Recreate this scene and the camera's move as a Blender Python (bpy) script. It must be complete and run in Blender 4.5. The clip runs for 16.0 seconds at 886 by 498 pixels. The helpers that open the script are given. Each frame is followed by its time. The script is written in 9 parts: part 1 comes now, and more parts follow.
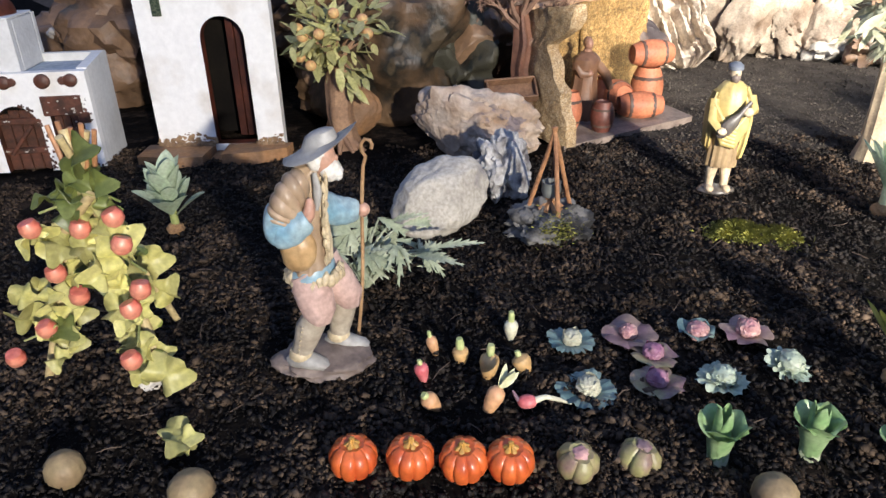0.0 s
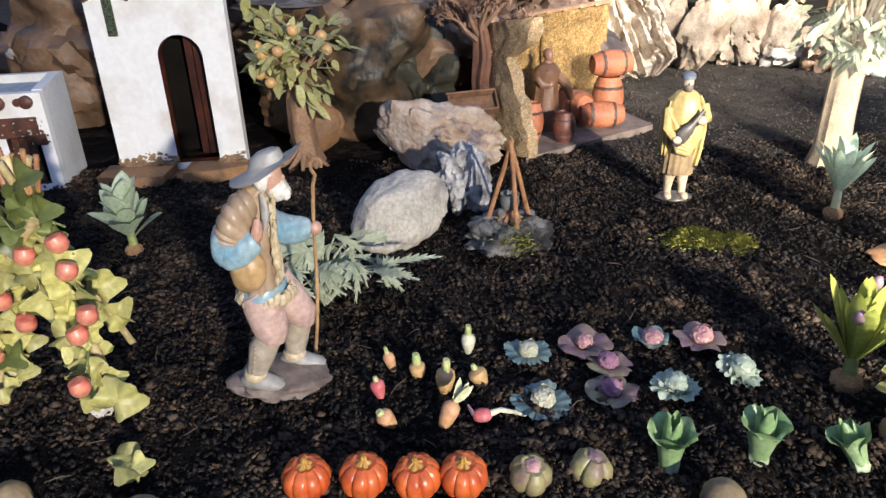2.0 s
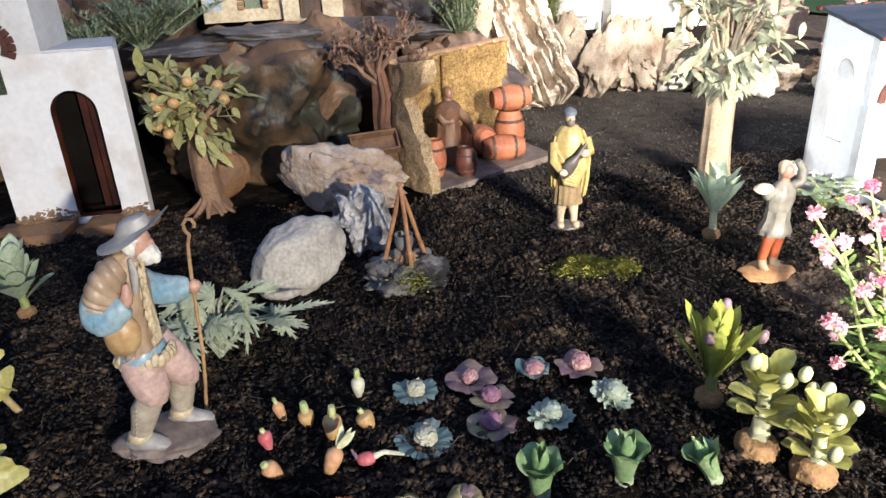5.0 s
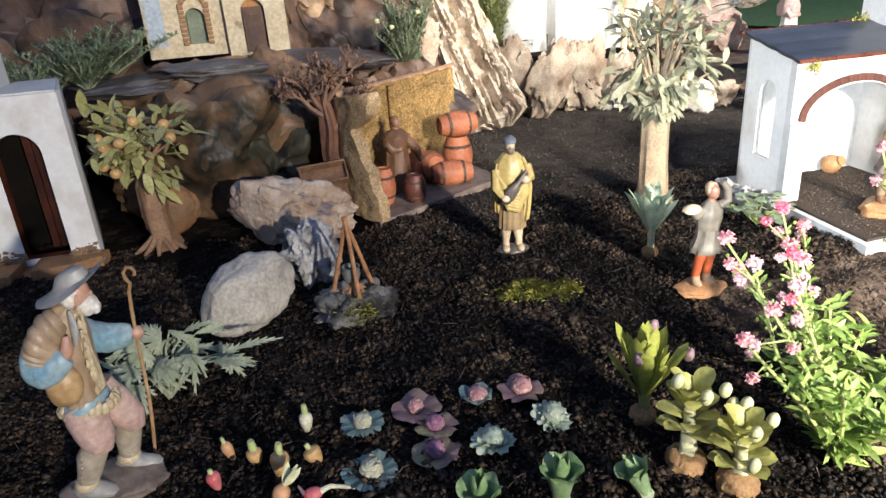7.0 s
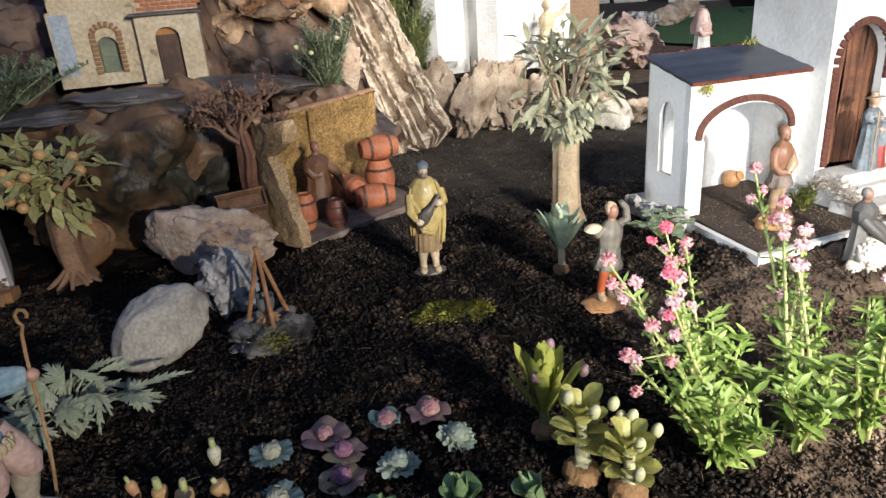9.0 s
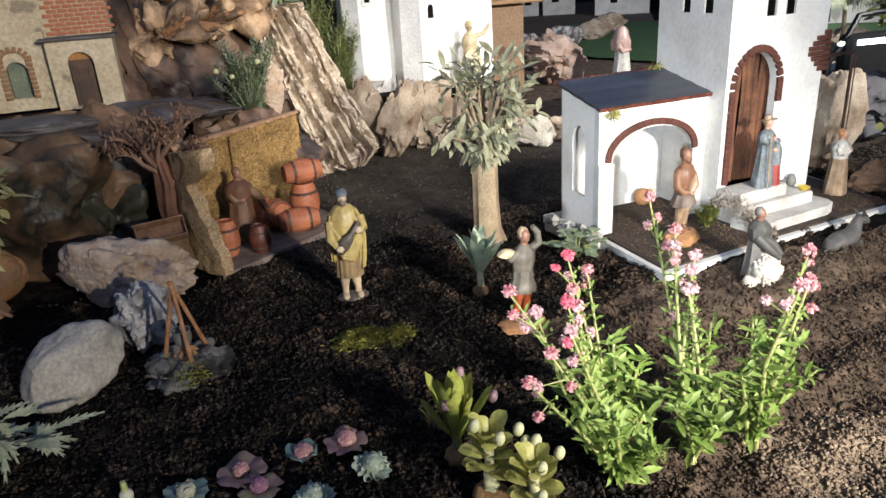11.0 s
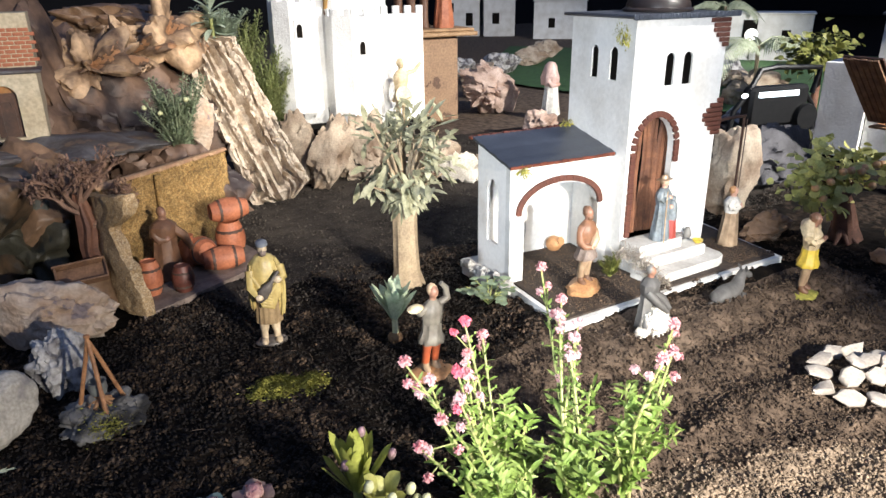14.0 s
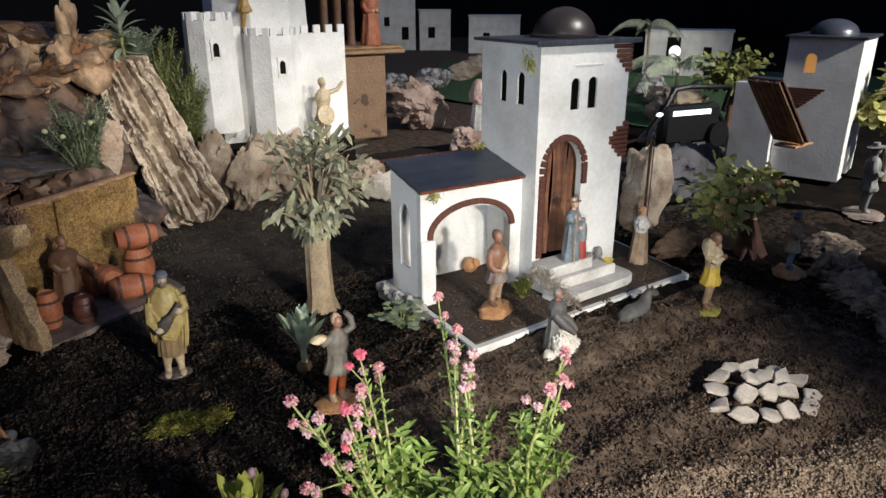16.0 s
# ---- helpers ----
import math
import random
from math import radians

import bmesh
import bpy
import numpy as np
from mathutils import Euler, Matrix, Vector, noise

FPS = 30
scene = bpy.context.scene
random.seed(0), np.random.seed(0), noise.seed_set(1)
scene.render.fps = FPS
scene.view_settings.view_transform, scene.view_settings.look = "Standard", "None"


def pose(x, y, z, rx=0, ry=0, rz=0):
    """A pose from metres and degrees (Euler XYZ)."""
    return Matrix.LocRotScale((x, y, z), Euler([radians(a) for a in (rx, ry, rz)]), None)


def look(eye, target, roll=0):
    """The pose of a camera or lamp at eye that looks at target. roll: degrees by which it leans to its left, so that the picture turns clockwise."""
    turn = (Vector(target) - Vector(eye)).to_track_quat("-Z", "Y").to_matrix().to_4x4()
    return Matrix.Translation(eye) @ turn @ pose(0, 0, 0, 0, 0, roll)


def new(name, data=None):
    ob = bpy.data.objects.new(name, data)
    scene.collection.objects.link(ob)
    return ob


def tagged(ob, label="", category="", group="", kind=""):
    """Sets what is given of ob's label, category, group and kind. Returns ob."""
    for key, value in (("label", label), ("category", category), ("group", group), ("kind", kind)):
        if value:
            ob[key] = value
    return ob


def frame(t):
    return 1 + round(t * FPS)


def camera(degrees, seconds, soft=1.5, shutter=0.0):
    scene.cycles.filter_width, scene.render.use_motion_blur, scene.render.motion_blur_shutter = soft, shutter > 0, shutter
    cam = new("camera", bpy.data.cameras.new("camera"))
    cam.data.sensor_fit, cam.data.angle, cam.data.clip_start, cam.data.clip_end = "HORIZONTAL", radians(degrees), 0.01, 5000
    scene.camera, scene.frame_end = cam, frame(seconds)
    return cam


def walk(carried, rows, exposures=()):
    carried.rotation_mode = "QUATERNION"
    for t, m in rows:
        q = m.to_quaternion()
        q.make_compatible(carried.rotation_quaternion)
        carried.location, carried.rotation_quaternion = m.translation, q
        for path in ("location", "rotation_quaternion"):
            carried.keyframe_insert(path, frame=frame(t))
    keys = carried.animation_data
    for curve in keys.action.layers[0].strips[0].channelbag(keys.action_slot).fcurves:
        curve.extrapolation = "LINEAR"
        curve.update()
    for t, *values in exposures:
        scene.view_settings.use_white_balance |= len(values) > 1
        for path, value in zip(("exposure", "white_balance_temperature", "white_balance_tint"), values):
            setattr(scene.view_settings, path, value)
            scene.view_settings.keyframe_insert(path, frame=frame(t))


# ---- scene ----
cam = camera(65.6, 16.0)
PATH = [
    (0, (0.052, -0.092, 0.381), (0.078, 1.693, -0.521), -0.9),
    (0.5, (0.054, -0.093, 0.382), (0.081, 1.694, -0.516), -1.1),
    (1, (0.059, -0.091, 0.383), (0.099, 1.699, -0.508), -1.3),
    (1.5, (0.067, -0.091, 0.384), (0.13, 1.701, -0.502), -1.5),
    (2, (0.076, -0.093, 0.386), (0.162, 1.702, -0.491), -1.6),
    (2.5, (0.089, -0.097, 0.391), (0.208, 1.703, -0.473), -1.7),
    (3, (0.099, -0.102, 0.395), (0.247, 1.703, -0.452), -1.9),
    (3.5, (0.112, -0.105, 0.4), (0.299, 1.702, -0.436), -2.1),
    (6, (0.148, -0.121, 0.424), (0.435, 1.691, -0.373), -3.7),
    (6.5, (0.155, -0.126, 0.432), (0.472, 1.687, -0.352), -4.1),
    (7, (0.164, -0.133, 0.436), (0.513, 1.675, -0.345), -4.1),
    (7.5, (0.174, -0.141, 0.442), (0.56, 1.665, -0.327), -4.0),
    (8, (0.188, -0.145, 0.446), (0.611, 1.657, -0.31), -3.7),
    (8.5, (0.196, -0.152, 0.452), (0.663, 1.642, -0.299), -4.2),
    (9, (0.206, -0.158, 0.452), (0.712, 1.626, -0.299), -4.2),
    (11.5, (0.239, -0.188, 0.492), (0.946, 1.534, -0.24), -3.3),
    (12, (0.241, -0.199, 0.503), (0.982, 1.514, -0.214), -2.7),
    (12.5, (0.249, -0.206, 0.515), (1.023, 1.498, -0.191), -2.5),
    (13, (0.257, -0.214, 0.525), (1.058, 1.475, -0.187), -2.0),
    (13.5, (0.253, -0.221, 0.544), (1.052, 1.46, -0.189), -1.3),
    (14, (0.265, -0.227, 0.565), (1.093, 1.444, -0.156), -0.8),
    (14.5, (0.28, -0.233, 0.575), (1.154, 1.416, -0.145), -0.7),
    (15, (0.299, -0.237, 0.582), (1.215, 1.396, -0.121), -0.7),
    (15.5, (0.313, -0.24, 0.587), (1.261, 1.376, -0.112), -0.3),
    (16, (0.325, -0.246, 0.587), (1.298, 1.358, -0.106), -0.1),
]
walk(cam, [(t, look(eye, target, roll)) for t, eye, target, roll in PATH], [(0, -0.3), (3.5, -0.42), (7, -0.92), (8, -1.28), (9, -1.5), (11.5, -1.8), (12, -2.1), (12.5, -2.05), (13, -1.72), (13.5, -1.2), (14, -1.2), (14.5, -1.85), (15, -2.38), (15.5, -2.37), (16, -2.34)])

# ---- world and lights ----
world = bpy.data.worlds.new("evening")
scene.world = world
world.use_nodes = True
wn = world.node_tree.nodes
wn["Background"].inputs[0].default_value = (0.36, 0.52, 1.0, 1)
wn["Background"].inputs[1].default_value = 0.95


def lamp(name, kind, power, colour, m, size=0.1, spot=60, blend=0.4):
    data = bpy.data.lights.new(name, kind)
    data.energy, data.color = power, colour
    if kind == "SPOT":
        data.spot_size, data.spot_blend, data.shadow_soft_size = radians(spot), blend, size
    elif kind == "AREA":
        data.shape, data.size = "DISK", size
    else:
        data.shadow_soft_size = size
    ob = new(name, data)
    ob.matrix_world = m
    return ob


lamp("floodlight_front", "SPOT", 840, (1.0, 0.94, 0.86), look((1.20, -2.4, 0.95), (0.08, 0.95, 0.12)), 0.04, 48, 0.6)
lamp("floodlight_right", "SPOT", 580, (1.0, 0.94, 0.85), look((0.84, -0.80, 0.62), (0.91, 0.37, 0.04)), 0.03, 49, 0.8)
lamp("floodlight_left", "SPOT", 840, (0.83, 0.91, 1.0), look((-0.75, -1.25, 0.70), (1.12, 0.84, 0.28)), 0.06, 19, 0.5)
lamp("floodlight_far", "SPOT", 2700, (1.0, 0.97, 0.92), look((3.1, -0.9, 1.6), (2.82, 1.7, 0.1)), 0.04, 63, 0.4)
# added spot without a known source, it brightens the cliff and crags
lamp("fill_spot_cliff", "SPOT", 720, (1.0, 0.93, 0.82), look((1.25, -1.7, 1.15), (0.24, 1.70, 0.47)), 0.04, 19, 0.6)
lamp("globe_light", "POINT", 7, (1.0, 0.97, 0.90), pose(4.49, 3.30, 0.22), 0.04)
lamp("floodlight_castle", "SPOT", 560, (1.0, 0.95, 0.88), look((1.50, 0.3, 1.15), (0.90, 1.65, 0.20)), 0.16, 40, 0.6)

# ---- materials ----


def rgb(c, k=1.0):
    return (c[0] * k, c[1] * k, c[2] * k, 1)


def mat(name, c1, c2=None, scale=30.0, rough=0.6, bump=0.15, fine=180.0, metal=0.0, spec=0.4, contrast=(0.35, 0.65), coat=0.0, c3=None, random_tint=0.0, through_light=0.0, distance=0.002, grain=(0.78, 1.18)):
    """Two colours mixed by coarse noise, darkened and lightened by a fine one, with bump."""
    m = bpy.data.materials.new(name)
    m.use_nodes = True
    nt = m.node_tree
    n, l = nt.nodes, nt.links
    b = n["Principled BSDF"]
    c2 = c2 or tuple(v * 0.75 for v in c1)
    co = n.new("ShaderNodeTexCoord")
    big = n.new("ShaderNodeTexNoise")
    big.inputs["Scale"].default_value, big.inputs["Detail"].default_value = scale, 5
    small = n.new("ShaderNodeTexNoise")
    small.inputs["Scale"].default_value, small.inputs["Detail"].default_value = fine, 3
    for t in (big, small):
        l.new(co.outputs["Object"], t.inputs["Vector"])
    ramp = n.new("ShaderNodeValToRGB")
    e = ramp.color_ramp.elements
    e[0].position, e[0].color = contrast[0], rgb(c1)
    e[1].position, e[1].color = contrast[1], rgb(c2)
    if c3:
        x = e.new(0.5 * (contrast[0] + contrast[1]) + 0.12)
        x.color = rgb(c3)
    l.new(big.outputs["Fac"], ramp.inputs["Fac"])
    vary = n.new("ShaderNodeMapRange")
    vary.inputs["From Min"].default_value, vary.inputs["From Max"].default_value = 0.3, 0.7
    vary.inputs["To Min"].default_value, vary.inputs["To Max"].default_value = grain
    l.new(small.outputs["Fac"], vary.inputs["Value"])
    mul = n.new("ShaderNodeVectorMath")
    mul.operation = "SCALE"
    l.new(ramp.outputs["Color"], mul.inputs[0])
    l.new(vary.outputs["Result"], mul.inputs["Scale"])
    out = mul.outputs["Vector"]
    if random_tint:
        info = n.new("ShaderNodeNewGeometry")
        ob = n.new("ShaderNodeObjectInfo")
        add = n.new("ShaderNodeMath")
        add.operation = "ADD"
        l.new(info.outputs["Random Per Island"], add.inputs[0])
        l.new(ob.outputs["Random"], add.inputs[1])
        mr = n.new("ShaderNodeMapRange")
        mr.inputs["From Max"].default_value = 2.0
        mr.inputs["To Min"].default_value, mr.inputs["To Max"].default_value = 1 - random_tint, 1 + random_tint
        l.new(add.outputs[0], mr.inputs["Value"])
        m2 = n.new("ShaderNodeVectorMath")
        m2.operation = "SCALE"
        l.new(out, m2.inputs[0])
        l.new(mr.outputs["Result"], m2.inputs["Scale"])
        out = m2.outputs["Vector"]
    l.new(out, b.inputs["Base Color"])
    b.inputs["Roughness"].default_value, b.inputs["Metallic"].default_value = rough, metal
    b.inputs["Specular IOR Level"].default_value, b.inputs["Coat Weight"].default_value = spec, coat
    if bump:
        mixh = n.new("ShaderNodeMath")
        mixh.operation = "ADD"
        l.new(big.outputs["Fac"], mixh.inputs[0])
        half = n.new("ShaderNodeMath")
        half.operation = "MULTIPLY"
        half.inputs[1].default_value = 0.5
        l.new(small.outputs["Fac"], half.inputs[0])
        l.new(half.outputs[0], mixh.inputs[1])
        bp = n.new("ShaderNodeBump")
        bp.inputs["Strength"].default_value, bp.inputs["Distance"].default_value = bump, distance
        l.new(mixh.outputs[0], bp.inputs["Height"])
        l.new(bp.outputs["Normal"], b.inputs["Normal"])
    if through_light:
        tr = n.new("ShaderNodeBsdfTranslucent")
        l.new(out, tr.inputs["Color"])
        mx = n.new("ShaderNodeMixShader")
        mx.inputs[0].default_value = through_light
        l.new(b.outputs[0], mx.inputs[1])
        l.new(tr.outputs[0], mx.inputs[2])
        l.new(mx.outputs[0], n["Material Output"].inputs["Surface"])
    return m


def glow(name, colour, strength):
    m = bpy.data.materials.new(name)
    m.use_nodes = True
    b = m.node_tree.nodes["Principled BSDF"]
    b.inputs["Base Color"].default_value = rgb(colour)
    b.inputs["Emission Color"].default_value = rgb(colour)
    b.inputs["Emission Strength"].default_value = strength
    return m


SOIL = mat("potting_soil", (0.004, 0.0035, 0.003), (0.011, 0.0085, 0.0068), 22, 0.85, 0.9, 240, spec=0.04, distance=0.004)
CRUMB = mat("soil_crumb", (0.012, 0.009, 0.0072), (0.070, 0.048, 0.032), 60, 0.8, 0.5, 400, spec=0.10, random_tint=0.6)
BROWN_SOIL = mat("brown_soil", (0.040, 0.028, 0.020), (0.115, 0.082, 0.058), 40, 0.85, 0.9, 300, spec=0.2, random_tint=0.45)
# sandy tone made paler to paint in the pool of lamplight
LAMPLIT_SOIL = mat("lamplit_sandy_soil", (0.115, 0.086, 0.062), (0.235, 0.18, 0.13), 40, 0.85, 0.8, 300, spec=0.15, random_tint=0.4)
PLASTER = mat("white_plaster", (0.66, 0.65, 0.62), (0.47, 0.445, 0.40), 11, 0.75, 0.45, 130, spec=0.25, contrast=(0.42, 0.85), grain=(0.92, 1.04), distance=0.003)
PLASTER_STAINED = mat("stained_plaster", (0.78, 0.76, 0.72), (0.52, 0.44, 0.35), 14, 0.75, 0.40, 130, spec=0.25, contrast=(0.5, 0.85), grain=(0.94, 1.03))
STEP_WHITE = mat("greyish_white_step", (0.60, 0.585, 0.55), (0.40, 0.375, 0.34), 16, 0.8, 0.5, 140, spec=0.2, distance=0.003, grain=(0.88, 1.06))
ROUGHCAST = mat("roughcast_white", (0.80, 0.80, 0.78), (0.66, 0.65, 0.62), 12, 0.8, 0.9, 150, spec=0.2, distance=0.004, grain=(0.93, 1.04))
# near-black that stands in for shade in openings and gaps
SHADE_BLACK = mat("shade_black", (0.005, 0.004, 0.0035), (0.010, 0.008, 0.006), 20, 0.9, 0.2, spec=0.1)
RED_BROWN = mat("red_brown_paint", (0.14, 0.035, 0.018), (0.06, 0.018, 0.010), 25, 0.45, 0.3, 150)
BRICK_RED = mat("brick_paint", (0.125, 0.042, 0.026), (0.065, 0.022, 0.014), 60, 0.7, 0.4, 260, random_tint=0.3)
OCHRE = mat("ochre_stone", (0.36, 0.17, 0.06), (0.20, 0.12, 0.07), 20, 0.8, 0.7, 160)
WOOD_DARK = mat("dark_wood", (0.085, 0.04, 0.024), (0.035, 0.018, 0.012), 40, 0.55, 0.4, 220)
WOOD = mat("light_wood", (0.42, 0.26, 0.13), (0.28, 0.16, 0.075), 35, 0.6, 0.3, 240)
STICK = mat("peeled_stick", (0.45, 0.22, 0.10), (0.28, 0.13, 0.06), 50, 0.5, 0.3, 240)
CANE = mat("cane", (0.55, 0.44, 0.22), (0.36, 0.26, 0.12), 40, 0.5, 0.3, 240)
BARK = mat("cork_bark_pale", (0.58, 0.49, 0.38), (0.38, 0.30, 0.225), 24, 0.85, 0.8, 160, contrast=(0.38, 0.66), distance=0.005)
LIMESTONE = mat("limestone", (0.50, 0.455, 0.38), (0.29, 0.26, 0.235), 26, 0.8, 0.5, 210, contrast=(0.34, 0.68), c3=(0.40, 0.36, 0.30), distance=0.0022, grain=(0.68, 1.15))
LIMESTONE_TAN = mat("tan_limestone", (0.46, 0.37, 0.29), (0.20, 0.155, 0.145), 22, 0.75, 1.0, 130, contrast=(0.36, 0.64), c3=(0.36, 0.25, 0.17), distance=0.006)
LIMESTONE_BLUE = mat("blue_grey_rock", (0.44, 0.42, 0.395), (0.085, 0.075, 0.075), 30, 0.75, 1.0, 170, contrast=(0.42, 0.6), distance=0.004)
PALE_STONE = mat("pale_stone", (0.38, 0.31, 0.23), (0.18, 0.122, 0.08), 16, 0.85, 0.8, 200, distance=0.003)
BROWN_ROCK = mat("brown_rock", (0.21, 0.125, 0.072), (0.070, 0.056, 0.042), 11, 0.5, 0.9, 80, contrast=(0.34, 0.66), c3=(0.12, 0.072, 0.042), distance=0.006)
CLIFF_MIX = mat("brown_and_dark_rock", (0.145, 0.085, 0.044), (0.014, 0.014, 0.011), 9, 0.5, 0.9, 80, contrast=(0.40, 0.58), c3=(0.075, 0.055, 0.033), distance=0.006)
DARK_ROCK = mat("dark_mossy_rock", (0.044, 0.044, 0.031), (0.014, 0.016, 0.013), 12, 0.5, 0.9, 80, contrast=(0.36, 0.64), c3=(0.05, 0.045, 0.03), distance=0.006)
# near-black second tone stands for shadows between the paper folds
PAPER_ROCK = mat("brown_paper_rock", (0.16, 0.098, 0.066), (0.030, 0.021, 0.020), 9, 0.6, 1.0, 60, contrast=(0.4, 0.6), distance=0.006)
PAPER_TAN = mat("tan_paper_rock", (0.50, 0.335, 0.20), (0.075, 0.042, 0.027), 13, 0.6, 0.9, 90, contrast=(0.38, 0.62), c3=(0.30, 0.155, 0.075), distance=0.006)
PINK_STONE = mat("pinkish_stone", (0.50, 0.37, 0.30), (0.28, 0.18, 0.13), 14, 0.8, 0.8, 160, distance=0.004)
RUBBLE = mat("crusted_brown_rubble", (0.26, 0.20, 0.14), (0.075, 0.052, 0.036), 34, 0.85, 1.0, 160, contrast=(0.38, 0.62), c3=(0.16, 0.115, 0.075), distance=0.005)
GREY_ROCK = mat("dark_violet_grey_rock", (0.050, 0.047, 0.052), (0.016, 0.015, 0.017), 14, 0.7, 0.9, 110, contrast=(0.38, 0.64), distance=0.005)
SLATE = mat("grey_paper_slate", (0.125, 0.118, 0.122), (0.060, 0.045, 0.036), 14, 0.6, 0.8, 120, contrast=(0.40, 0.62), c3=(0.13, 0.085, 0.055), distance=0.004)
ROOF = mat("blue_grey_roof", (0.040, 0.046, 0.060), (0.030, 0.034, 0.044), 18, 0.32, 0.15, 160, spec=0.5)
TERRACOTTA = mat("terracotta", (0.44, 0.155, 0.075), (0.30, 0.095, 0.045), 30, 0.6, 0.3, 190)
TERRACOTTA_DARK = mat("dark_terracotta", (0.14, 0.045, 0.030), (0.07, 0.025, 0.018), 30, 0.5, 0.3, 190)
HOOP = mat("dark_hoop", (0.055, 0.034, 0.026), (0.09, 0.05, 0.035), 60, 0.6, 0.2)
FIRE_ROCK = mat("sooty_rock", (0.16, 0.15, 0.135), (0.022, 0.021, 0.021), 30, 0.85, 0.9, 200, contrast=(0.42, 0.6))
GRIT_SOIL = mat("grey_grit_soil", (0.022, 0.018, 0.015), (0.045, 0.037, 0.030), 20, 0.85, 0.9, 260, spec=0.1, distance=0.004)
# lighter soil for the heaps: the light they catch is in its colour
LIT_SOIL = mat("lit_heap_soil", (0.009, 0.007, 0.0055), (0.036, 0.025, 0.018), 75, 0.85, 1.0, 420, spec=0.05, contrast=(0.4, 0.62), distance=0.005)
GRIT = mat("grey_grit", (0.05, 0.042, 0.034), (0.11, 0.092, 0.075), 60, 0.8, 0.5, 400, spec=0.15, random_tint=0.6)
MOSS = mat("moss", (0.38, 0.35, 0.07), (0.18, 0.18, 0.035), 60, 0.9, 0.7, 300, random_tint=0.4)
CONCRETE = mat("grey_cement", (0.42, 0.41, 0.39), (0.30, 0.29, 0.27), 30, 0.85, 0.6, 240)
GRAVEL_FLOOR = mat("porch_floor", (0.055, 0.038, 0.027), (0.028, 0.020, 0.015), 60, 0.85, 0.8, 300)
GRASS = mat("green_mat", (0.05, 0.12, 0.035), (0.030, 0.070, 0.022), 30, 0.9, 0.8, 300)
BEIGE = mat("beige_wall", (0.50, 0.43, 0.31), (0.25, 0.20, 0.14), 13, 0.75, 0.5, 140, c3=(0.43, 0.35, 0.23))
WHITE_STONE = mat("white_stone", (0.44, 0.40, 0.35), (0.29, 0.255, 0.22), 26, 0.8, 0.6, 200, distance=0.002)
PALE_BLUE = mat("pale_blue_wash", (0.36, 0.42, 0.48), (0.28, 0.32, 0.36), 14, 0.75, 0.3, 140)
GREEN_DOOR = mat("grey_green_door", (0.16, 0.19, 0.13), (0.09, 0.11, 0.08), 20, 0.6, 0.3)
BLACK = mat("black_plastic", (0.005, 0.005, 0.0055), (0.008, 0.008, 0.008), 60, 0.45, 0.05, spec=0.2)
DOME = mat("dark_dome", (0.014, 0.011, 0.011), (0.022, 0.016, 0.015), 30, 0.35, 0.2)



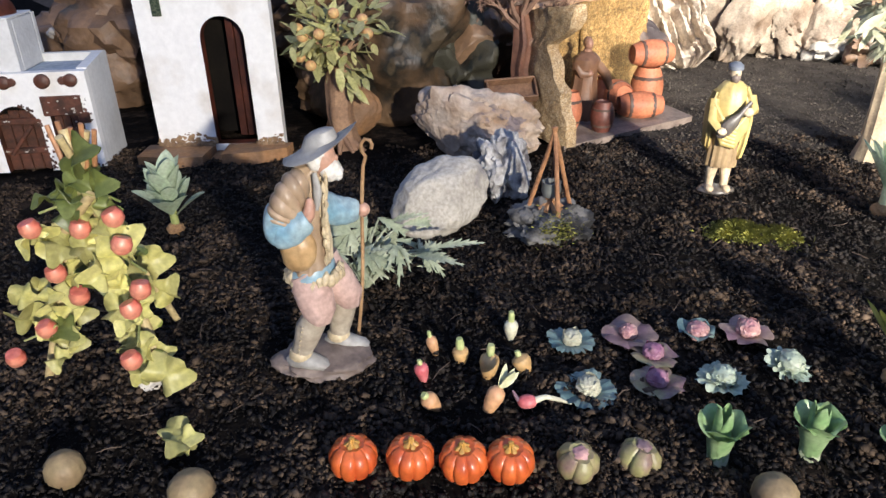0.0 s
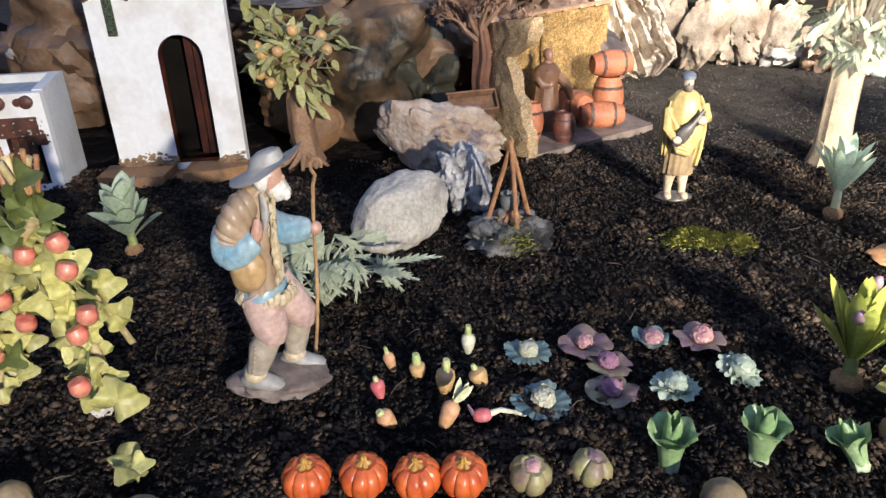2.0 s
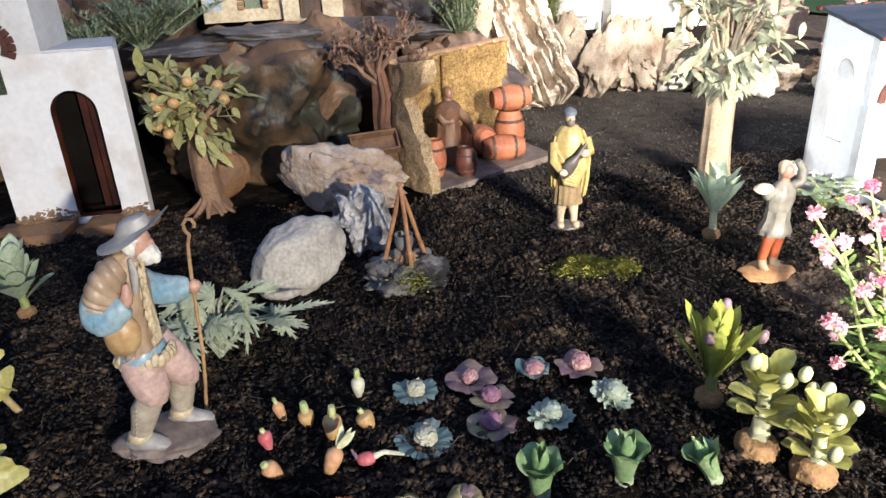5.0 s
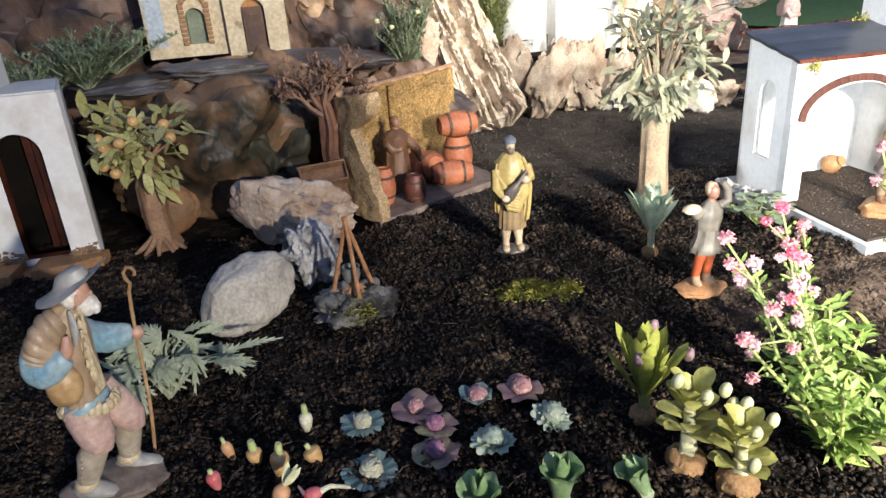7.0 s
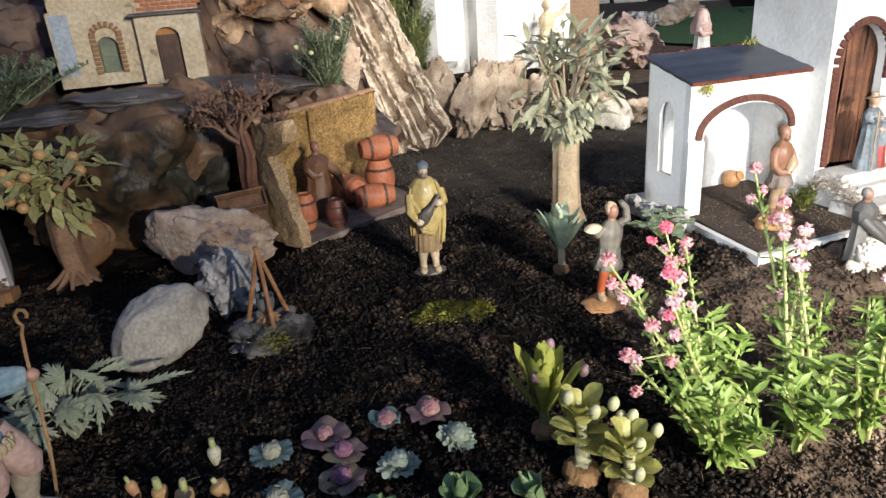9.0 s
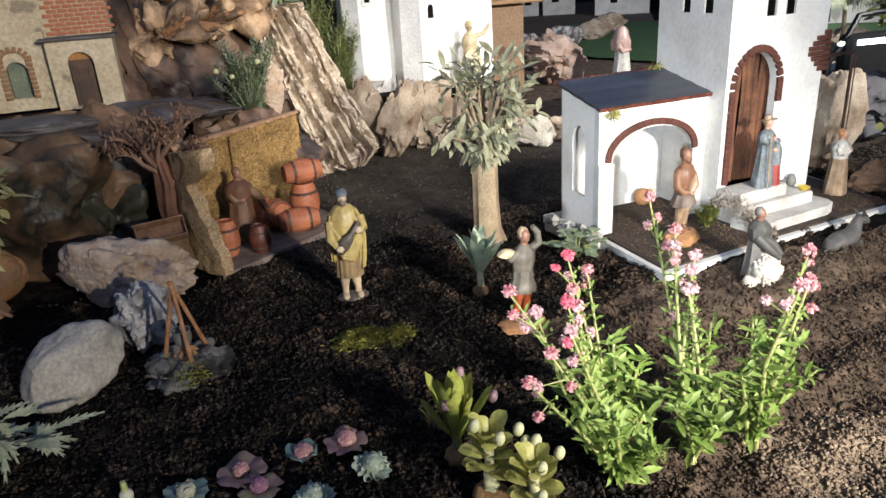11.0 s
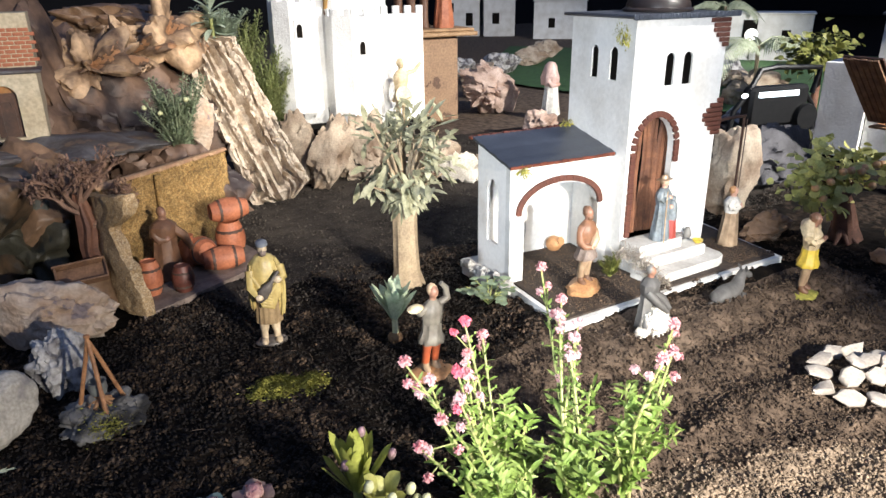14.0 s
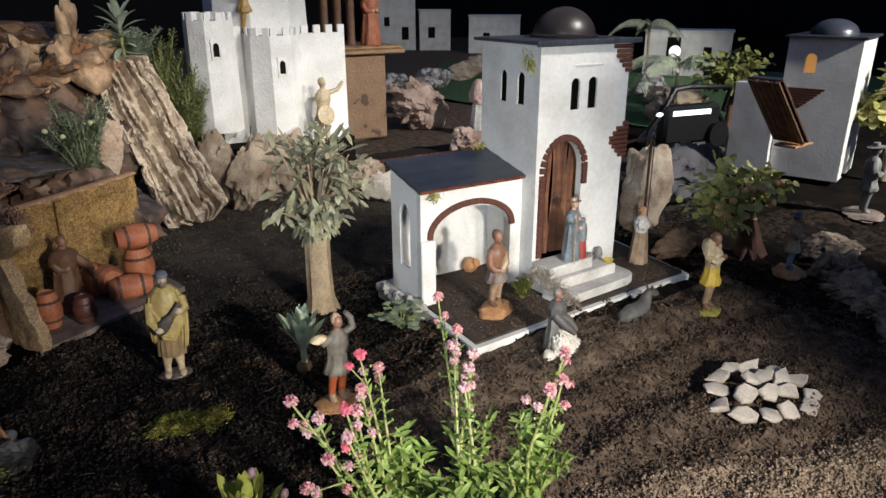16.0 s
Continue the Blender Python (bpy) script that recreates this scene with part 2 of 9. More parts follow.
def cork(name, tones, grain, dark):
    """Pressed cork: grains of several tones with dark pits between them."""
    m = bpy.data.materials.new(name)
    m.use_nodes = True
    n, l = m.node_tree.nodes, m.node_tree.links
    b = n["Principled BSDF"]
    co = n.new("ShaderNodeTexCoord")
    warp = n.new("ShaderNodeTexNoise")
    warp.inputs["Scale"].default_value, warp.inputs["Detail"].default_value = 90, 3
    mixv = n.new("ShaderNodeMix")
    mixv.data_type = "VECTOR"
    mixv.inputs["Factor"].default_value = 0.012
    l.new(co.outputs["Object"], warp.inputs["Vector"])
    l.new(co.outputs["Object"], mixv.inputs["A"])
    l.new(warp.outputs["Color"], mixv.inputs["B"])
    cell = n.new("ShaderNodeTexVoronoi")
    cell.inputs["Scale"].default_value = grain
    gap = n.new("ShaderNodeTexVoronoi")
    gap.feature = "DISTANCE_TO_EDGE"
    gap.inputs["Scale"].default_value = grain
    for v in (cell, gap):
        l.new(mixv.outputs["Result"], v.inputs["Vector"])
    sep = n.new("ShaderNodeSeparateColor")
    l.new(cell.outputs["Color"], sep.inputs[0])
    ramp = n.new("ShaderNodeValToRGB")
    e = ramp.color_ramp.elements
    e[0].position, e[0].color = 0.05, rgb(tones[0])
    e[1].position, e[1].color = 0.95, rgb(tones[-1])
    for k, c in enumerate(tones[1:-1]):
        e.new((k + 1) / (len(tones) - 1)).color = rgb(c)
    l.new(sep.outputs[0], ramp.inputs["Fac"])
    patch = n.new("ShaderNodeTexNoise")
    patch.inputs["Scale"].default_value, patch.inputs["Detail"].default_value = 24, 4
    l.new(co.outputs["Object"], patch.inputs["Vector"])
    pit = n.new("ShaderNodeMapRange")
    pit.inputs["From Min"].default_value, pit.inputs["From Max"].default_value = 0.02, 0.16
    pit.inputs["To Min"].default_value, pit.inputs["To Max"].default_value = dark, 1.0
    l.new(gap.outputs["Distance"], pit.inputs["Value"])
    tone = n.new("ShaderNodeMapRange")
    tone.inputs["From Min"].default_value, tone.inputs["From Max"].default_value = 0.35, 0.65
    tone.inputs["To Min"].default_value, tone.inputs["To Max"].default_value = 0.70, 1.15
    l.new(patch.outputs["Fac"], tone.inputs["Value"])
    k = n.new("ShaderNodeMath")
    k.operation = "MULTIPLY"
    l.new(pit.outputs["Result"], k.inputs[0])
    l.new(tone.outputs["Result"], k.inputs[1])
    mul = n.new("ShaderNodeVectorMath")
    mul.operation = "SCALE"
    l.new(ramp.outputs["Color"], mul.inputs[0])
    l.new(k.outputs[0], mul.inputs["Scale"])
    l.new(mul.outputs["Vector"], b.inputs["Base Color"])
    b.inputs["Roughness"].default_value, b.inputs["Specular IOR Level"].default_value = 0.6, 0.35
    bp = n.new("ShaderNodeBump")
    bp.inputs["Strength"].default_value, bp.inputs["Distance"].default_value = 0.9, 0.002
    l.new(gap.outputs["Distance"], bp.inputs["Height"])
    l.new(bp.outputs["Normal"], b.inputs["Normal"])
    return m


# ---- mesh building ----
R = random.Random(7)


def nz(v):
    return noise.noise(Vector(v))


class Acc:
    """Collects vertices and faces of one mesh, each face with its material slot."""

    def __init__(self):
        self.v, self.f, self.m, self.s = [], [], [], []

    def add(self, verts, faces, m=0, smooth=True, M=None):
        k = len(self.v)
        self.v += [tuple(M @ Vector(p)) for p in verts] if M is not None else [tuple(p) for p in verts]
        self.f += [tuple(i + k for i in f) for f in faces]
        self.m += [m] * len(faces)
        self.s += [smooth] * len(faces)
        return self

    def box(self, x0, x1, y0, y1, z0, z1, b=0.0, m=0, M=None):
        b = min(b, (x1 - x0) * 0.45, (y1 - y0) * 0.45, (z1 - z0) * 0.45)
        if b <= 0:
            v = [(x, y, z) for x in (x0, x1) for y in (y0, y1) for z in (z0, z1)]
            f = [(0, 1, 3, 2), (4, 6, 7, 5), (0, 4, 5, 1), (2, 3, 7, 6), (0, 2, 6, 4), (1, 5, 7, 3)]
            return self.add(v, f, m, False, M)
        v, idx = [], {}
        for i, x in enumerate((x0, x1)):
            for j, y in enumerate((y0, y1)):
                for k, z in enumerate((z0, z1)):
                    for a in range(3):
                        p = [x, y, z]
                        for c, lo in ((0, i == 0), (1, j == 0), (2, k == 0)):
                            if c != a:
                                p[c] += b if lo else -b
                        idx[i, j, k, a] = len(v)
                        v.append(p)
        f = []
        for a in range(3):
            o = [c for c in range(3) if c != a]
            for s in (0, 1):
                q = []
                for u, w in ((0, 0), (1, 0), (1, 1), (0, 1)):
                    key = [0, 0, 0]
                    key[a], key[o[0]], key[o[1]] = s, u, w
                    q.append(idx[(*key, a)])
                f.append(q if (s == 1) == (a != 1) else q[::-1])
        for a in range(3):
            o = [c for c in range(3) if c != a]
            for u in (0, 1):
                for w in (0, 1):
                    q = []
                    for s, c in ((0, o[0]), (1, o[0]), (1, o[1]), (0, o[1])):
                        key = [0, 0, 0]
                        key[a], key[o[0]], key[o[1]] = s, u, w
                        q.append(idx[(*key, c)])
                    f.append(q)
        for i in (0, 1):
            for j in (0, 1):
                for k in (0, 1):
                    f.append([idx[i, j, k, a] for a in range(3)])
        return self.add(v, f, m, False, M)

    def loft(self, path, radii, seg=12, m=0, M=None, fold=0.0, folds=7, phase=0.0, flat=1.0, side=None, caps=True):
        """A tube along path. radii: a number or (across, along side) each. fold: depth of lengthwise folds."""
        pts = [Vector(p) for p in path]
        n = len(pts)
        verts, faces = [], []
        up = Vector(side) if side else Vector((0, 1, 0.001))
        for i, p in enumerate(pts):
            d = (pts[min(i + 1, n - 1)] - pts[max(i - 1, 0)]).normalized()
            a = d.cross(up)
            if a.length < 1e-4:
                a = d.cross(Vector((1, 0, 0)))
            a.normalize()
            b = a.cross(d).normalized()
            r = radii[i]
            ra, rb = r if isinstance(r, tuple) else (r, r * flat)
            for k in range(seg):
                t = 2 * math.pi * k / seg
                g = 1 + fold * math.sin(folds * t + phase + 2.3 * i / n)
                verts.append(p + a * (math.cos(t) * ra * g) + b * (math.sin(t) * rb * g))
        for i in range(n - 1):
            for k in range(seg):
                j = (k + 1) % seg
                faces.append((i * seg + k, i * seg + j, (i + 1) * seg + j, (i + 1) * seg + k))
        if caps:
            faces.append(tuple(range(seg))[::-1])
            faces.append(tuple((n - 1) * seg + k for k in range(seg)))
        return self.add(verts, faces, m, True, M)

    def lathe(self, prof, seg=20, m=0, M=None, lobes=0, depth=0.0, sharp=1.0):
        verts, faces = [], []
        for r, z in prof:
            for k in range(seg):
                t = 2 * math.pi * k / seg
                g = 1.0
                if lobes:
                    g = 1 - depth * (1 - abs(math.sin(lobes * t / 2)) ** sharp)
                verts.append((r * g * math.cos(t), r * g * math.sin(t), z))
        for i in range(len(prof) - 1):
            for k in range(seg):
                j = (k + 1) % seg
                faces.append((i * seg + k, i * seg + j, (i + 1) * seg + j, (i + 1) * seg + k))
        if prof[0][0] > 1e-5:
            faces.append(tuple(range(seg))[::-1])
        if prof[-1][0] > 1e-5:
            faces.append(tuple((len(prof) - 1) * seg + k for k in range(seg)))
        return self.add(verts, faces, m, True, M)

    def blob(self, c, r, seed=0, amp=0.0, freq=2.0, sub=2, m=0, M=None, ridged=0.0, flat_bottom=None, chop=0.0):
        """A ball with uneven surface."""
        v0, f0 = ico(sub)
        verts = []
        for p in v0:
            q = Vector(p)
            s = Vector((seed * 3.1, seed * 1.7, seed * 0.9))
            d = 1.0
            if amp:
                d += amp * nz(q * freq + s) + 0.5 * amp * nz(q * freq * 2.3 + s) + 0.25 * amp * nz(q * freq * 5.1 + s)
            if ridged:
                d -= ridged * (1 - abs(nz(q * freq * 1.6 + s * 2))) ** 4 - ridged * 0.4
            if chop:
                for k in range(6):
                    h = Vector((math.sin(seed * 5 + k * 2.4), math.cos(seed * 3 + k * 1.9), math.sin(seed + k * 4.1) * 0.9)).normalized()
                    lim = 1 - chop * (0.4 + 0.6 * abs(math.sin(seed * 7 + k)))
                    if q.dot(h) * d > lim:
                        q = q - h * (q.dot(h) - lim / d) * 0.85
            w = [c[i] + q[i] * d * r[i] for i in range(3)]
            if flat_bottom is not None:
                w[2] = max(w[2], flat_bottom)
            verts.append(w)
        return self.add(verts, f0, m, True, M)

    def leaf(self, base, out, up, length, width, bend=0.3, foldv=0.25, n=5, shape=None, m=0, wave=0.0):
        """A thin curved leaf: out is its way, up its upper side."""
        o, u = Vector(out).normalized(), Vector(up)
        s = o.cross(u)
        if s.length < 1e-4:
            s = o.cross(Vector((1, 0.2, 0)))
        s.normalize()
        u = s.cross(o).normalized()
        verts, faces = [], []
        p = Vector(base)
        for i in range(n + 1):
            t = i / n
            w = width * (shape(t) if shape else math.sin(math.pi * min(0.999, 0.06 + 0.94 * t) ** 0.8) ** 0.8)
            a = bend * t
            way = o * math.cos(a) - u * math.sin(a)
            nrm = u * math.cos(a) + o * math.sin(a)
            if i:
                p = p + way * (length / n)
            z = nrm * (w * foldv)
            q = nrm * (wave * width * math.sin(t * 9 + length * 900))
            verts += [p - s * w + z + q, p, p + s * w + z - q]
        for i in range(n):
            k = 3 * i
            faces += [(k, k + 1, k + 4, k + 3), (k + 1, k + 2, k + 5, k + 4)]
        return self.add(verts, faces, m, True)

    def petal(self, h, r0, r1, span, at=0.0, flare=0.0, ruffle=0.0, droop=0.0, n=9, k=13, m=0, M=None, round_top=0.35, waves=5):
        """A cupped leaf standing round an axis: span in degrees to each side."""
        verts, faces = [], []
        for i in range(n + 1):
            u = i / n
            prof = 0.55 + 0.45 * math.sin(math.pi * min(1.0, 0.15 + 0.75 * u))
            for j in range(k + 1):
                v = 2 * j / k - 1
                th = radians(at + v * span * prof)
                rr = r0 + (r1 - r0) * u ** 0.8 + flare * u ** 4 + ruffle * u * u * math.sin(waves * v * 3 + at)
                z = h * u ** 0.85 * (1 - round_top * u * v * v) - droop * u ** 3 + ruffle * 0.7 * u * u * math.cos(waves * v * 3.3 + at)
                verts.append((rr * math.cos(th), rr * math.sin(th), z))
        for i in range(n):
            for j in range(k):
                a = i * (k + 1) + j
                faces.append((a, a + 1, a + k + 2, a + k + 1))
        return self.add(verts, faces, m, True, M)

    def prism(self, poly, z0, z1, m=0, M=None):
        n = len(poly)
        v = [(x, y, z0) for x, y in poly] + [(x, y, z1) for x, y in poly]
        f = [tuple(range(n))[::-1], tuple(range(n, 2 * n))] + [(i, (i + 1) % n, n + (i + 1) % n, n + i) for i in range(n)]
        return self.add(v, f, m, False, M)

    def wall(self, W, z0, z1, T, ops, M, m=0, mr=None):
        """A wall from x=0 to W, front at y=0, back at y=T, with arched openings (x0, x1, sill, spring, rise)."""
        mr = m if mr is None else mr
        xs = 0.0

        def quad(a, b, c, d, mm):
            self.add([a, b, c, d], [(0, 1, 2, 3)], mm, False, M)

        def panel(xa, xb, za, zb):
            if xb - xa > 1e-6 and zb - za > 1e-6:
                quad((xa, 0, za), (xb, 0, za), (xb, 0, zb), (xa, 0, zb), m)
                quad((xb, T, za), (xa, T, za), (xa, T, zb), (xb, T, zb), m)

        for x0, x1, sill, spring, rise in sorted(ops):
            panel(xs, x0, z0, z1)
            panel(x0, x1, z0, sill)
            k = 14
            arc = [((x0 + x1) / 2 - math.cos(math.pi * i / k) * (x1 - x0) / 2, spring + math.sin(math.pi * i / k) * rise) for i in range(k + 1)]
            for (xa, za), (xb, zb) in zip(arc, arc[1:]):
                quad((xa, 0, za), (xb, 0, zb), (xb, 0, z1), (xa, 0, z1), m)
                quad((xb, T, zb), (xa, T, za), (xa, T, z1), (xb, T, z1), m)
                quad((xa, 0, za), (xa, T, za), (xb, T, zb), (xb, 0, zb), mr)
            quad((x0, 0, sill), (x0, T, sill), (x0, T, spring), (x0, 0, spring), mr)
            quad((x1, 0, sill), (x1, 0, spring), (x1, T, spring), (x1, T, sill), mr)
            if sill > z0:
                quad((x0, 0, sill), (x1, 0, sill), (x1, T, sill), (x0, T, sill), mr)
            xs = x1
        panel(xs, W, z0, z1)
        quad((0, 0, z1), (W, 0, z1), (W, T, z1), (0, T, z1), m)
        quad((0, T, z0), (0, 0, z0), (0, 0, z1), (0, T, z1), m)
        quad((W, 0, z0), (W, T, z0), (W, T, z1), (W, 0, z1), m)
        return self

    def mesh(self, name, mats, angle=42):
        me = bpy.data.meshes.new(name)
        me.from_pydata(self.v, [], self.f)
        for mm in mats if isinstance(mats, (list, tuple)) else [mats]:
            me.materials.append(mm)
        me.polygons.foreach_set("material_index", self.m)
        me.polygons.foreach_set("use_smooth", self.s)
        me.update()
        me.set_sharp_from_angle(angle=radians(angle))
        return me


ICO = {}


def ico(sub):
    if sub not in ICO:
        bm = bmesh.new()
        bmesh.ops.create_icosphere(bm, subdivisions=sub, radius=1)
        bm.verts.ensure_lookup_table()
        ICO[sub] = ([tuple(v.co) for v in bm.verts], [tuple(v.index for v in f.verts) for f in bm.faces])
        bm.free()
    return ICO[sub]


def thing(name, label, category, m=None, group="", kind="", acc=None, mats=None):
    """A top-level thing: an Empty at its base, or a mesh where acc is given."""
    ob = new(name, acc.mesh(name, mats) if acc else None)
    if m is not None:
        ob.matrix_world = m
    if not acc:
        ob.empty_display_size = 0.02
    return tagged(ob, label, category, group, kind)


def part(name, acc, mats, parent, label="", m=None):
    """One mesh under a thing or a part; acc may be a mesh that others share."""
    me = acc if isinstance(acc, bpy.types.Mesh) else acc.mesh(name, mats)
    ob = new(name, me)
    ob.parent = parent
    if m is not None:
        ob.matrix_basis = m
    return tagged(ob, label)


def turn(d, up=(0, 0, 1)):
    """The turn that lays z along d."""
    return Vector(d).to_track_quat("Z", "Y").to_matrix().to_4x4()


# ---- ground ----


def heap(x, y):
    return nz((x * 8, y * 8, 11)) + 0.6 * nz((x * 24, y * 24, 12)) + 0.3 * nz((x * 60, y * 60, 13))


def ground_height(x, y):
    h = 0.009 * max(0.0, heap(x, y)) + 0.006 * nz((x * 7, y * 7, 0)) + 0.004 * nz((x * 21, y * 21, 3)) + 0.0035 * nz((x * 60, y * 60, 5))
    far = max(0.0, min(1.0, (y - 1.0) / 0.4))
    h *= 1 - 0.6 * far
    h += 0.012 * math.exp(-((x - 0.37) ** 2 + (y - 0.62) ** 2) / 0.006) + 0.010 * math.exp(-((x - 0.28) ** 2 + (y - 0.56) ** 2) / 0.004)
    if 0.80 < x < 1.55 and 0.48 < y < (0.66 if x > 0.93 else 0.80):
        h += 0.022 * math.sin(math.pi * 0.5 * min(1, (y - 0.48) / 0.09)) * min(1, (x - 0.80) / 0.07) * (min(1, (0.80 - y) / 0.05) if x <= 0.93 else 1)
    if x > 0.6 and y < 0.66:
        # raked furrows
        w = min(1, (x - 0.6) / 0.1)
        h += w * (0.0040 * math.sin(y * 62 + 2.5 * nz((x * 5, y * 5, 8))) + 0.007 * nz((x * 10, y * 14, 21)))
    return h - 0.003


# area of sandy soil where the lamp pool is put into the colour
def in_lamp_pool(x, y):
    return x > 0.73 and y < 0.262 - 0.30 * (x - 0.83) + 0.03 * nz((x * 14, y * 14, 31))


def build_ground():
    nx, ny, x0, x1, y0, y1 = 520, 400, -0.9, 2.3, -0.25, 2.2
    xs, ys = np.linspace(x0, x1, nx), np.linspace(y0, y1, ny)
    acc = Acc()
    acc.v = [(x, y, ground_height(x, y)) for y in ys for x in xs]
    acc.f = [(j * nx + i, j * nx + i + 1, (j + 1) * nx + i + 1, (j + 1) * nx + i) for j in range(ny - 1) for i in range(nx - 1)]
    # slot 3 paints raised heaps as if lit, hollows keep the near-black
    acc.m = [4 if in_lamp_pool(x0 + (x1 - x0) * i / nx, y0 + (y1 - y0) * j / ny) else 1 if (0.62 < x0 + (x1 - x0) * i / nx - 0.04 * nz((j * 0.05, i * 0.05, 2)) and y0 + (y1 - y0) * j / ny < 0.60 and x0 + (x1 - x0) * i / nx < 1.55) else (2 if y0 + (y1 - y0) * j / ny > 1.02 + 0.12 * nz((i * 0.06, j * 0.06, 5)) and x0 + (x1 - x0) * i / nx > 0.40 else (3 if heap(x0 + (x1 - x0) * i / nx, y0 + (y1 - y0) * j / ny) > 0.0 else 0)) for j in range(ny - 1) for i in range(nx - 1)]
    # the sheet goes on to the horizon
    rim = [(-60, -30, -0.02), (60, -30, -0.02), (60, 80, -0.02), (-60, 80, -0.02)]
    c = [(x0, y0, -0.02), (x1, y0, -0.02), (x1, y1, -0.02), (x0, y1, -0.02)]
    k = len(acc.v)
    acc.v += rim + c
    acc.f += [(k, k + 1, k + 5, k + 4), (k + 1, k + 2, k + 6, k + 5), (k + 2, k + 3, k + 7, k + 6), (k + 3, k, k + 4, k + 7)]
    acc.m += [0, 0, 1, 0]
    acc.s = [True] * len(acc.f)
    return thing("ground", "dark crumbly potting soil with raked furrows", "soil", kind="structure", acc=acc, mats=[SOIL, BROWN_SOIL, GRIT_SOIL, LIT_SOIL, LAMPLIT_SOIL])


build_ground()


def wp(name, acc, mats, parent, label=""):
    """A part whose mesh is given in world places."""
    return part(name, acc, mats, parent, label, parent.matrix_basis.inverted())


# ---- the white church model with its porch ----
CURTAIN = mat("rust_brown_cloth", (0.19, 0.080, 0.040), (0.085, 0.036, 0.02), 30, 0.8, 0.4, 240)
def church():
    root = thing("model_church", "white plaster model church with arched porch and dark dome", "building", pose(1.12, 0.78, 0))
    X0, X1, X2, YP, YF, YR, YB = 0.906, 1.135, 1.357, 0.790, 0.750, 0.905, 0.935
    a = Acc().prism([(0.890, 0.945), (0.894, 0.786), (0.904, 0.776), (0.901, 0.600), (1.06, 0.613), (1.31, 0.630), (1.475, 0.640), (1.50, 0.945)], -0.01, 0.030)
    wp("base_slab", a, PLASTER, root, "white painted board edge")
    a = Acc().prism([(0.916, 0.925), (0.914, 0.79), (0.911, 0.612), (1.06, 0.624), (1.31, 0.641), (1.465, 0.650), (1.485, 0.93)], 0.030, 0.034)
    wp("porch_floor", a, GRAVEL_FLOOR, root, "brown gritty floor")
    a = Acc()
    for k in range(34):
        t = k / 33
        a.blob((0.888 + R.uniform(-0.004, 0.012), 0.935 - 0.160 * t, 0.028 + R.uniform(-0.008, 0.010)), [R.uniform(0.006, 0.011)] * 3, k, 0.3, 2, 1)
    for k in range(14):
        a.blob((0.893 + 0.02 * k / 13, 0.781, 0.03 + R.uniform(-0.006, 0.006)), [R.uniform(0.005, 0.009)] * 3, k + 50, 0.3, 2, 1)
    wp("plinth", a, CONCRETE, root, "rough grey cement plinth")
    # porch walls
    a = Acc().wall(X1 - X0, 0.03, 0.256, 0.014, [(0.029, 0.203, 0.03, 0.164, 0.050)], pose(X0, YP, 0))
    wp("porch_front_wall", a, PLASTER, root)
    a = Acc().wall(YR - YP - 0.014, 0.03, 0.256, 0.006, [(0.034, 0.074, 0.094, 0.196, 0.024)], pose(X0, YR, 0, 0, 0, -90), 0, 0)
    a.add([(X0, YP, 0.256), (X0, YR, 0.256), (X0, YR, 0.281), (X0 + 0.016, YP, 0.256), (X0 + 0.016, YR, 0.256), (X0 + 0.016, YR, 0.281)], [(0, 2, 1), (3, 4, 5), (0, 3, 5, 2)], 0, False)
    wp("porch_side_wall", a, PLASTER_STAINED, root, "weathered white side wall with arched window")
    a = Acc().box(X0 + 0.0065, X1, YR + 0.0005, YR + 0.014, 0.03, 0.281)
    wp("porch_back_wall", a, PLASTER, root)
    a = Acc().box(X0 - 0.002, X0 + 0.029, YP - 0.007, YP - 0.0005, 0.03, 0.162, 0.002)
    wp("pillar", a, PLASTER, root)
    # porch roof
    a, nr = Acc(), 10
    for s in (0, 1):
        for j in range(nr + 1):
            y = YP - 0.010 + j * 0.0135
            z = 0.2575 + (y - YP) * 0.218 + 0.0008 * math.sin(y * 160) + 0.005 * s
            a.v += [(X0 - 0.008, y, z), (X1, y, z)]
    q = 2 * (nr + 1)
    for j in range(nr):
        k = 2 * j
        a.f += [(k, k + 2, k + 3, k + 1), (q + k, q + k + 1, q + k + 3, q + k + 2), (k, q + k, q + k + 2, k + 2), (k + 1, k + 3, q + k + 3, q + k + 1)]
    a.f += [(0, 1, q + 1, q), (q - 2, 2 * q - 2, 2 * q - 1, q - 1)]
    a.m, a.s = [0] * len(a.f), [False] * len(a.f)
    wp("porch_roof", a, ROOF, root, "blue-grey painted sloping roof")
    a = Acc()
    for k in range(16):
        a.box(X0 - 0.012 + k * 0.0150, X0 - 0.012 + (k + 1) * 0.0150 - 0.0006, YR + 0.010, YR + 0.022, 0.284, 0.2915 + R.uniform(-0.0008, 0.0012), 0.002)
    wp("roof_edging", a, RED_BROWN, root, "red-brown ridge edging")
    a = Acc()
    for k in range(15):
        a.box(X0 - 0.008 + k * 0.0156, X0 + 0.0072 + k * 0.0156, YP - 0.0135, YP - 0.0105, 0.2545, 0.2608 + R.uniform(-0.0006, 0.0006), 0.001)
    wp("roof_edging", a, RED_BROWN, root, "red-brown roof edging")
    # added near-black box: shade inside the tower put into its colour
    wp("shade_core", Acc().box(X1 + 0.022, X2 - 0.03, YF + 0.022, YB - 0.03, 0.345, 0.475), SHADE_BLACK, root, "near-black box painted as shade behind the windows")
    # brick arch of the porch
    c = 1.0175
    br = Acc().box(-0.0075, 0.0075, -0.008, 0.0, -0.0055, 0.0055, 0.0012).mesh("brick", BRICK_RED)
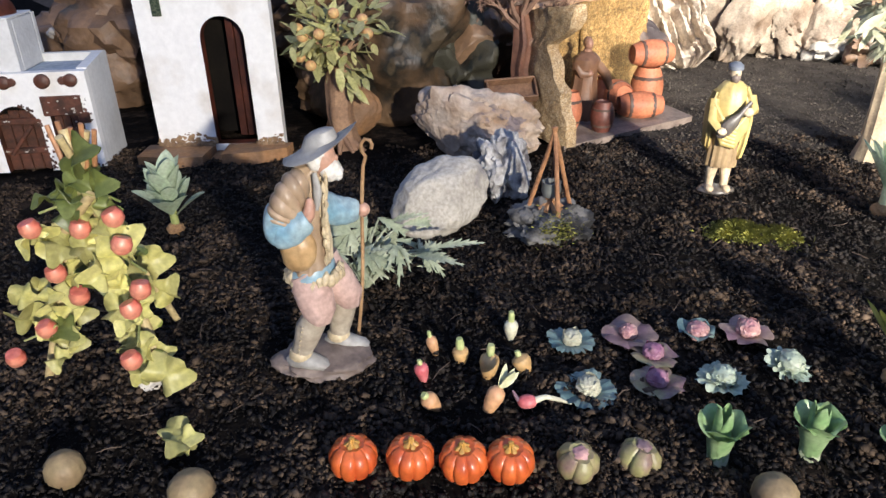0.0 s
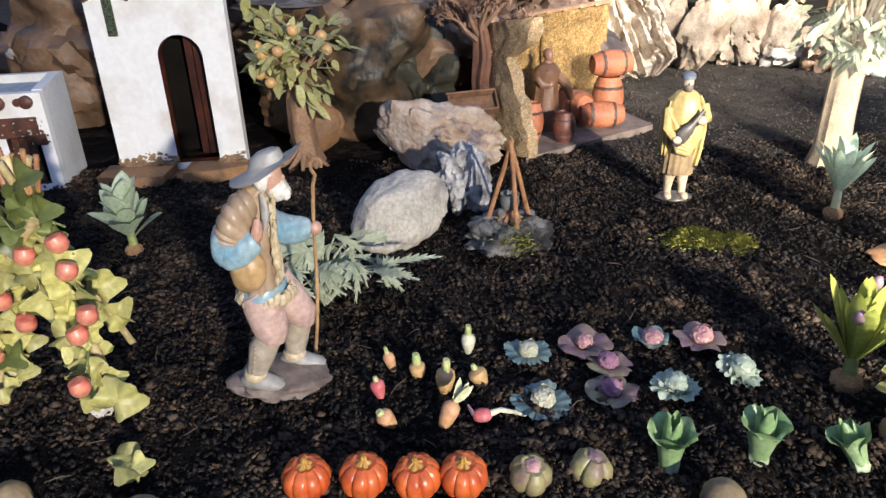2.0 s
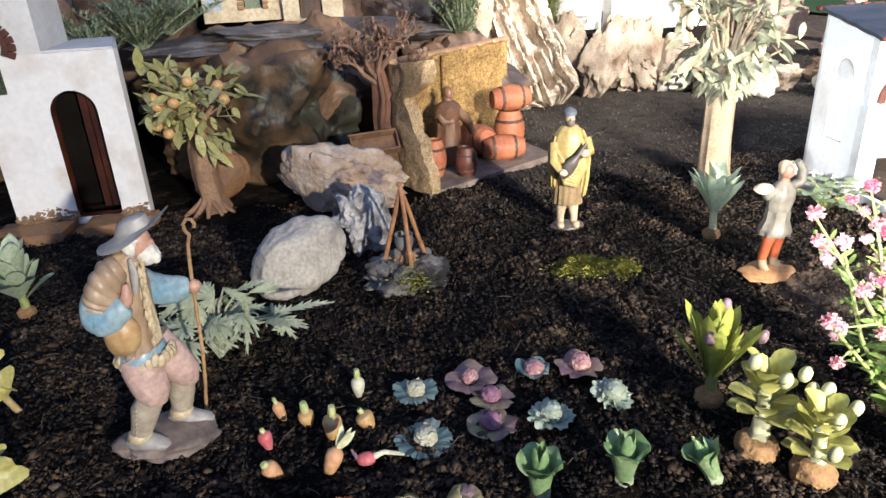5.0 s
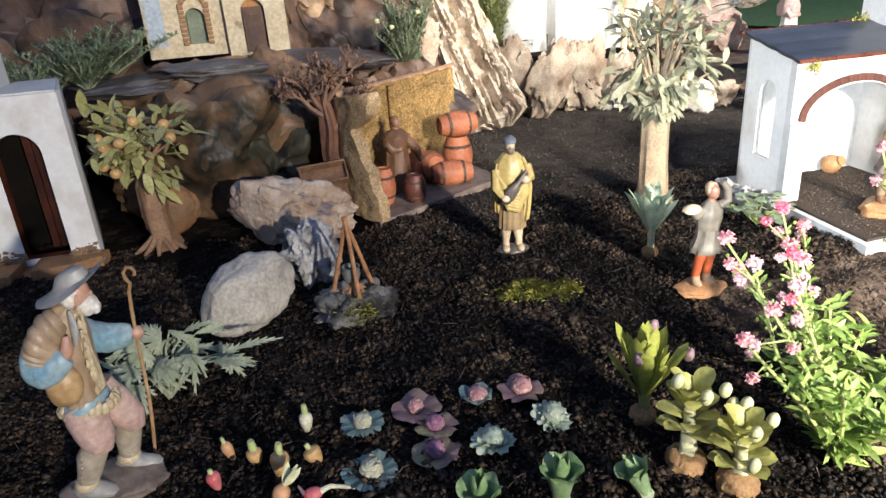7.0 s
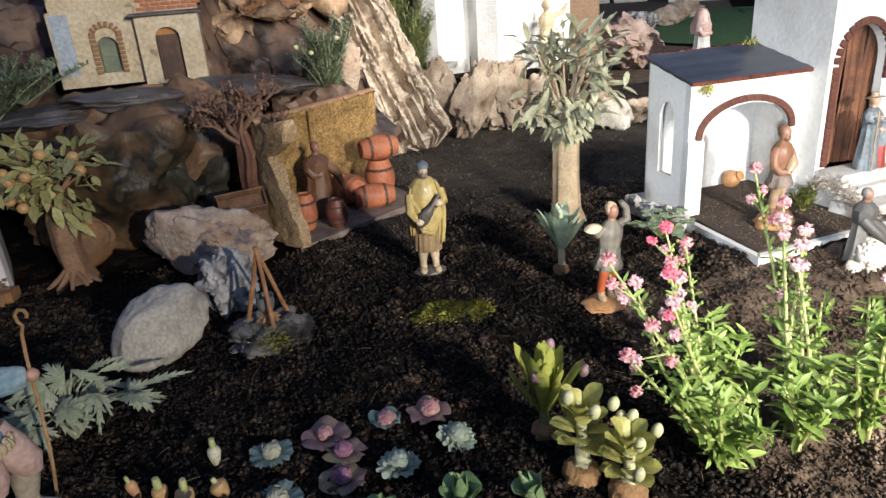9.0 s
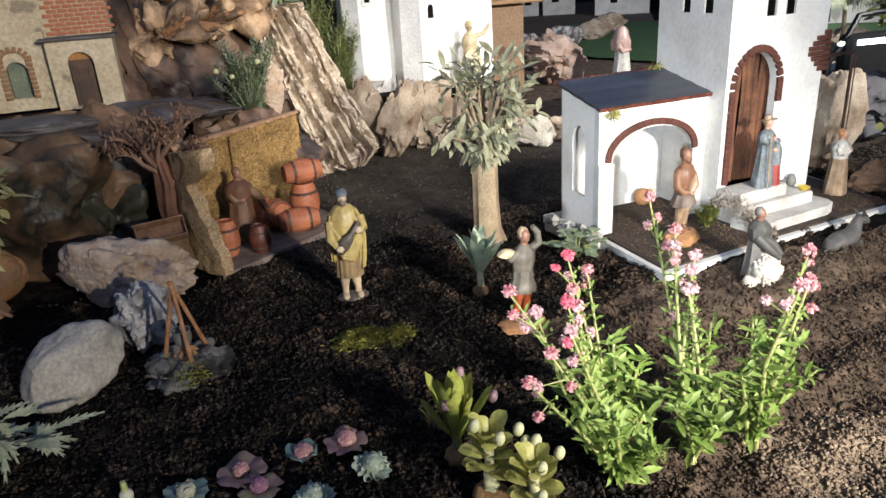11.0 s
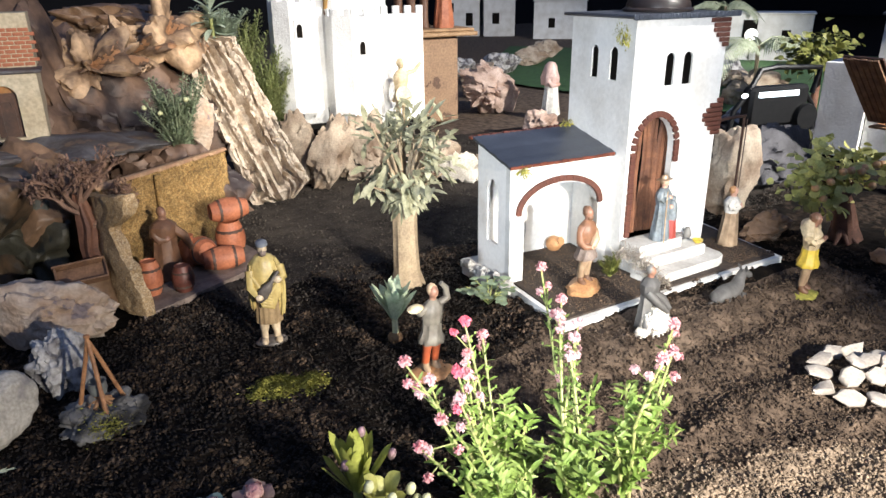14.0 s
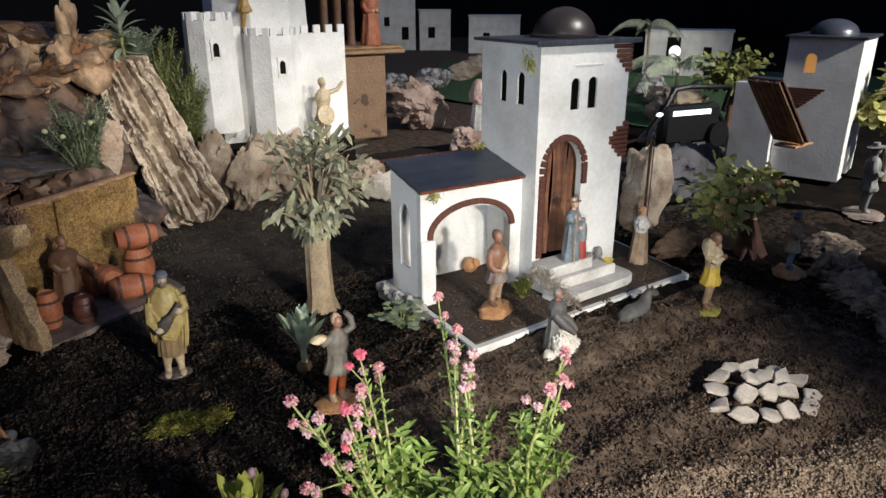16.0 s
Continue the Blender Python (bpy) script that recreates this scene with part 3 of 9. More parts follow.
    for k in range(19):
        t = math.pi * (k + 0.5) / 19
        x, zz = c - math.cos(t) * 0.0930, 0.166 + math.sin(t) * 0.0565
        ang = math.degrees(math.atan2(math.cos(t) * 0.0565, math.sin(t) * 0.0930))
        part("brick", br, None, root, m=root.matrix_basis.inverted() @ pose(x, YP + 0.002, zz, 0, -ang, 0))
    # tower
    W = X2 - X1
    a = Acc().wall(W, 0.03, 0.36, 0.016, [(0.020, 0.116, 0.034, 0.265, 0.060)], pose(X1, YF, 0))
    a.wall(W, 0.36, 0.503, 0.004, [(0.076, 0.097, 0.382, 0.431, 0.010), (0.119, 0.141, 0.382, 0.431, 0.010)], pose(X1, YF, 0)).box(X1, X1 + 0.004, YF + 0.0042, YF + 0.016, 0.36, 0.503)
    wp("tower_front_wall", a, PLASTER, root)
    a = Acc().wall(YB - YF - 0.016, 0.28, 0.503, 0.004, [(0.064, 0.084, 0.392, 0.440, 0.012), (0.118, 0.140, 0.392, 0.440, 0.012)], pose(X1, YB, 0, 0, 0, -90))
    a.box(X1, X1 + 0.016, YF + 0.016, YB, 0.03, 0.28)
    wp("tower_side_wall", a, PLASTER, root)
    a = Acc().box(X2 - 0.016, X2, YF + 0.016, YB, 0.03, 0.503).box(X1 + 0.016, X2 - 0.016, YB - 0.016, YB, 0.03, 0.503)
    wp("tower_rear_wall", a, PLASTER, root)
    a = Acc().box(X1 - 0.014, X2 + 0.018, YF - 0.012, YB + 0.014, 0.503, 0.509, 0.002)
    for k in range(26):
        a.box(X1 - 0.020 + k * 0.0099, X1 - 0.0105 + k * 0.0099, YF - 0.015, YF - 0.0115, 0.501, 0.511, 0.001)
    wp("tower_roof", a, ROOF, root, "dark flat tower roof")
    dome = part("dome", Acc().lathe([(0.062 * math.cos(t), 0.056 * math.sin(t)) for t in [math.pi / 2 * k / 12 for k in range(12)]] + [(0, 0.056)], 32), DOME, root, "glossy dark dome", root.matrix_basis.inverted() @ pose(1.268, 0.846, 0.510))
    a = Acc().lathe([(0.066, 0), (0.067, 0.004), (0.062, 0.007)], 32)
    part("dome_ring", a, DOME, dome, m=None)
    # near-black sheets painted as the shade behind the door
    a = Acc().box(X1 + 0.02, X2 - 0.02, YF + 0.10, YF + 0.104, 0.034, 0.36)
    wp("shade_backing", a, SHADE_BLACK, root)
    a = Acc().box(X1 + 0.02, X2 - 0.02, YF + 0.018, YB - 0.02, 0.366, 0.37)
    wp("shade_ceiling", a, SHADE_BLACK, root)
    # door curtain inside
    for x, w in ((1.180, 0.010), (1.196, 0.009), (1.221, 0.011), (1.237, 0.010), (1.252, 0.011), (1.266, 0.008)):
        a = Acc().loft([(x + 0.002 * math.sin(k + x * 90), YF + 0.038 + 0.004 * math.sin(x * 300), 0.085 + 0.235 * k / 8) for k in range(9)], [(w * (1 - 0.05 * k), 0.006) for k in range(9)], 18, fold=0.2, folds=6, side=(0, 1, 0))
        wp("curtain", a, CURTAIN, root, "rust-brown door curtain")
    # door bricks
    br2 = Acc().box(-0.006, 0.006, -0.007, 0.0, -0.0055, 0.0055, 0.001).mesh("brick", BRICK_RED)
    cx = X1 + 0.068
    inv = root.matrix_basis.inverted()
    for k in range(15):
        t = math.pi * (k + 0.5) / 15
        part("brick", br2, None, root, m=inv @ pose(cx - math.cos(t) * 0.0535, YF + 0.002, 0.265 + math.sin(t) * 0.066, 0, math.degrees(t) - 90 + 90, 0))
    for k in range(15):
        part("brick", br2, None, root, m=inv @ pose(X1 + 0.0145, YF + 0.002, 0.100 + k * 0.0112, 0, 0, 0))
    for k in range(3):
        part("brick", br2, None, root, m=inv @ pose(X1 + 0.1215, YF + 0.002, 0.262 - k * 0.0112, 0, 0, 0))
    # patches of bare bricks at the corner
    br3 = Acc().box(-0.007, 0.007, -0.004, 0.004, -0.004, 0.004, 0.001).mesh("brick", BRICK_RED)
    for row, n0 in ((0, 5), (1, 4), (2, 4), (3, 3), (4, 2), (5, 1)):
        for k in range(n0):
            part("brick", br3, None, root, m=inv @ pose(X2 - 0.004 - k * 0.0085, YF - 0.001, 0.495 - row * 0.009))
    for row, n0 in enumerate((1, 3, 4, 5, 5, 4, 3, 2)):
        for k in range(n0):
            part("brick", br3, None, root, m=inv @ pose(X2 + 0.002 - k * 0.0085, YF - 0.001, 0.345 - row * 0.009))
    # relief line over the windows
    wp("moulding", Acc().box(X1 + 0.082, X1 + 0.15, YF - 0.003, YF, 0.462, 0.466, 0.001), PLASTER, root)
    # steps
    for i, (xa, xb, ya, z, rz) in enumerate(((1.138, 1.255, 0.694, 0.092, 4), (1.142, 1.308, 0.678, 0.072, 4), (1.130, 1.342, 0.642, 0.052, 5))):
        yb = (YF, 0.724, 0.700)[i]
        if i < 2:
            a = Acc().box(0, xb - xa, 0, yb - ya - 0.001, 0.031 - z, 0, 0.003)
        else:
            w = xb - xa
            a = Acc().prism([(0, 0.012), (0.012, 0), (w - 0.030, 0), (w - 0.008, 0.008), (w, 0.024), (w, yb - ya), (0, yb - ya)], 0.031 - z, 0)
        part("step", a, STEP_WHITE, root, "white painted step" if i < 2 else "rough white lower step with a rounded end", root.matrix_basis.inverted() @ pose(xa, ya, z, 0, 0, rz))
    # moss tufts on roof edges
    for (x, y, z, s) in ((0.926, YP - 0.014, 0.250, 0.014), (1.118, YR + 0.008, 0.292, 0.016), (X1 + 0.01, YF + 0.05, 0.495, 0.010), (X1 - 0.004, YF + 0.022, 0.480, 0.026), (X1 - 0.004, YF + 0.016, 0.466, 0.016)):
        a = Acc()
        for k in range(130):
            d = Vector((R.gauss(0, 1), R.gauss(0, 1), R.gauss(0, 1) - 0.5)).normalized()
            p = Vector((x + R.gauss(0, s * 0.5), y, z + R.gauss(0, s * 0.35)))
            a.leaf(p, d, (0, 0, 1), R.uniform(0.004, 0.010), 0.0012, 0.4, 0.1, 2)
        wp("moss_tuft", a, MOSS, root, "olive moss tuft")
    return root


church()


# ---- the white house with the tall arched door ----
DIRT = mat("brown_dirt", (0.30, 0.19, 0.10), (0.17, 0.10, 0.055), 60, 0.85, 0.5)
DOOR_RED = mat("dark_red_door", (0.075, 0.022, 0.013), (0.035, 0.012, 0.008), 25, 0.35, 0.3, 150)
SLIT = mat("dark_green_mosaic", (0.015, 0.03, 0.015), (0.09, 0.10, 0.06), 260, 0.3, 0.5, 300, contrast=(0.45, 0.55))
def house_arched_door():
    root = thing("model_house", "white plaster model house with tall arched doorway", "building", pose(-0.32, 1.1, 0))
    Y = 1.05
    a = Acc().wall(0.212, 0.0, 0.283, 0.022, [(0.097, 0.167, 0.016, 0.190, 0.035)], pose(-0.412, Y, 0), 0, 1)
    wp("front_wall", a, [PLASTER_STAINED, RED_BROWN], root, "white wall stained brown at its foot")
    for q in ([(-0.222, Y + 0.022), (-0.200, Y + 0.022), (-0.236, 1.20), (-0.256, 1.20)], [(-0.412, Y + 0.022), (-0.392, Y + 0.022), (-0.392, 1.20), (-0.412, 1.20)], [(-0.412, 1.20), (-0.236, 1.20), (-0.240, 1.215), (-0.412, 1.215)]):
        wp("wall", Acc().prism(q, 0.0, 0.283), PLASTER, root)
    a = Acc().wall(0.113, 0.283, 0.46, 0.022, [(0.039, 0.054, 0.2835, 0.288, 0.006)], pose(-0.418, Y, 0))
    a.box(-0.418, -0.398, Y + 0.022, 1.16, 0.283, 0.46).box(-0.325, -0.305, Y + 0.022, 1.16, 0.283, 0.46).box(-0.418, -0.305, 1.16, 1.175, 0.283, 0.46)
    wp("upper_tower", a, PLASTER, root)
    wp("roof", Acc().prism([(-0.305, Y + 0.001), (-0.201, Y + 0.001), (-0.238, 1.20), (-0.305, 1.20)], 0.2835, 0.287), PLASTER, root)
    wp("tower_roof", Acc().box(-0.426, -0.297, Y - 0.008, 1.183, 0.46, 0.468, 0.002), PLASTER, root)
    wp("slit_window", Acc().box(-0.383, -0.368, Y - 0.004, Y - 0.0006, 0.226, 0.29, 0.001), SLIT, root, "dark green mosaic slit window")
    # near-black sheet painted as the shade in the doorway
    wp("shade_backing", Acc().box(-0.41, -0.22, Y + 0.075, Y + 0.08, 0.016, 0.28), SHADE_BLACK, root)
    wp("door", Acc().box(0, 0.008, -0.055, 0, 0.018, 0.20, 0.002, M=pose(-0.246, Y + 0.075, 0, 0, 0, 12)).box(0, 0.003, -0.04, -0.03, 0.018, 0.20, 0.001, M=pose(-0.2485, Y + 0.072, 0, 0, 0, 12)), DOOR_RED, root, "glossy red-brown open door")
    for k in range(3):
        wp("door_board", Acc().box(-0.284 + 0.0135 * k, -0.2715 + 0.0135 * k, Y + 0.040, Y + 0.045 + 0.001 * k, 0.018, 0.218 - 0.006 * k, 0.001), DOOR_RED, root, "glossy red-brown door board")
    for xa, xb in ((-0.412, -0.316), (-0.244, -0.200)):
        a = Acc()
        for k in range(int(3400 * (xb - xa))):
            r = 0.0010 + 0.0030 * R.random() ** 2
            x = xa + (xb - xa) * R.random()
            up = 0.022 * (0.4 + 0.6 * math.sin(x * 40) ** 2) * R.random() ** 3
            a.blob((x, Y - 0.0005 - (0.012 * R.random() ** 2 if up < 0.004 else 0), 0.016 + up), (r * 1.3, r * (1 if up < 0.004 else 0.45), r), k, 0.3, 2, 1)
        tagged(wp("dirt_crust", a, DIRT, root), "brown dirt crust along the wall foot", kind="stuff")
    b = Acc().box(-0.005, 0.005, -0.006, 0, -0.005, 0.005, 0.001).mesh("brick", BRICK_RED)
    inv = root.matrix_basis.inverted()
    for rad in (0.024, 0.034):
        for k in range(13):
            t = math.radians(-25 + 230 * k / 12)
            part("brick", b, None, root, m=inv @ pose(-0.3755 - math.cos(t) * rad, Y - 0.001, 0.298 + math.sin(t) * rad, 0, math.degrees(t), 0))
    wp("doorstep", Acc().prism([(-0.430, 0.990), (-0.372, 0.978), (-0.322, 0.982), (-0.318, 1.049), (-0.430, 1.0495)], -0.01, 0.016), OCHRE, root, "ochre stone ledge at the foot of the wall")
    wp("doorstep", Acc().prism([(-0.294, 0.992), (-0.240, 1.000), (-0.192, 1.022), (-0.186, 1.0495), (-0.294, 1.0495)], -0.01, 0.016), OCHRE, root, "ochre stone ledge at the foot of the wall")
    wp("threshold", Acc().prism([(-0.3175, 1.0), (-0.2945, 1.0), (-0.2945, 1.0495), (-0.3175, 1.0495)], -0.012, 0.004), OCHRE, root)
    return root


house_arched_door()


# ---- the low white farmhouse with wooden shutters ----
FLAKED = mat("flaked_brown_paint", (0.125, 0.045, 0.025), (0.045, 0.022, 0.014), 45, 0.5, 0.5, 200, contrast=(0.38, 0.62))
FLAKE = mat("white_paint_flake", (0.56, 0.53, 0.47), (0.42, 0.38, 0.32), 60, 0.8, 0.3)
def farmhouse():
    root = thing("model_farmhouse", "low white model farmhouse with dark wooden doors", "building", pose(-0.480, 0.985, 0, 0, 0, 6))
    W, D, H = 0.27, 0.104, 0.157
    a = Acc().wall(W, 0, H, 0.016, [(W - 0.150, W - 0.083, 0.0, 0.068, 0.039), (W - 0.066, W - 0.018, 0.012, 0.0885, 0.001)], pose(-W, 0, 0), 0, 1)
    part("front_wall", a, [PLASTER_STAINED, FLAKED], root, "white wall with flaking paint")
    # the side wall rises a little towards the back
    side = Acc()
    side.v = [(x, y, z) for x in (-0.016, 0.0) for y, z in ((0.016, 0), (D, 0), (D, H + 0.012), (0.016, H + 0.002))]
    side.f = [(0, 1, 2, 3)[::-1], (4, 5, 6, 7), (3, 2, 6, 7), (0, 3, 7, 4), (1, 5, 6, 2)]
    side.m, side.s = [0] * 5, [False] * 5
    part("wall", side, PLASTER, root)
    for bx in ((-W, -W + 0.016, 0.016, D, 0, H), (-W, 0, D, D + 0.012, 0, H + 0.010)):
        part("wall", Acc().box(*bx), PLASTER, root)
    part("roof", Acc().box(-W + 0.016, -0.016, 0.016, D, H - 0.009, H - 0.003), PALE_BLUE, root, "pale violet washed flat roof")
    part("upper_room", Acc().wall(0.13, H - 0.003, 0.232, 0.014, [(0.030, 0.090, H - 0.003, 0.186, 0.026)], pose(-0.226, 0.014, 0), 0, 1).box(-0.110, -0.096, 0.028, D, H - 0.003, 0.232, 0.002).box(-0.226, -0.212, 0.028, D, H - 0.003, 0.232).box(-0.226, -0.096, D, D + 0.01, H - 0.003, 0.232).box(-0.226, -0.096, 0.014, D, 0.232, 0.236, 0.001), [PLASTER, FLAKED], root, "white upper room with an arched brown recess")
    part("recess", Acc().box(-0.205, -0.115, 0.022, 0.026, H - 0.003, 0.22), FLAKED, root, "brown recess")
    part("dome", Acc().lathe([(0.048 * math.cos(math.pi / 2 * k / 8), 0.040 * math.sin(math.pi / 2 * k / 8)) for k in range(8)] + [(0, 0.040)], 24), RED_BROWN, root, "glossy brown dome", pose(-0.150, 0.060, 0.236))
    for x, r in ((-0.022, 0.0100), (-0.034, 0.0062), (-0.063, 0.0112), (-0.119, 0.0100), (-0.108, 0.0062), (-0.165, 0.0105), (-0.220, 0.0100)):
        part("beam_end", Acc().lathe([(r, -0.002), (r, 0.003 + r * 0.3), (r * 0.8, 0.005 + r * 0.3), (0, 0.0055 + r * 0.3)], 16), FLAKED, root, "round brown beam end", pose(x, 0.0, 0.144 + 0.02 * (r - 0.010), 90, 0, 0))
    # near-black backing, shade between the planks put into its colour
    part("door", Acc().box(-0.154, -0.079, 0.017, 0.021, 0.0, 0.112), SHADE_BLACK, root, "near-black backing behind the door planks")
    pl = Acc().box(-0.0078, 0.0078, -0.004, 0, 0, 0.10, 0.0012).mesh("plank", FLAKED)
    for k in range(4):
        part("plank", pl, None, root, m=pose(-0.1415 + k * 0.0165, 0.016, 0.0, 0, 0, 0) @ Matrix.Diagonal((1, 1, 1.0 - 0.05 * abs(k - 1.5), 1)))
    for z in (0.028, 0.076):
        part("crossbar", Acc().box(-0.149, -0.084, 0.006, 0.0115, z, z + 0.010, 0.0012), FLAKED, root, "nailed wooden crossbar")
    part("brace", Acc().box(-0.003, 0.003, -0.004, 0, 0, 0.062, 0.001), FLAKED, root, "", pose(-0.140, 0.006, 0.028, 0, 42, 0))
    part("lintel", Acc().box(-0.074, -0.014, -0.004, -0.0005, 0.0895, 0.121, 0.0015).box(-0.024, -0.006, -0.0035, -0.0005, 0.076, 0.094, 0.0015), FLAKED, root, "worn brown wooden lintel")
    for k in range(3):
        part("plank", pl, None, root, m=pose(-0.058 + k * 0.0125, 0.012, 0.013) @ Matrix.Diagonal((0.76, 1, 0.74, 1)))
    part("crossbar", Acc().box(-0.065, -0.027, 0.0055, 0.008, 0.048, 0.055, 0.001), FLAKED, root)
    # near-black sheet painted as the shade behind the shutter
    part("shade_backing", Acc().box(-0.072, -0.014, 0.017, 0.021, 0.008, 0.094), SHADE_BLACK, root)
    # chips of paint left on the wood, and bare spots round the openings
    a = Acc()
    for k in range(46):
        u, r = R.random(), R.uniform(0.0007, 0.0022)
        x, y, z = ((-0.072 + 0.056 * u, -0.0042, R.uniform(0.092, 0.119)), (-0.066 + 0.04 * u, 0.0055, R.uniform(0.048, 0.055)), (-0.064 + 0.036 * u, 0.0078, R.uniform(0.015, 0.085)), (-0.147 + 0.06 * u, 0.0055, R.choice((0.033, 0.081)) + R.uniform(-0.004, 0.004)))[k % 4]
        a.blob((x, y, z), (r * R.uniform(0.8, 2.2), 0.0005, r * 0.7), k, 0.3, 2, 1)
    tagged(part("paint_chips", a, FLAKE, root), "flakes of white paint", kind="stuff")
    a = Acc()
    for k in range(90):
        t, r = R.random(), R.uniform(0.0006, 0.0024)
        x, z = ((-0.081 + R.gauss(0, 0.004), 0.07 * t), (-0.0815 - 0.035 * (1 - math.cos(t * 1.5)), 0.07 + 0.038 * math.sin(t * 1.5) + R.gauss(0, 0.002)), (-0.010 + R.gauss(0, 0.004), 0.075 + 0.045 * t), (-0.13 + 0.12 * t, 0.004 + abs(R.gauss(0, 0.006))))[k % 4]
        a.blob((x, -0.0003, z), (r * 1.2, 0.0006, r * R.uniform(0.8, 1.8)), k, 0.3, 2, 1)
    tagged(part("bare_spots", a, FLAKED, root), "bare brown spots in the paint", kind="stuff")
    return root


farmhouse()


# ---- rocks ----
def rock(name, label, c, r, seed, material, amp=0.35, freq=1.6, chop=0.25, rot=(0, 0, 0), sub=5, ridged=0.10, crumple=0.0, square=0.0):
    a = Acc().blob((0, 0, 0), r, seed, amp, freq, sub, ridged=ridged, chop=chop)
    if square:
        # pressed towards a block
        for i, p in enumerate(a.v):
            q = Vector((p[0] / r[0], p[1] / r[1], p[2] / r[2]))
            a.v[i] = tuple(Vector(p) * (q.length / max(abs(q.x), abs(q.y), abs(q.z))) ** square)
    if crumple:
        # folds like stiff creased paper
        rr = random.Random(seed)
        folds = [(Vector((rr.gauss(0, 1), rr.gauss(0, 0.6), rr.gauss(0, 1))).normalized(), rr.uniform(-0.6, 0.6), rr.choice((-1, 1)) * rr.uniform(0.5, 1.0)) for k in range(26)]
        for i, p in enumerate(a.v):
            q = Vector((p[0] / r[0], p[1] / r[1], p[2] / r[2]))
            d = sum(w * max(0.0, 0.30 - abs(q.dot(n) + 0.25 * nz(q * 1.3 + n * 5) - o)) for n, o, w in folds)
            a.v[i] = tuple(Vector(p) * (1 + crumple * d))
    for i, (x, y, z) in enumerate(a.v):
        d = 0.035 * min(r) * (nz((x * 90 + seed, y * 90, z * 90)) + 0.6 * nz((x * 230, y * 230 + seed, z * 230)))
        L = math.sqrt(x * x + y * y + z * z) or 1
        a.v[i] = (x + x / L * d, y + y / L * d, z + z / L * d)
    return thing(name, label, "rock", pose(*c, *rot), acc=a, mats=material)


rock("boulder", "rounded pale grey limestone boulder", (0.060, 0.738, 0.037), (0.066, 0.052, 0.047), 3, LIMESTONE, 0.13, 1.2, 0.24, (10, -25, 20), ridged=0.03)
rock("boulder", "bluish pitted limestone rock standing upright", (0.152, 0.842, 0.036), (0.043, 0.040, 0.055), 9, LIMESTONE_BLUE, 0.32, 2.1, 0.12, (0, -6, 75), ridged=0.16)
rock("boulder", "broad brownish-grey limestone rock", (0.128, 1.010, 0.056), (0.102, 0.062, 0.056), 16, LIMESTONE_TAN, 0.34, 1.7, 0.22, (0, 4, -8), ridged=0.12)
rock("cliff_rock", "large dark brown rock behind an orange tree", (-0.030, 1.240, 0.105), (0.135, 0.085, 0.122), 21, CLIFF_MIX, 0.20, 1.4, 0.42, ridged=0.14, crumple=0.40, square=0.75)
rock("cliff_rock", "dark greenish rock beside a dry bush", (0.105, 1.245, 0.098), (0.095, 0.080, 0.118), 29, DARK_ROCK, 0.22, 1.4, 0.38, ridged=0.14, crumple=0.5, square=0.7)
rock("brown_block", "square brown stone block behind an orange tree", (-0.085, 1.115, 0.045), (0.046, 0.030, 0.056), 26, OCHRE, 0.15, 1.2, 0.42)
rock("cliff_rock", "dark flat-topped brown rock", (0.14, 1.33, 0.13), (0.15, 0.12, 0.15), 24, BROWN_ROCK, 0.3, 1.5, 0.35)
rock("cliff_rock", "brown rock below a beige house", (-0.06, 1.36, 0.13), (0.20, 0.14, 0.155), 27, BROWN_ROCK, 0.3, 1.5, 0.35)
rock("cliff_rock", "brown crumpled paper mountain", (0.33, 1.86, 0.20), (0.22, 0.19, 0.27), 31, PAPER_ROCK, 0.42, 2.1, 0.3, ridged=0.26, crumple=0.3)
rock("cliff_rock", "brown crumpled paper mountain", (0.20, 1.70, 0.22), (0.22, 0.16, 0.27), 33, PAPER_ROCK, 0.4, 2.2, 0.3, ridged=0.26, crumple=0.5)
rock("cliff_rock", "brown crumpled paper mountain", (-0.30, 1.75, 0.22), (0.34, 0.2, 0.25), 35, PAPER_ROCK, 0.4, 2.0, 0.3, ridged=0.2)
rock("cliff_rock", "ochre and brown crumpled paper crag", (0.37, 1.72, 0.41), (0.085, 0.07, 0.065), 37, PAPER_TAN, 0.34, 1.7, 0.42, ridged=0.34, crumple=1.7)
rock("cliff_rock", "tan crumpled paper crag with torn folds", (0.45, 1.80, 0.45), (0.055, 0.055, 0.060), 137, PAPER_TAN, 0.34, 1.7, 0.42, ridged=0.34, crumple=1.7)
rock("cliff_rock", "brown crumpled paper crag with torn folds", (0.27, 1.68, 0.39), (0.08, 0.06, 0.060), 138, PAPER_TAN, 0.34, 1.7, 0.42, ridged=0.34, crumple=1.7)
rock("pale_rock", "pale buff rock at the castle foot", (1.09, 1.76, 0.06), (0.075, 0.06, 0.085), 139, PALE_STONE, 0.4, 2, 0.3)
rock("pale_rock", "pale buff rock at the castle foot", (1.20, 1.66, 0.05), (0.07, 0.055, 0.07), 140, PALE_STONE, 0.4, 2, 0.3)
rock("pale_rock", "pale buff rock at the castle foot", (0.79, 1.80, 0.08), (0.07, 0.05, 0.13), 141, PALE_STONE, 0.4, 2, 0.3)
rock("cliff_rock", "grey-brown crag at the back", (0.36, 1.95, 0.46), (0.16, 0.1, 0.08), 38, BROWN_ROCK, 0.5, 2.2, 0.3)
rock("cliff_rock", "low brown rock behind a cellar", (0.40, 1.52, 0.10), (0.17, 0.12, 0.14), 41, PAPER_ROCK, 0.4, 2, 0.3)
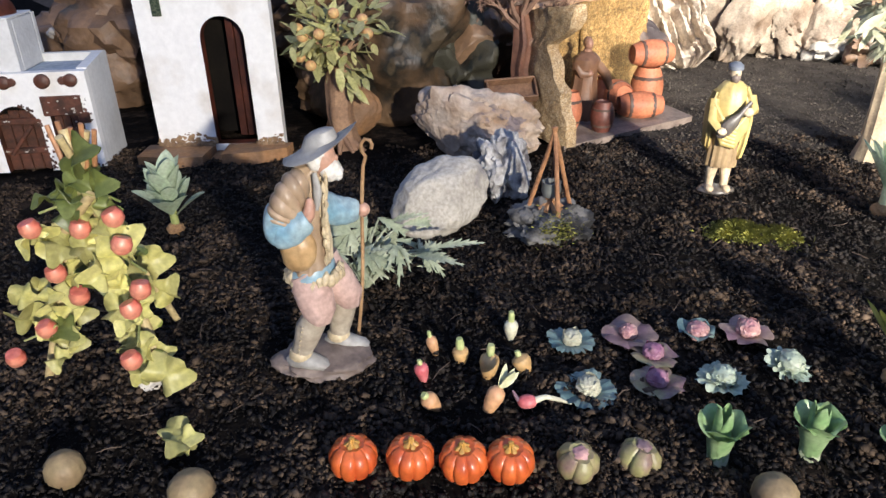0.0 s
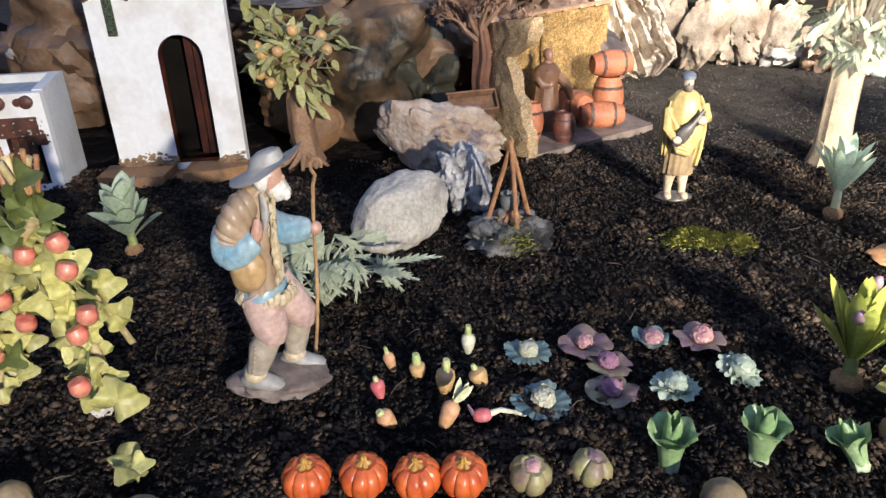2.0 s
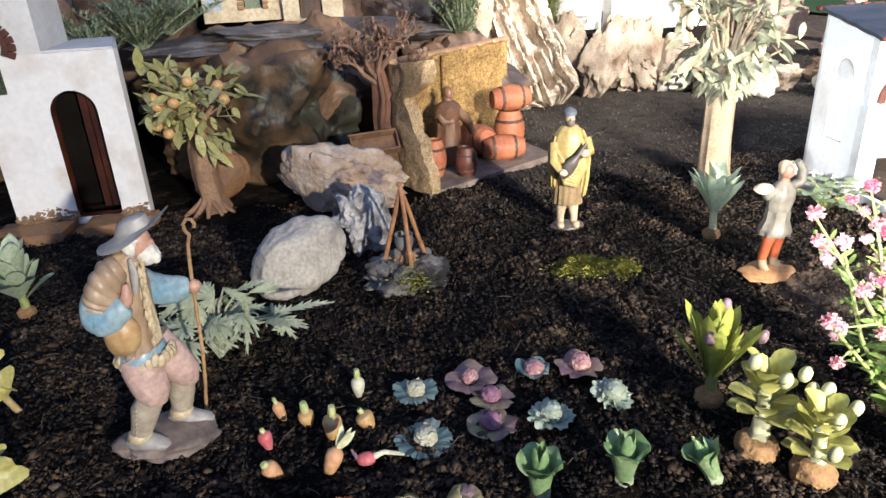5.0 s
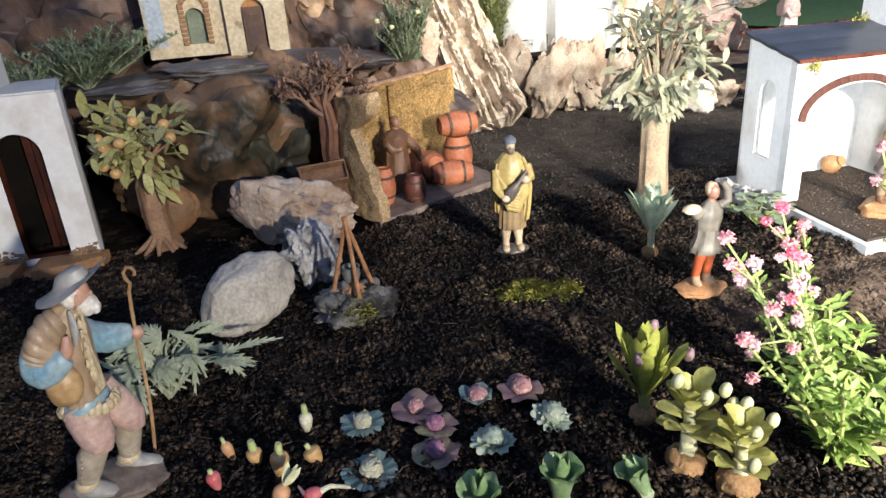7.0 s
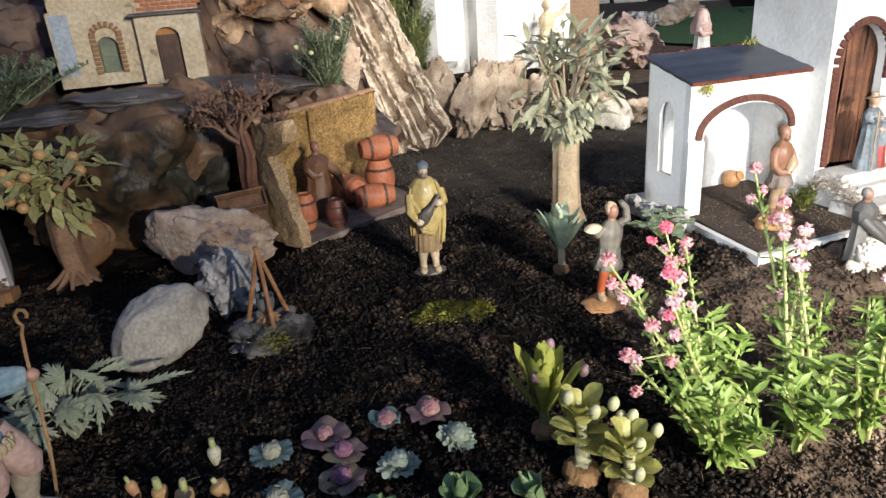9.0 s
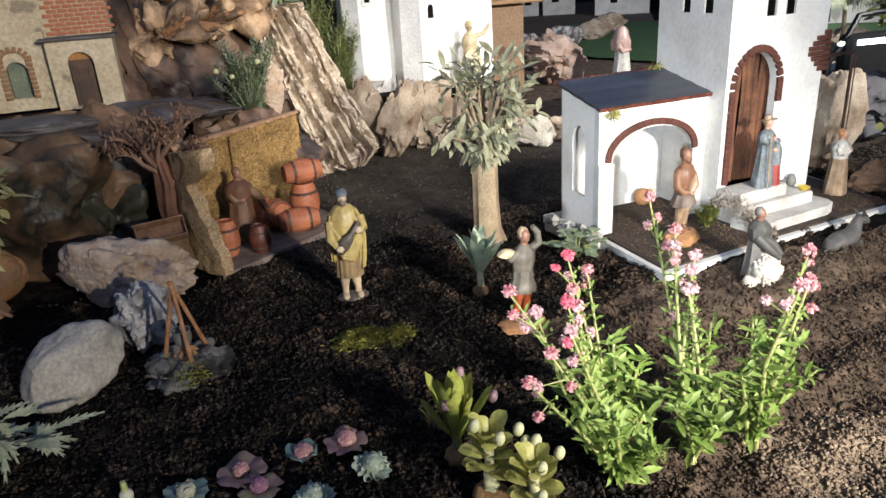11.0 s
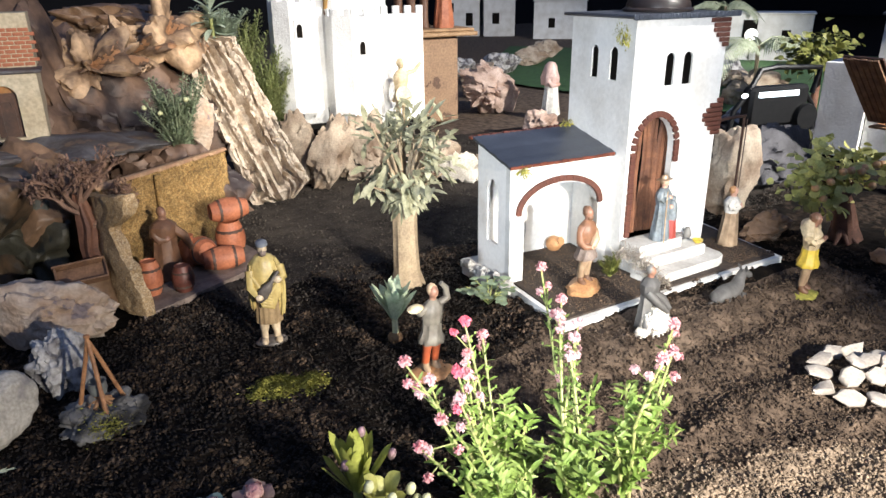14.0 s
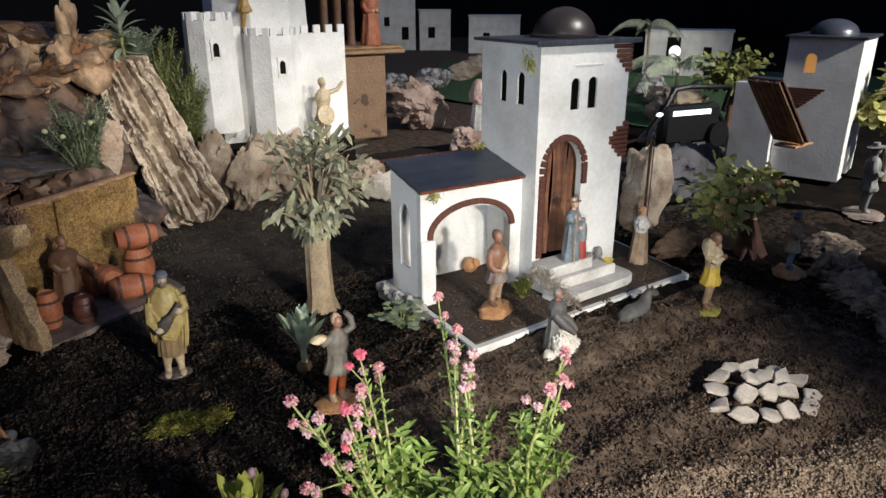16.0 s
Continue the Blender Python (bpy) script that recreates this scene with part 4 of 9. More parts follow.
rock("cliff_rock", "dark rock at the back", (-0.55, 1.5, 0.14), (0.22, 0.18, 0.2), 43, BROWN_ROCK, 0.35, 2, 0.3)
rock("pale_rock", "pale buff rock leaning by cork bark", (0.865, 1.73, 0.085), (0.060, 0.05, 0.115), 45, PALE_STONE, 0.4, 2, 0.3, (0, 14, 0))
rock("pale_rock", "pale ridged rock below the castle", (0.985, 1.77, 0.08), (0.085, 0.05, 0.115), 47, PALE_STONE, 0.4, 2.2, 0.3, (0, -28, 10), ridged=0.25)
for k, (x, y, s) in enumerate(((1.08, 1.72, 0.05), (1.16, 1.66, 0.055), (1.24, 1.60, 0.06), (1.33, 1.62, 0.05), (1.42, 1.50, 0.07), (1.50, 1.66, 0.055), (1.56, 1.40, 0.06))):
    rock("wall_rock", "reddish brown and white streaked rock", (x, y, s * 0.5), (s * 1.15, s * 0.8, s * 0.85), 51 + k, PALE_STONE if k in (3,) else BROWN_ROCK if k % 2 else LIMESTONE, 0.5, 2, 0.3, sub=4)
rock("pale_rock", "pinkish pale rock lying beside a pedestal", (1.97, 2.66, 0.085), (0.150, 0.11, 0.10), 61, PINK_STONE, 0.50, 2.0, 0.2, (0, 18, 0), ridged=0.22)
rock("pale_rock", "pale buff rock lying behind the porch roof", (1.83, 2.06, 0.035), (0.080, 0.06, 0.055), 62, PINK_STONE, 0.4, 2.0, 0.25)
rock("cliff_rock", "large mossy rock behind a woman figurine", (1.675, 0.965, 0.105), (0.062, 0.040, 0.118), 63, PALE_STONE, 0.25, 1.6, 0.30, (0, 6, 0), square=0.6)
rock("cliff_rock", "dark grey jagged rock behind a tree", (2.02, 1.13, 0.075), (0.17, 0.07, 0.085), 64, GREY_ROCK, 0.45, 2.0, 0.25, ridged=0.2)
rock("cliff_rock", "rough brown rock beside a boy figurine", (1.81, 0.515, 0.008), (0.065, 0.05, 0.040), 65, RUBBLE, 0.4, 2.4, 0.3, ridged=0.2)
rock("cliff_rock", "rough brown rock on dark soil", (1.93, 0.60, 0.010), (0.08, 0.055, 0.038), 66, RUBBLE, 0.4, 2.4, 0.3, ridged=0.2)
rock("cliff_rock", "rough crusted brown rock on dark soil", (1.745, 0.435, 0.006), (0.060, 0.055, 0.038), 67, RUBBLE, 0.4, 2.6, 0.3, ridged=0.2)
rock("cliff_rock", "rough crusted brown rock on dark soil", (1.700, 0.350, 0.004), (0.065, 0.055, 0.036), 68, RUBBLE, 0.4, 2.6, 0.3, ridged=0.2)
rock("cliff_rock", "rough crusted brown rock on dark soil", (1.625, 0.285, 0.002), (0.050, 0.045, 0.030), 69, RUBBLE, 0.4, 2.6, 0.3, ridged=0.2)
rock("cliff_rock", "low brown rock at the foot of an orange tree", (1.62, 0.80, 0.02), (0.075, 0.035, 0.035), 70, BROWN_ROCK, 0.4, 2.2, 0.3)


# ---- flat slate tops on the cliff ----
for k, (x, y, z, rx, ry, h, rz) in enumerate(((0.05, 1.345, 0.256, 0.20, 0.12, 0.022, 8), (0.20, 1.41, 0.252, 0.16, 0.11, 0.022, -15), (-0.12, 1.335, 0.244, 0.16, 0.11, 0.024, 20), (0.055, 1.275, 0.243, 0.115, 0.055, 0.016, -6), (0.30, 1.50, 0.234, 0.14, 0.12, 0.024, 30))):
    rock("flat_rock", "flat blue-grey rock sheet on the cliff top", (x, y, z), (rx * 0.88, ry * 0.9, h), 140 + k, SLATE, 0.22, 1.2, 0.38, (R.uniform(-4, 4), R.uniform(-5, 5), rz), ridged=0.05, crumple=0.12)


# ---- cork bark slab ----
def bark_slab(name, label, foot, top, w0, w1, thick, seed, material):
    a = Acc()
    foot, top = Vector(foot), Vector(top)
    ax = (top - foot).normalized()
    sd = ax.cross(Vector((0, -1, 0.2))).normalized()
    fr = sd.cross(ax).normalized()
    nl, ns = 240, 120
    for i in range(nl + 1):
        t = i / nl
        w = (w0 * (1 - t) + w1 * t) * (1 + 0.10 * nz((t * 6, seed, 0)))
        end = min(1, 12 * t + 0.3, 12 * (1 - t) + 0.3)
        for k in range(ns):
            th = 2 * math.pi * k / ns
            c, s = math.cos(th), math.sin(th)
            c = math.copysign(abs(c) ** 0.6, c)
            s = math.copysign(abs(s) ** 0.6, s)
            g = nz((c * 3.2 + seed, s * 3.0, t * 2.2))
            g2 = nz((c * 9 + seed, s * 9, t * 9))
            g3 = nz((c * 22, s * 22 + seed, t * 60))
            crack = max(0.0, 1 - 5.0 * abs(nz((c * 3.6 + 0.5 * nz((t * 5, c, 2)), seed, t * 1.1))))
            bed = max(0.0, 1 - abs(c - 0.10 + 0.16 * nz((t * 3, seed, 9))) * 3.6) * min(1, max(0.0, (t - 0.22) * 5)) if s > 0 else 0.0
            rib = 0.40 * abs(math.sin(t * 24 + 2.2 * nz((t * 9, c * 3, 1)) + c * 2))
            g2 -= 1.0 * max(0.0, 1 - 7 * abs(nz((c * 2.2 + seed, s, t * 7))))
            d = thick * (1.05 + 0.60 * g + 0.26 * g2 + 0.16 * g3 - 0.80 * crack - min(1, 1.6 * bed) * (0.95 - rib))
            p = foot + ax * ((top - foot).length * t) + sd * (c * w * end * (1 + 0.12 * g2)) + fr * (s * d * end)
            a.v.append(tuple(p))
    for i in range(nl):
        for k in range(ns):
            j = (k + 1) % ns
            a.f.append((i * ns + k, i * ns + j, (i + 1) * ns + j, (i + 1) * ns + k))
    a.f += [tuple(range(ns))[::-1], tuple(nl * ns + k for k in range(ns))]
    a.m, a.s = [0] * len(a.f), [True] * len(a.f)
    return thing(name, label, "bark", acc=a, mats=material)


bark_slab("cork_bark_slab", "long pale furrowed cork bark slab leaning on rocks", (0.700, 1.655, -0.01), (0.560, 1.83, 0.43), 0.084, 0.074, 0.040, 5, BARK)
rock("pale_rock", "buff rock chip at the foot of the bark slab", (0.625, 1.72, 0.03), (0.03, 0.03, 0.055), 71, PALE_STONE, 0.4, 2, 0.3, sub=4)
rock("pale_rock", "tan upright rock behind the cellar roof", (0.47, 1.60, 0.235), (0.060, 0.035, 0.085), 73, LIMESTONE_TAN, 0.35, 2, 0.3, sub=4)


# ---- beige house on the cliff ----
def beige_house():
    root = thing("model_house", "beige painted model house with two arched doors", "building", pose(0.02, 1.47, 0.28))
    Y = 1.45
    a = Acc().wall(0.165, 0.275, 0.425, 0.02, [(0.083, 0.123, 0.30, 0.352, 0.020)], pose(-0.125, Y + 0.012, 0))
    a.box(-0.125, -0.105, Y + 0.032, 1.60, 0.275, 0.425)
    wp("left_wall", a, BEIGE, root, "beige wall with pale blue wash")
    wp("blue_wash", Acc().box(-0.12, -0.085, Y + 0.0095, Y + 0.0115, 0.30, 0.42), PALE_BLUE, root)
    a = Acc().wall(0.125, 0.270, 0.405, 0.02, [(0.034, 0.082, 0.275, 0.360, 0.022)], pose(0.04, Y - 0.01, 0))
    a.box(0.145, 0.165, Y + 0.01, 1.60, 0.270, 0.405).box(0.04, 0.06, Y + 0.01, Y + 0.05, 0.27, 0.405)
    wp("right_wall", a, BEIGE, root, "cream wall with ochre stains")
    wp("green_door", Acc().box(-0.04, 0.0, Y + 0.028, Y + 0.034, 0.298, 0.372), GREEN_DOOR, root, "grey-green arched door")
    wp("wooden_door", Acc().box(0.076, 0.120, Y + 0.004, Y + 0.010, 0.274, 0.366).box(0.083, 0.088, Y, Y + 0.004, 0.276, 0.362).box(0.108, 0.113, Y, Y + 0.004, 0.276, 0.362).box(0.09, 0.106, Y, Y + 0.004, 0.335, 0.348), WOOD_DARK, root, "dark wooden door with a small panel")
    wp("fanlight", Acc().box(0.072, 0.124, Y + 0.006, Y + 0.009, 0.366, 0.385), OCHRE, root)
    b = Acc().box(-0.006, 0.006, -0.004, 0, -0.0035, 0.0035, 0.001).mesh("brick", OCHRE)
    inv = root.matrix_basis.inverted()
    for k in range(9):
        for sx in (-0.047, 0.004):
            part("brick", b, None, root, m=inv @ pose(sx, Y + 0.010, 0.302 + k * 0.009))
    for k in range(8):
        t = math.pi * (k + 0.5) / 8
        part("brick", b, None, root, m=inv @ pose(-0.0215 - math.cos(t) * 0.026, Y + 0.010, 0.374 + math.sin(t) * 0.022, 0, math.degrees(t), 0))
    wp("cornice", Acc().box(0.03, 0.175, Y - 0.02, Y + 0.06, 0.405, 0.412, 0.002), SLATE, root)
    wp("upper_wall", Acc().box(-0.125, 0.165, Y + 0.05, 1.60, 0.412, 0.52), BEIGE, root)
    b2 = Acc().box(-0.0095, 0.0095, -0.003, 0, -0.0035, 0.0035, 0.001).mesh("brick", TERRACOTTA)
    for row in range(9):
        for k in range(6):
            part("brick", b2, None, root, m=inv @ pose(0.052 + k * 0.0205 + (row % 2) * 0.010, Y + 0.051, 0.418 + row * 0.0086))
    return root


beige_house()


# ---- the white castle ----
def castle():
    root = thing("model_castle", "white roughcast model castle with battlements", "castle", pose(0.98, 1.85, 0.15))

    def tower(name, cx, cy, r, z0, z1, rot, windows, taper=0.93):
        n = 8
        a = Acc()
        ang = [math.radians(rot + 360 * k / n) for k in range(n)]
        lo = [(cx + r * math.cos(t), cy + r * math.sin(t), z0) for t in ang]
        hi = [(cx + r * taper * math.cos(t), cy + r * taper * math.sin(t), z1) for t in ang]
        a.add(lo + hi, [(k, (k + 1) % n, n + (k + 1) % n, n + k) for k in range(n)] + [tuple(range(n, 2 * n))], 0, False)
        p = wp(name, a, ROUGHCAST, root)
        for k in range(n):
            t0, t1 = ang[k], ang[(k + 1) % n]
            p0 = Vector((cx + r * taper * math.cos(t0), cy + r * taper * math.sin(t0), z1))
            p1 = Vector((cx + r * taper * math.cos(t1), cy + r * taper * math.sin(t1), z1))
            L = (p1 - p0).length
            rz = math.degrees(math.atan2(p1.y - p0.y, p1.x - p0.x))
            for u in (0.2, 0.8):
                q = p0.lerp(p1, u)
                part("merlon", Acc().box(-L * 0.16, L * 0.16, 0, 0.008, -0.001, 0.022, 0.001), ROUGHCAST, p, m=Matrix.Translation(q) @ pose(0, 0, 0, 0, 0, rz))
        for deg, zc in windows:
            t = math.radians(deg)
            rr = r * math.cos(math.pi / n) * (1 - (1 - taper) * (zc - z0) / (z1 - z0))
            w = Acc().wall(0.030, -0.028, 0.030, 0.006, [(0.006, 0.024, -0.020, 0.004, 0.016)], pose(-0.015, -0.003, 0), 0, 0)
            part("window_frame", w, ROUGHCAST, p, m=Matrix.Translation((cx + rr * math.cos(t), cy + rr * math.sin(t), zc)) @ pose(0, 0, 0, 0, 0, deg + 90))
            part("window", Acc().box(-0.008, 0.008, -0.0015, 0.001, -0.019, 0.018), SHADE_BLACK, p, "dark arched window", m=Matrix.Translation((cx + rr * math.cos(t), cy + rr * math.sin(t), zc)) @ pose(0, 0, 0, 0, 0, deg + 90))
        return p

    tower("front_tower", 1.015, 1.895, 0.090, 0.15, 0.475, 22.5, [(-90, 0.385)])
    tower("corner_tower", 0.832, 1.91, 0.076, 0.20, 0.520, 22.5, [(-90, 0.44)])
    tower("keep", 1.02, 2.06, 0.17, 0.2, 0.62, 22.5, [(-112, 0.56), (-68, 0.56), (-90, 0.47)])
    a = Acc().box(1.075, 1.238, 1.86, 1.89, 0.15, 0.478)
    p = wp("curtain_wall", a, ROUGHCAST, root)
    for k in range(4):
        part("merlon", Acc().box(-0.011, 0.011, 0, 0.01, 0, 0.024, 0.001), ROUGHCAST, p, m=pose(1.108 + k * 0.040, 1.86, 0.478))
    a = Acc().box(0.85, 0.93, 1.93, 1.96, 0.15, 0.50)
    wp("curtain_wall", a, ROUGHCAST, root)
    # added block below the castle, its near-black colour stands for shade
    wp("platform", Acc().box(0.74, 1.25, 1.84, 2.25, -0.01, 0.15), SHADE_BLACK, root, "unseen support block, near-black for the dark gap under the castle")
    return root


castle()


# ---- pedestal with shelf ----
TAN_STONE = mat("tan_paper_stone", (0.34, 0.21, 0.12), (0.14, 0.08, 0.05), 16, 0.7, 0.9, 110, contrast=(0.38, 0.64), c3=(0.28, 0.17, 0.10), distance=0.004)
def pedestal():
    root = thing("stone_pedestal", "tan stone-textured pillar carrying a pale shelf board", "pedestal", pose(1.60, 2.50, 0))
    wp("pillar", Acc().box(1.44, 1.705, 2.50, 2.72, -0.01, 0.352, 0.010), TAN_STONE, root)
    wp("shelf", Acc().box(1.42, 1.785, 2.47, 2.75, 0.354, 0.372, 0.004).box(1.43, 1.77, 2.475, 2.74, 0.373, 0.386, 0.004), WOOD, root, "pale double shelf board")
    return root


pedestal()

# ---- paints of the figurines ----
FLESH = mat("painted_flesh", (0.50, 0.30, 0.22), (0.42, 0.23, 0.16), 60, 0.38, 0.1, 200, coat=0.2)
FLESH_DARK = mat("brown_flesh", (0.26, 0.14, 0.09), (0.20, 0.10, 0.07), 60, 0.4, 0.1)
WHITE_P = mat("painted_white", (0.66, 0.63, 0.57), (0.48, 0.44, 0.38), 50, 0.5, 0.3, 220)
CREAM_P = mat("painted_cream", (0.55, 0.45, 0.29), (0.42, 0.33, 0.20), 60, 0.5, 0.3, 220)
TAN_P = mat("painted_tan", (0.41, 0.295, 0.19), (0.23, 0.155, 0.095), 50, 0.4, 0.2, 200, coat=0.15)
OCHRE_P = mat("painted_ochre_pouch", (0.47, 0.31, 0.15), (0.38, 0.23, 0.10), 50, 0.42, 0.2, coat=0.15)
BLUE_P = mat("painted_blue", (0.17, 0.305, 0.38), (0.29, 0.385, 0.41), 45, 0.38, 0.15, 200, coat=0.2)
PINK_P = mat("painted_pink_brown", (0.52, 0.36, 0.305), (0.45, 0.30, 0.25), 40, 0.36, 0.12, 200, coat=0.25)
STOCKING = mat("painted_stocking", (0.41, 0.35, 0.265), (0.33, 0.275, 0.205), 50, 0.38, 0.12, coat=0.2)
GREY_P = mat("painted_grey", (0.19, 0.18, 0.165), (0.125, 0.12, 0.11), 45, 0.55, 0.15, coat=0.05)
DARKGREY_P = mat("painted_dark_grey", (0.095, 0.09, 0.085), (0.06, 0.058, 0.055), 45, 0.55, 0.2)
GREYGREEN_P = mat("painted_grey_green", (0.19, 0.20, 0.18), (0.13, 0.13, 0.12), 45, 0.5, 0.2)
YELLOW_P = mat("painted_yellow", (0.46, 0.365, 0.14), (0.34, 0.25, 0.09), 45, 0.45, 0.2, coat=0.1)
BRIGHT_YELLOW = mat("painted_bright_yellow", (0.60, 0.45, 0.05), (0.48, 0.34, 0.05), 45, 0.5, 0.2)
BROWN_P = mat("painted_brown", (0.17, 0.085, 0.045), (0.10, 0.05, 0.03), 45, 0.5, 0.25)
DARKBLUE_P = mat("painted_blue_grey", (0.12, 0.15, 0.19), (0.075, 0.09, 0.12), 45, 0.5, 0.2)
ORANGE_P = mat("painted_orange_red", (0.42, 0.10, 0.035), (0.32, 0.07, 0.03), 45, 0.5, 0.2)
RED_P = mat("painted_red", (0.32, 0.05, 0.04), (0.22, 0.04, 0.03), 45, 0.5, 0.2)
EARTH_P = mat("painted_earth_base", (0.22, 0.17, 0.14), (0.12, 0.09, 0.075), 40, 0.6, 0.5, 200)
CLAY_P = mat("painted_clay_base", (0.42, 0.22, 0.10), (0.28, 0.14, 0.06), 40, 0.55, 0.4, 200)
RUST_P = mat("painted_rust_brown", (0.26, 0.125, 0.07), (0.16, 0.08, 0.045), 45, 0.45, 0.2)
PALEBLUE_P = mat("painted_pale_blue_grey", (0.18, 0.21, 0.23), (0.11, 0.125, 0.125), 40, 0.45, 0.2)
GOLD_P = mat("painted_gold", (0.45, 0.28, 0.09), (0.28, 0.16, 0.05), 45, 0.4, 0.2)


def base_lump(a, r, h, m, seed=1, stretch=1.0):
    a.blob((0, 0, h * 0.35), (r * stretch, r, h * 0.75), seed, 0.25, 2.2, 3, m, flat_bottom=-0.002)


def fine(path, radii, n, ring=0.0, rings=0):
    """The same tube with n rows, and raised rings like gathered cloth."""
    P = [Vector(p) for p in path]
    Q = [r if isinstance(r, tuple) else (r, r) for r in radii]
    pts, rad = [], []
    for i in range(n):
        u = i / (n - 1) * (len(P) - 1)
        k = min(int(u), len(P) - 2)
        t = u - k
        a, b, c, d = P[max(k - 1, 0)], P[k], P[k + 1], P[min(k + 2, len(P) - 1)]
        pts.append(0.5 * (2 * b + (c - a) * t + (2 * a - 5 * b + 4 * c - d) * t * t + (3 * b - a - 3 * c + d) * t ** 3))
        t = t * t * (3 - 2 * t)
        g = 1 + ring * (abs(math.sin(math.pi * rings * i / (n - 1))) ** 0.7 - 0.5)
        rad.append(tuple((Q[k][j] * (1 - t) + Q[k + 1][j] * t) * g for j in (0, 1)))
    return pts, rad


# ---- the old shepherd ----
HAT_P = mat("painted_grey_felt", (0.33, 0.315, 0.285), (0.24, 0.225, 0.20), 45, 0.45, 0.15, coat=0.1)
def shepherd():
    M = [HAT_P, FLESH, WHITE_P, TAN_P, BLUE_P, OCHRE_P, CREAM_P, PINK_P, STOCKING, EARTH_P, WOOD]
    a = Acc()
    a.blob((-0.002, 0.004, 0.004), (0.043, 0.030, 0.012), 4, 0.2, 2, 4, 9, flat_bottom=-0.004)
    # legs: near (-y) set back, far (+y) ahead
    for y, hip, knee, ank, toe in ((-0.012, -0.014, 0.0, -0.018, 0.004), (0.014, 0.000, 0.020, 0.010, 0.034)):
        a.loft([(hip - 0.004, y, 0.104), (hip, y, 0.095), ((hip + knee) / 2 + 0.002, y * 1.05, 0.080), (knee, y * 1.1, 0.066), (knee - 0.002, y * 1.1, 0.060), (knee - 0.004, y * 1.1, 0.057)], [0.017, 0.018, 0.0175, 0.0150, 0.0135, 0.010], 18, 7, fold=0.03, folds=5)
        a.loft([(knee - 0.002, y * 1.1, 0.062), ((knee * 2 + ank) / 3 - 0.003, y * 1.15, 0.048), ((knee + 2 * ank) / 3 - 0.001, y * 1.2, 0.034), (ank, y * 1.2, 0.022)], [0.0115, 0.0125, 0.0105, 0.0085], 16, 8)
        a.loft([(ank, y * 1.2, 0.0265), (ank, y * 1.2, 0.024), (ank, y * 1.2, 0.0205), (ank, y * 1.2, 0.018)], [0.0088, 0.0105, 0.0105, 0.009], 16, 6)
        a.loft([(ank - 0.011, y * 1.2, 0.013), (ank - 0.006, y * 1.2, 0.0155), (ank + 0.004, y * 1.22, 0.0155), (ank + 0.014, y * 1.25, 0.0125), (toe, y * 1.3, 0.0105), (toe + 0.004, y * 1.3, 0.0095)], [(0.004, 0.005), (0.0085, 0.008), (0.009, 0.0085), (0.0088, 0.0065), (0.0072, 0.0045), (0.003, 0.002)], 14, 0, side=(0, 0, 1))
    # torso with gathered jacket
    a.loft(*fine([(-0.010, 0, 0.096), (-0.013, 0, 0.104), (-0.015, 0, 0.116), (-0.019, 0, 0.135), (-0.021, 0, 0.152), (-0.018, 0, 0.168), (-0.012, 0, 0.180), (-0.006, 0, 0.187), (-0.003, 0, 0.191)],
           [(0.026, 0.022), (0.028, 0.0235), (0.026, 0.0225), (0.0285, 0.025), (0.028, 0.0265), (0.0255, 0.026), (0.020, 0.021), (0.0115, 0.012), (0.009, 0.009)], 26), 96, 3, fold=0.030, folds=11, side=(1, 0, 0))
    # fringe below the jacket
    for k in range(26):
        t = 2 * math.pi * k / 26
        x, y = -0.010 + 0.0285 * math.cos(t), 0.0245 * math.sin(t)
        a.blob((x, y, 0.097 + 0.0015 * math.sin(k * 2.1)), (0.0050, 0.0050, 0.0062), k, 0.4, 3, 2, 6)
    a.loft([(-0.012, 0, 0.097), (-0.0125, 0, 0.101), (-0.013, 0, 0.106)], [(0.0290, 0.0245), (0.0300, 0.0255), (0.0275, 0.024)], 28, 4, side=(1, 0, 0))
    # shirt front and strap
    a.loft([(0.008, -0.006, 0.112), (0.008, -0.009, 0.130), (0.004, -0.010, 0.150), (0.003, -0.009, 0.168), (0.000, -0.006, 0.184)], [(0.0040, 0.004), (0.0042, 0.005), (0.0045, 0.005), (0.0045, 0.005), (0.004, 0.004)], 16, 6, fold=0.25, folds=5)
    # near arm: sleeve and hand at the chest
    a.loft(*fine([(-0.012, -0.020, 0.187), (-0.022, -0.028, 0.180), (-0.030, -0.034, 0.171), (-0.035, -0.036, 0.162), (-0.037, -0.037, 0.156)], [0.0110, 0.0160, 0.0176, 0.0168, 0.0150], 84, 0.14, 6), 36, 3, fold=0.06, folds=3)
    a.loft(*fine([(-0.037, -0.036, 0.164), (-0.041, -0.037, 0.155), (-0.037, -0.038, 0.149), (-0.026, -0.040, 0.149), (-0.012, -0.039, 0.155), (-0.007, -0.037, 0.159)], [0.0155, 0.0162, 0.0148, 0.0130, 0.0114, 0.0095], 48, 0.07, 5), 28, 4, fold=0.04, folds=5)
    # dark lapel and ragged scarf
    a.loft(*fine([(-0.002, -0.016, 0.190), (0.002, -0.022, 0.176), (0.001, -0.026, 0.162)], [(0.0030, 0.0020), (0.0050, 0.0028), (0.0025, 0.0015)], 10), 14, 0)
    for k in range(22):
        u = k / 21
        a.blob((0.009 + 0.0018 * math.sin(k * 2.3), -0.014 - 0.006 * math.sin(math.pi * u) + 0.002 * math.cos(k * 1.7), 0.186 - 0.072 * u), (0.0027, 0.0024, 0.0046), k, 0.5, 3, 2, 6)
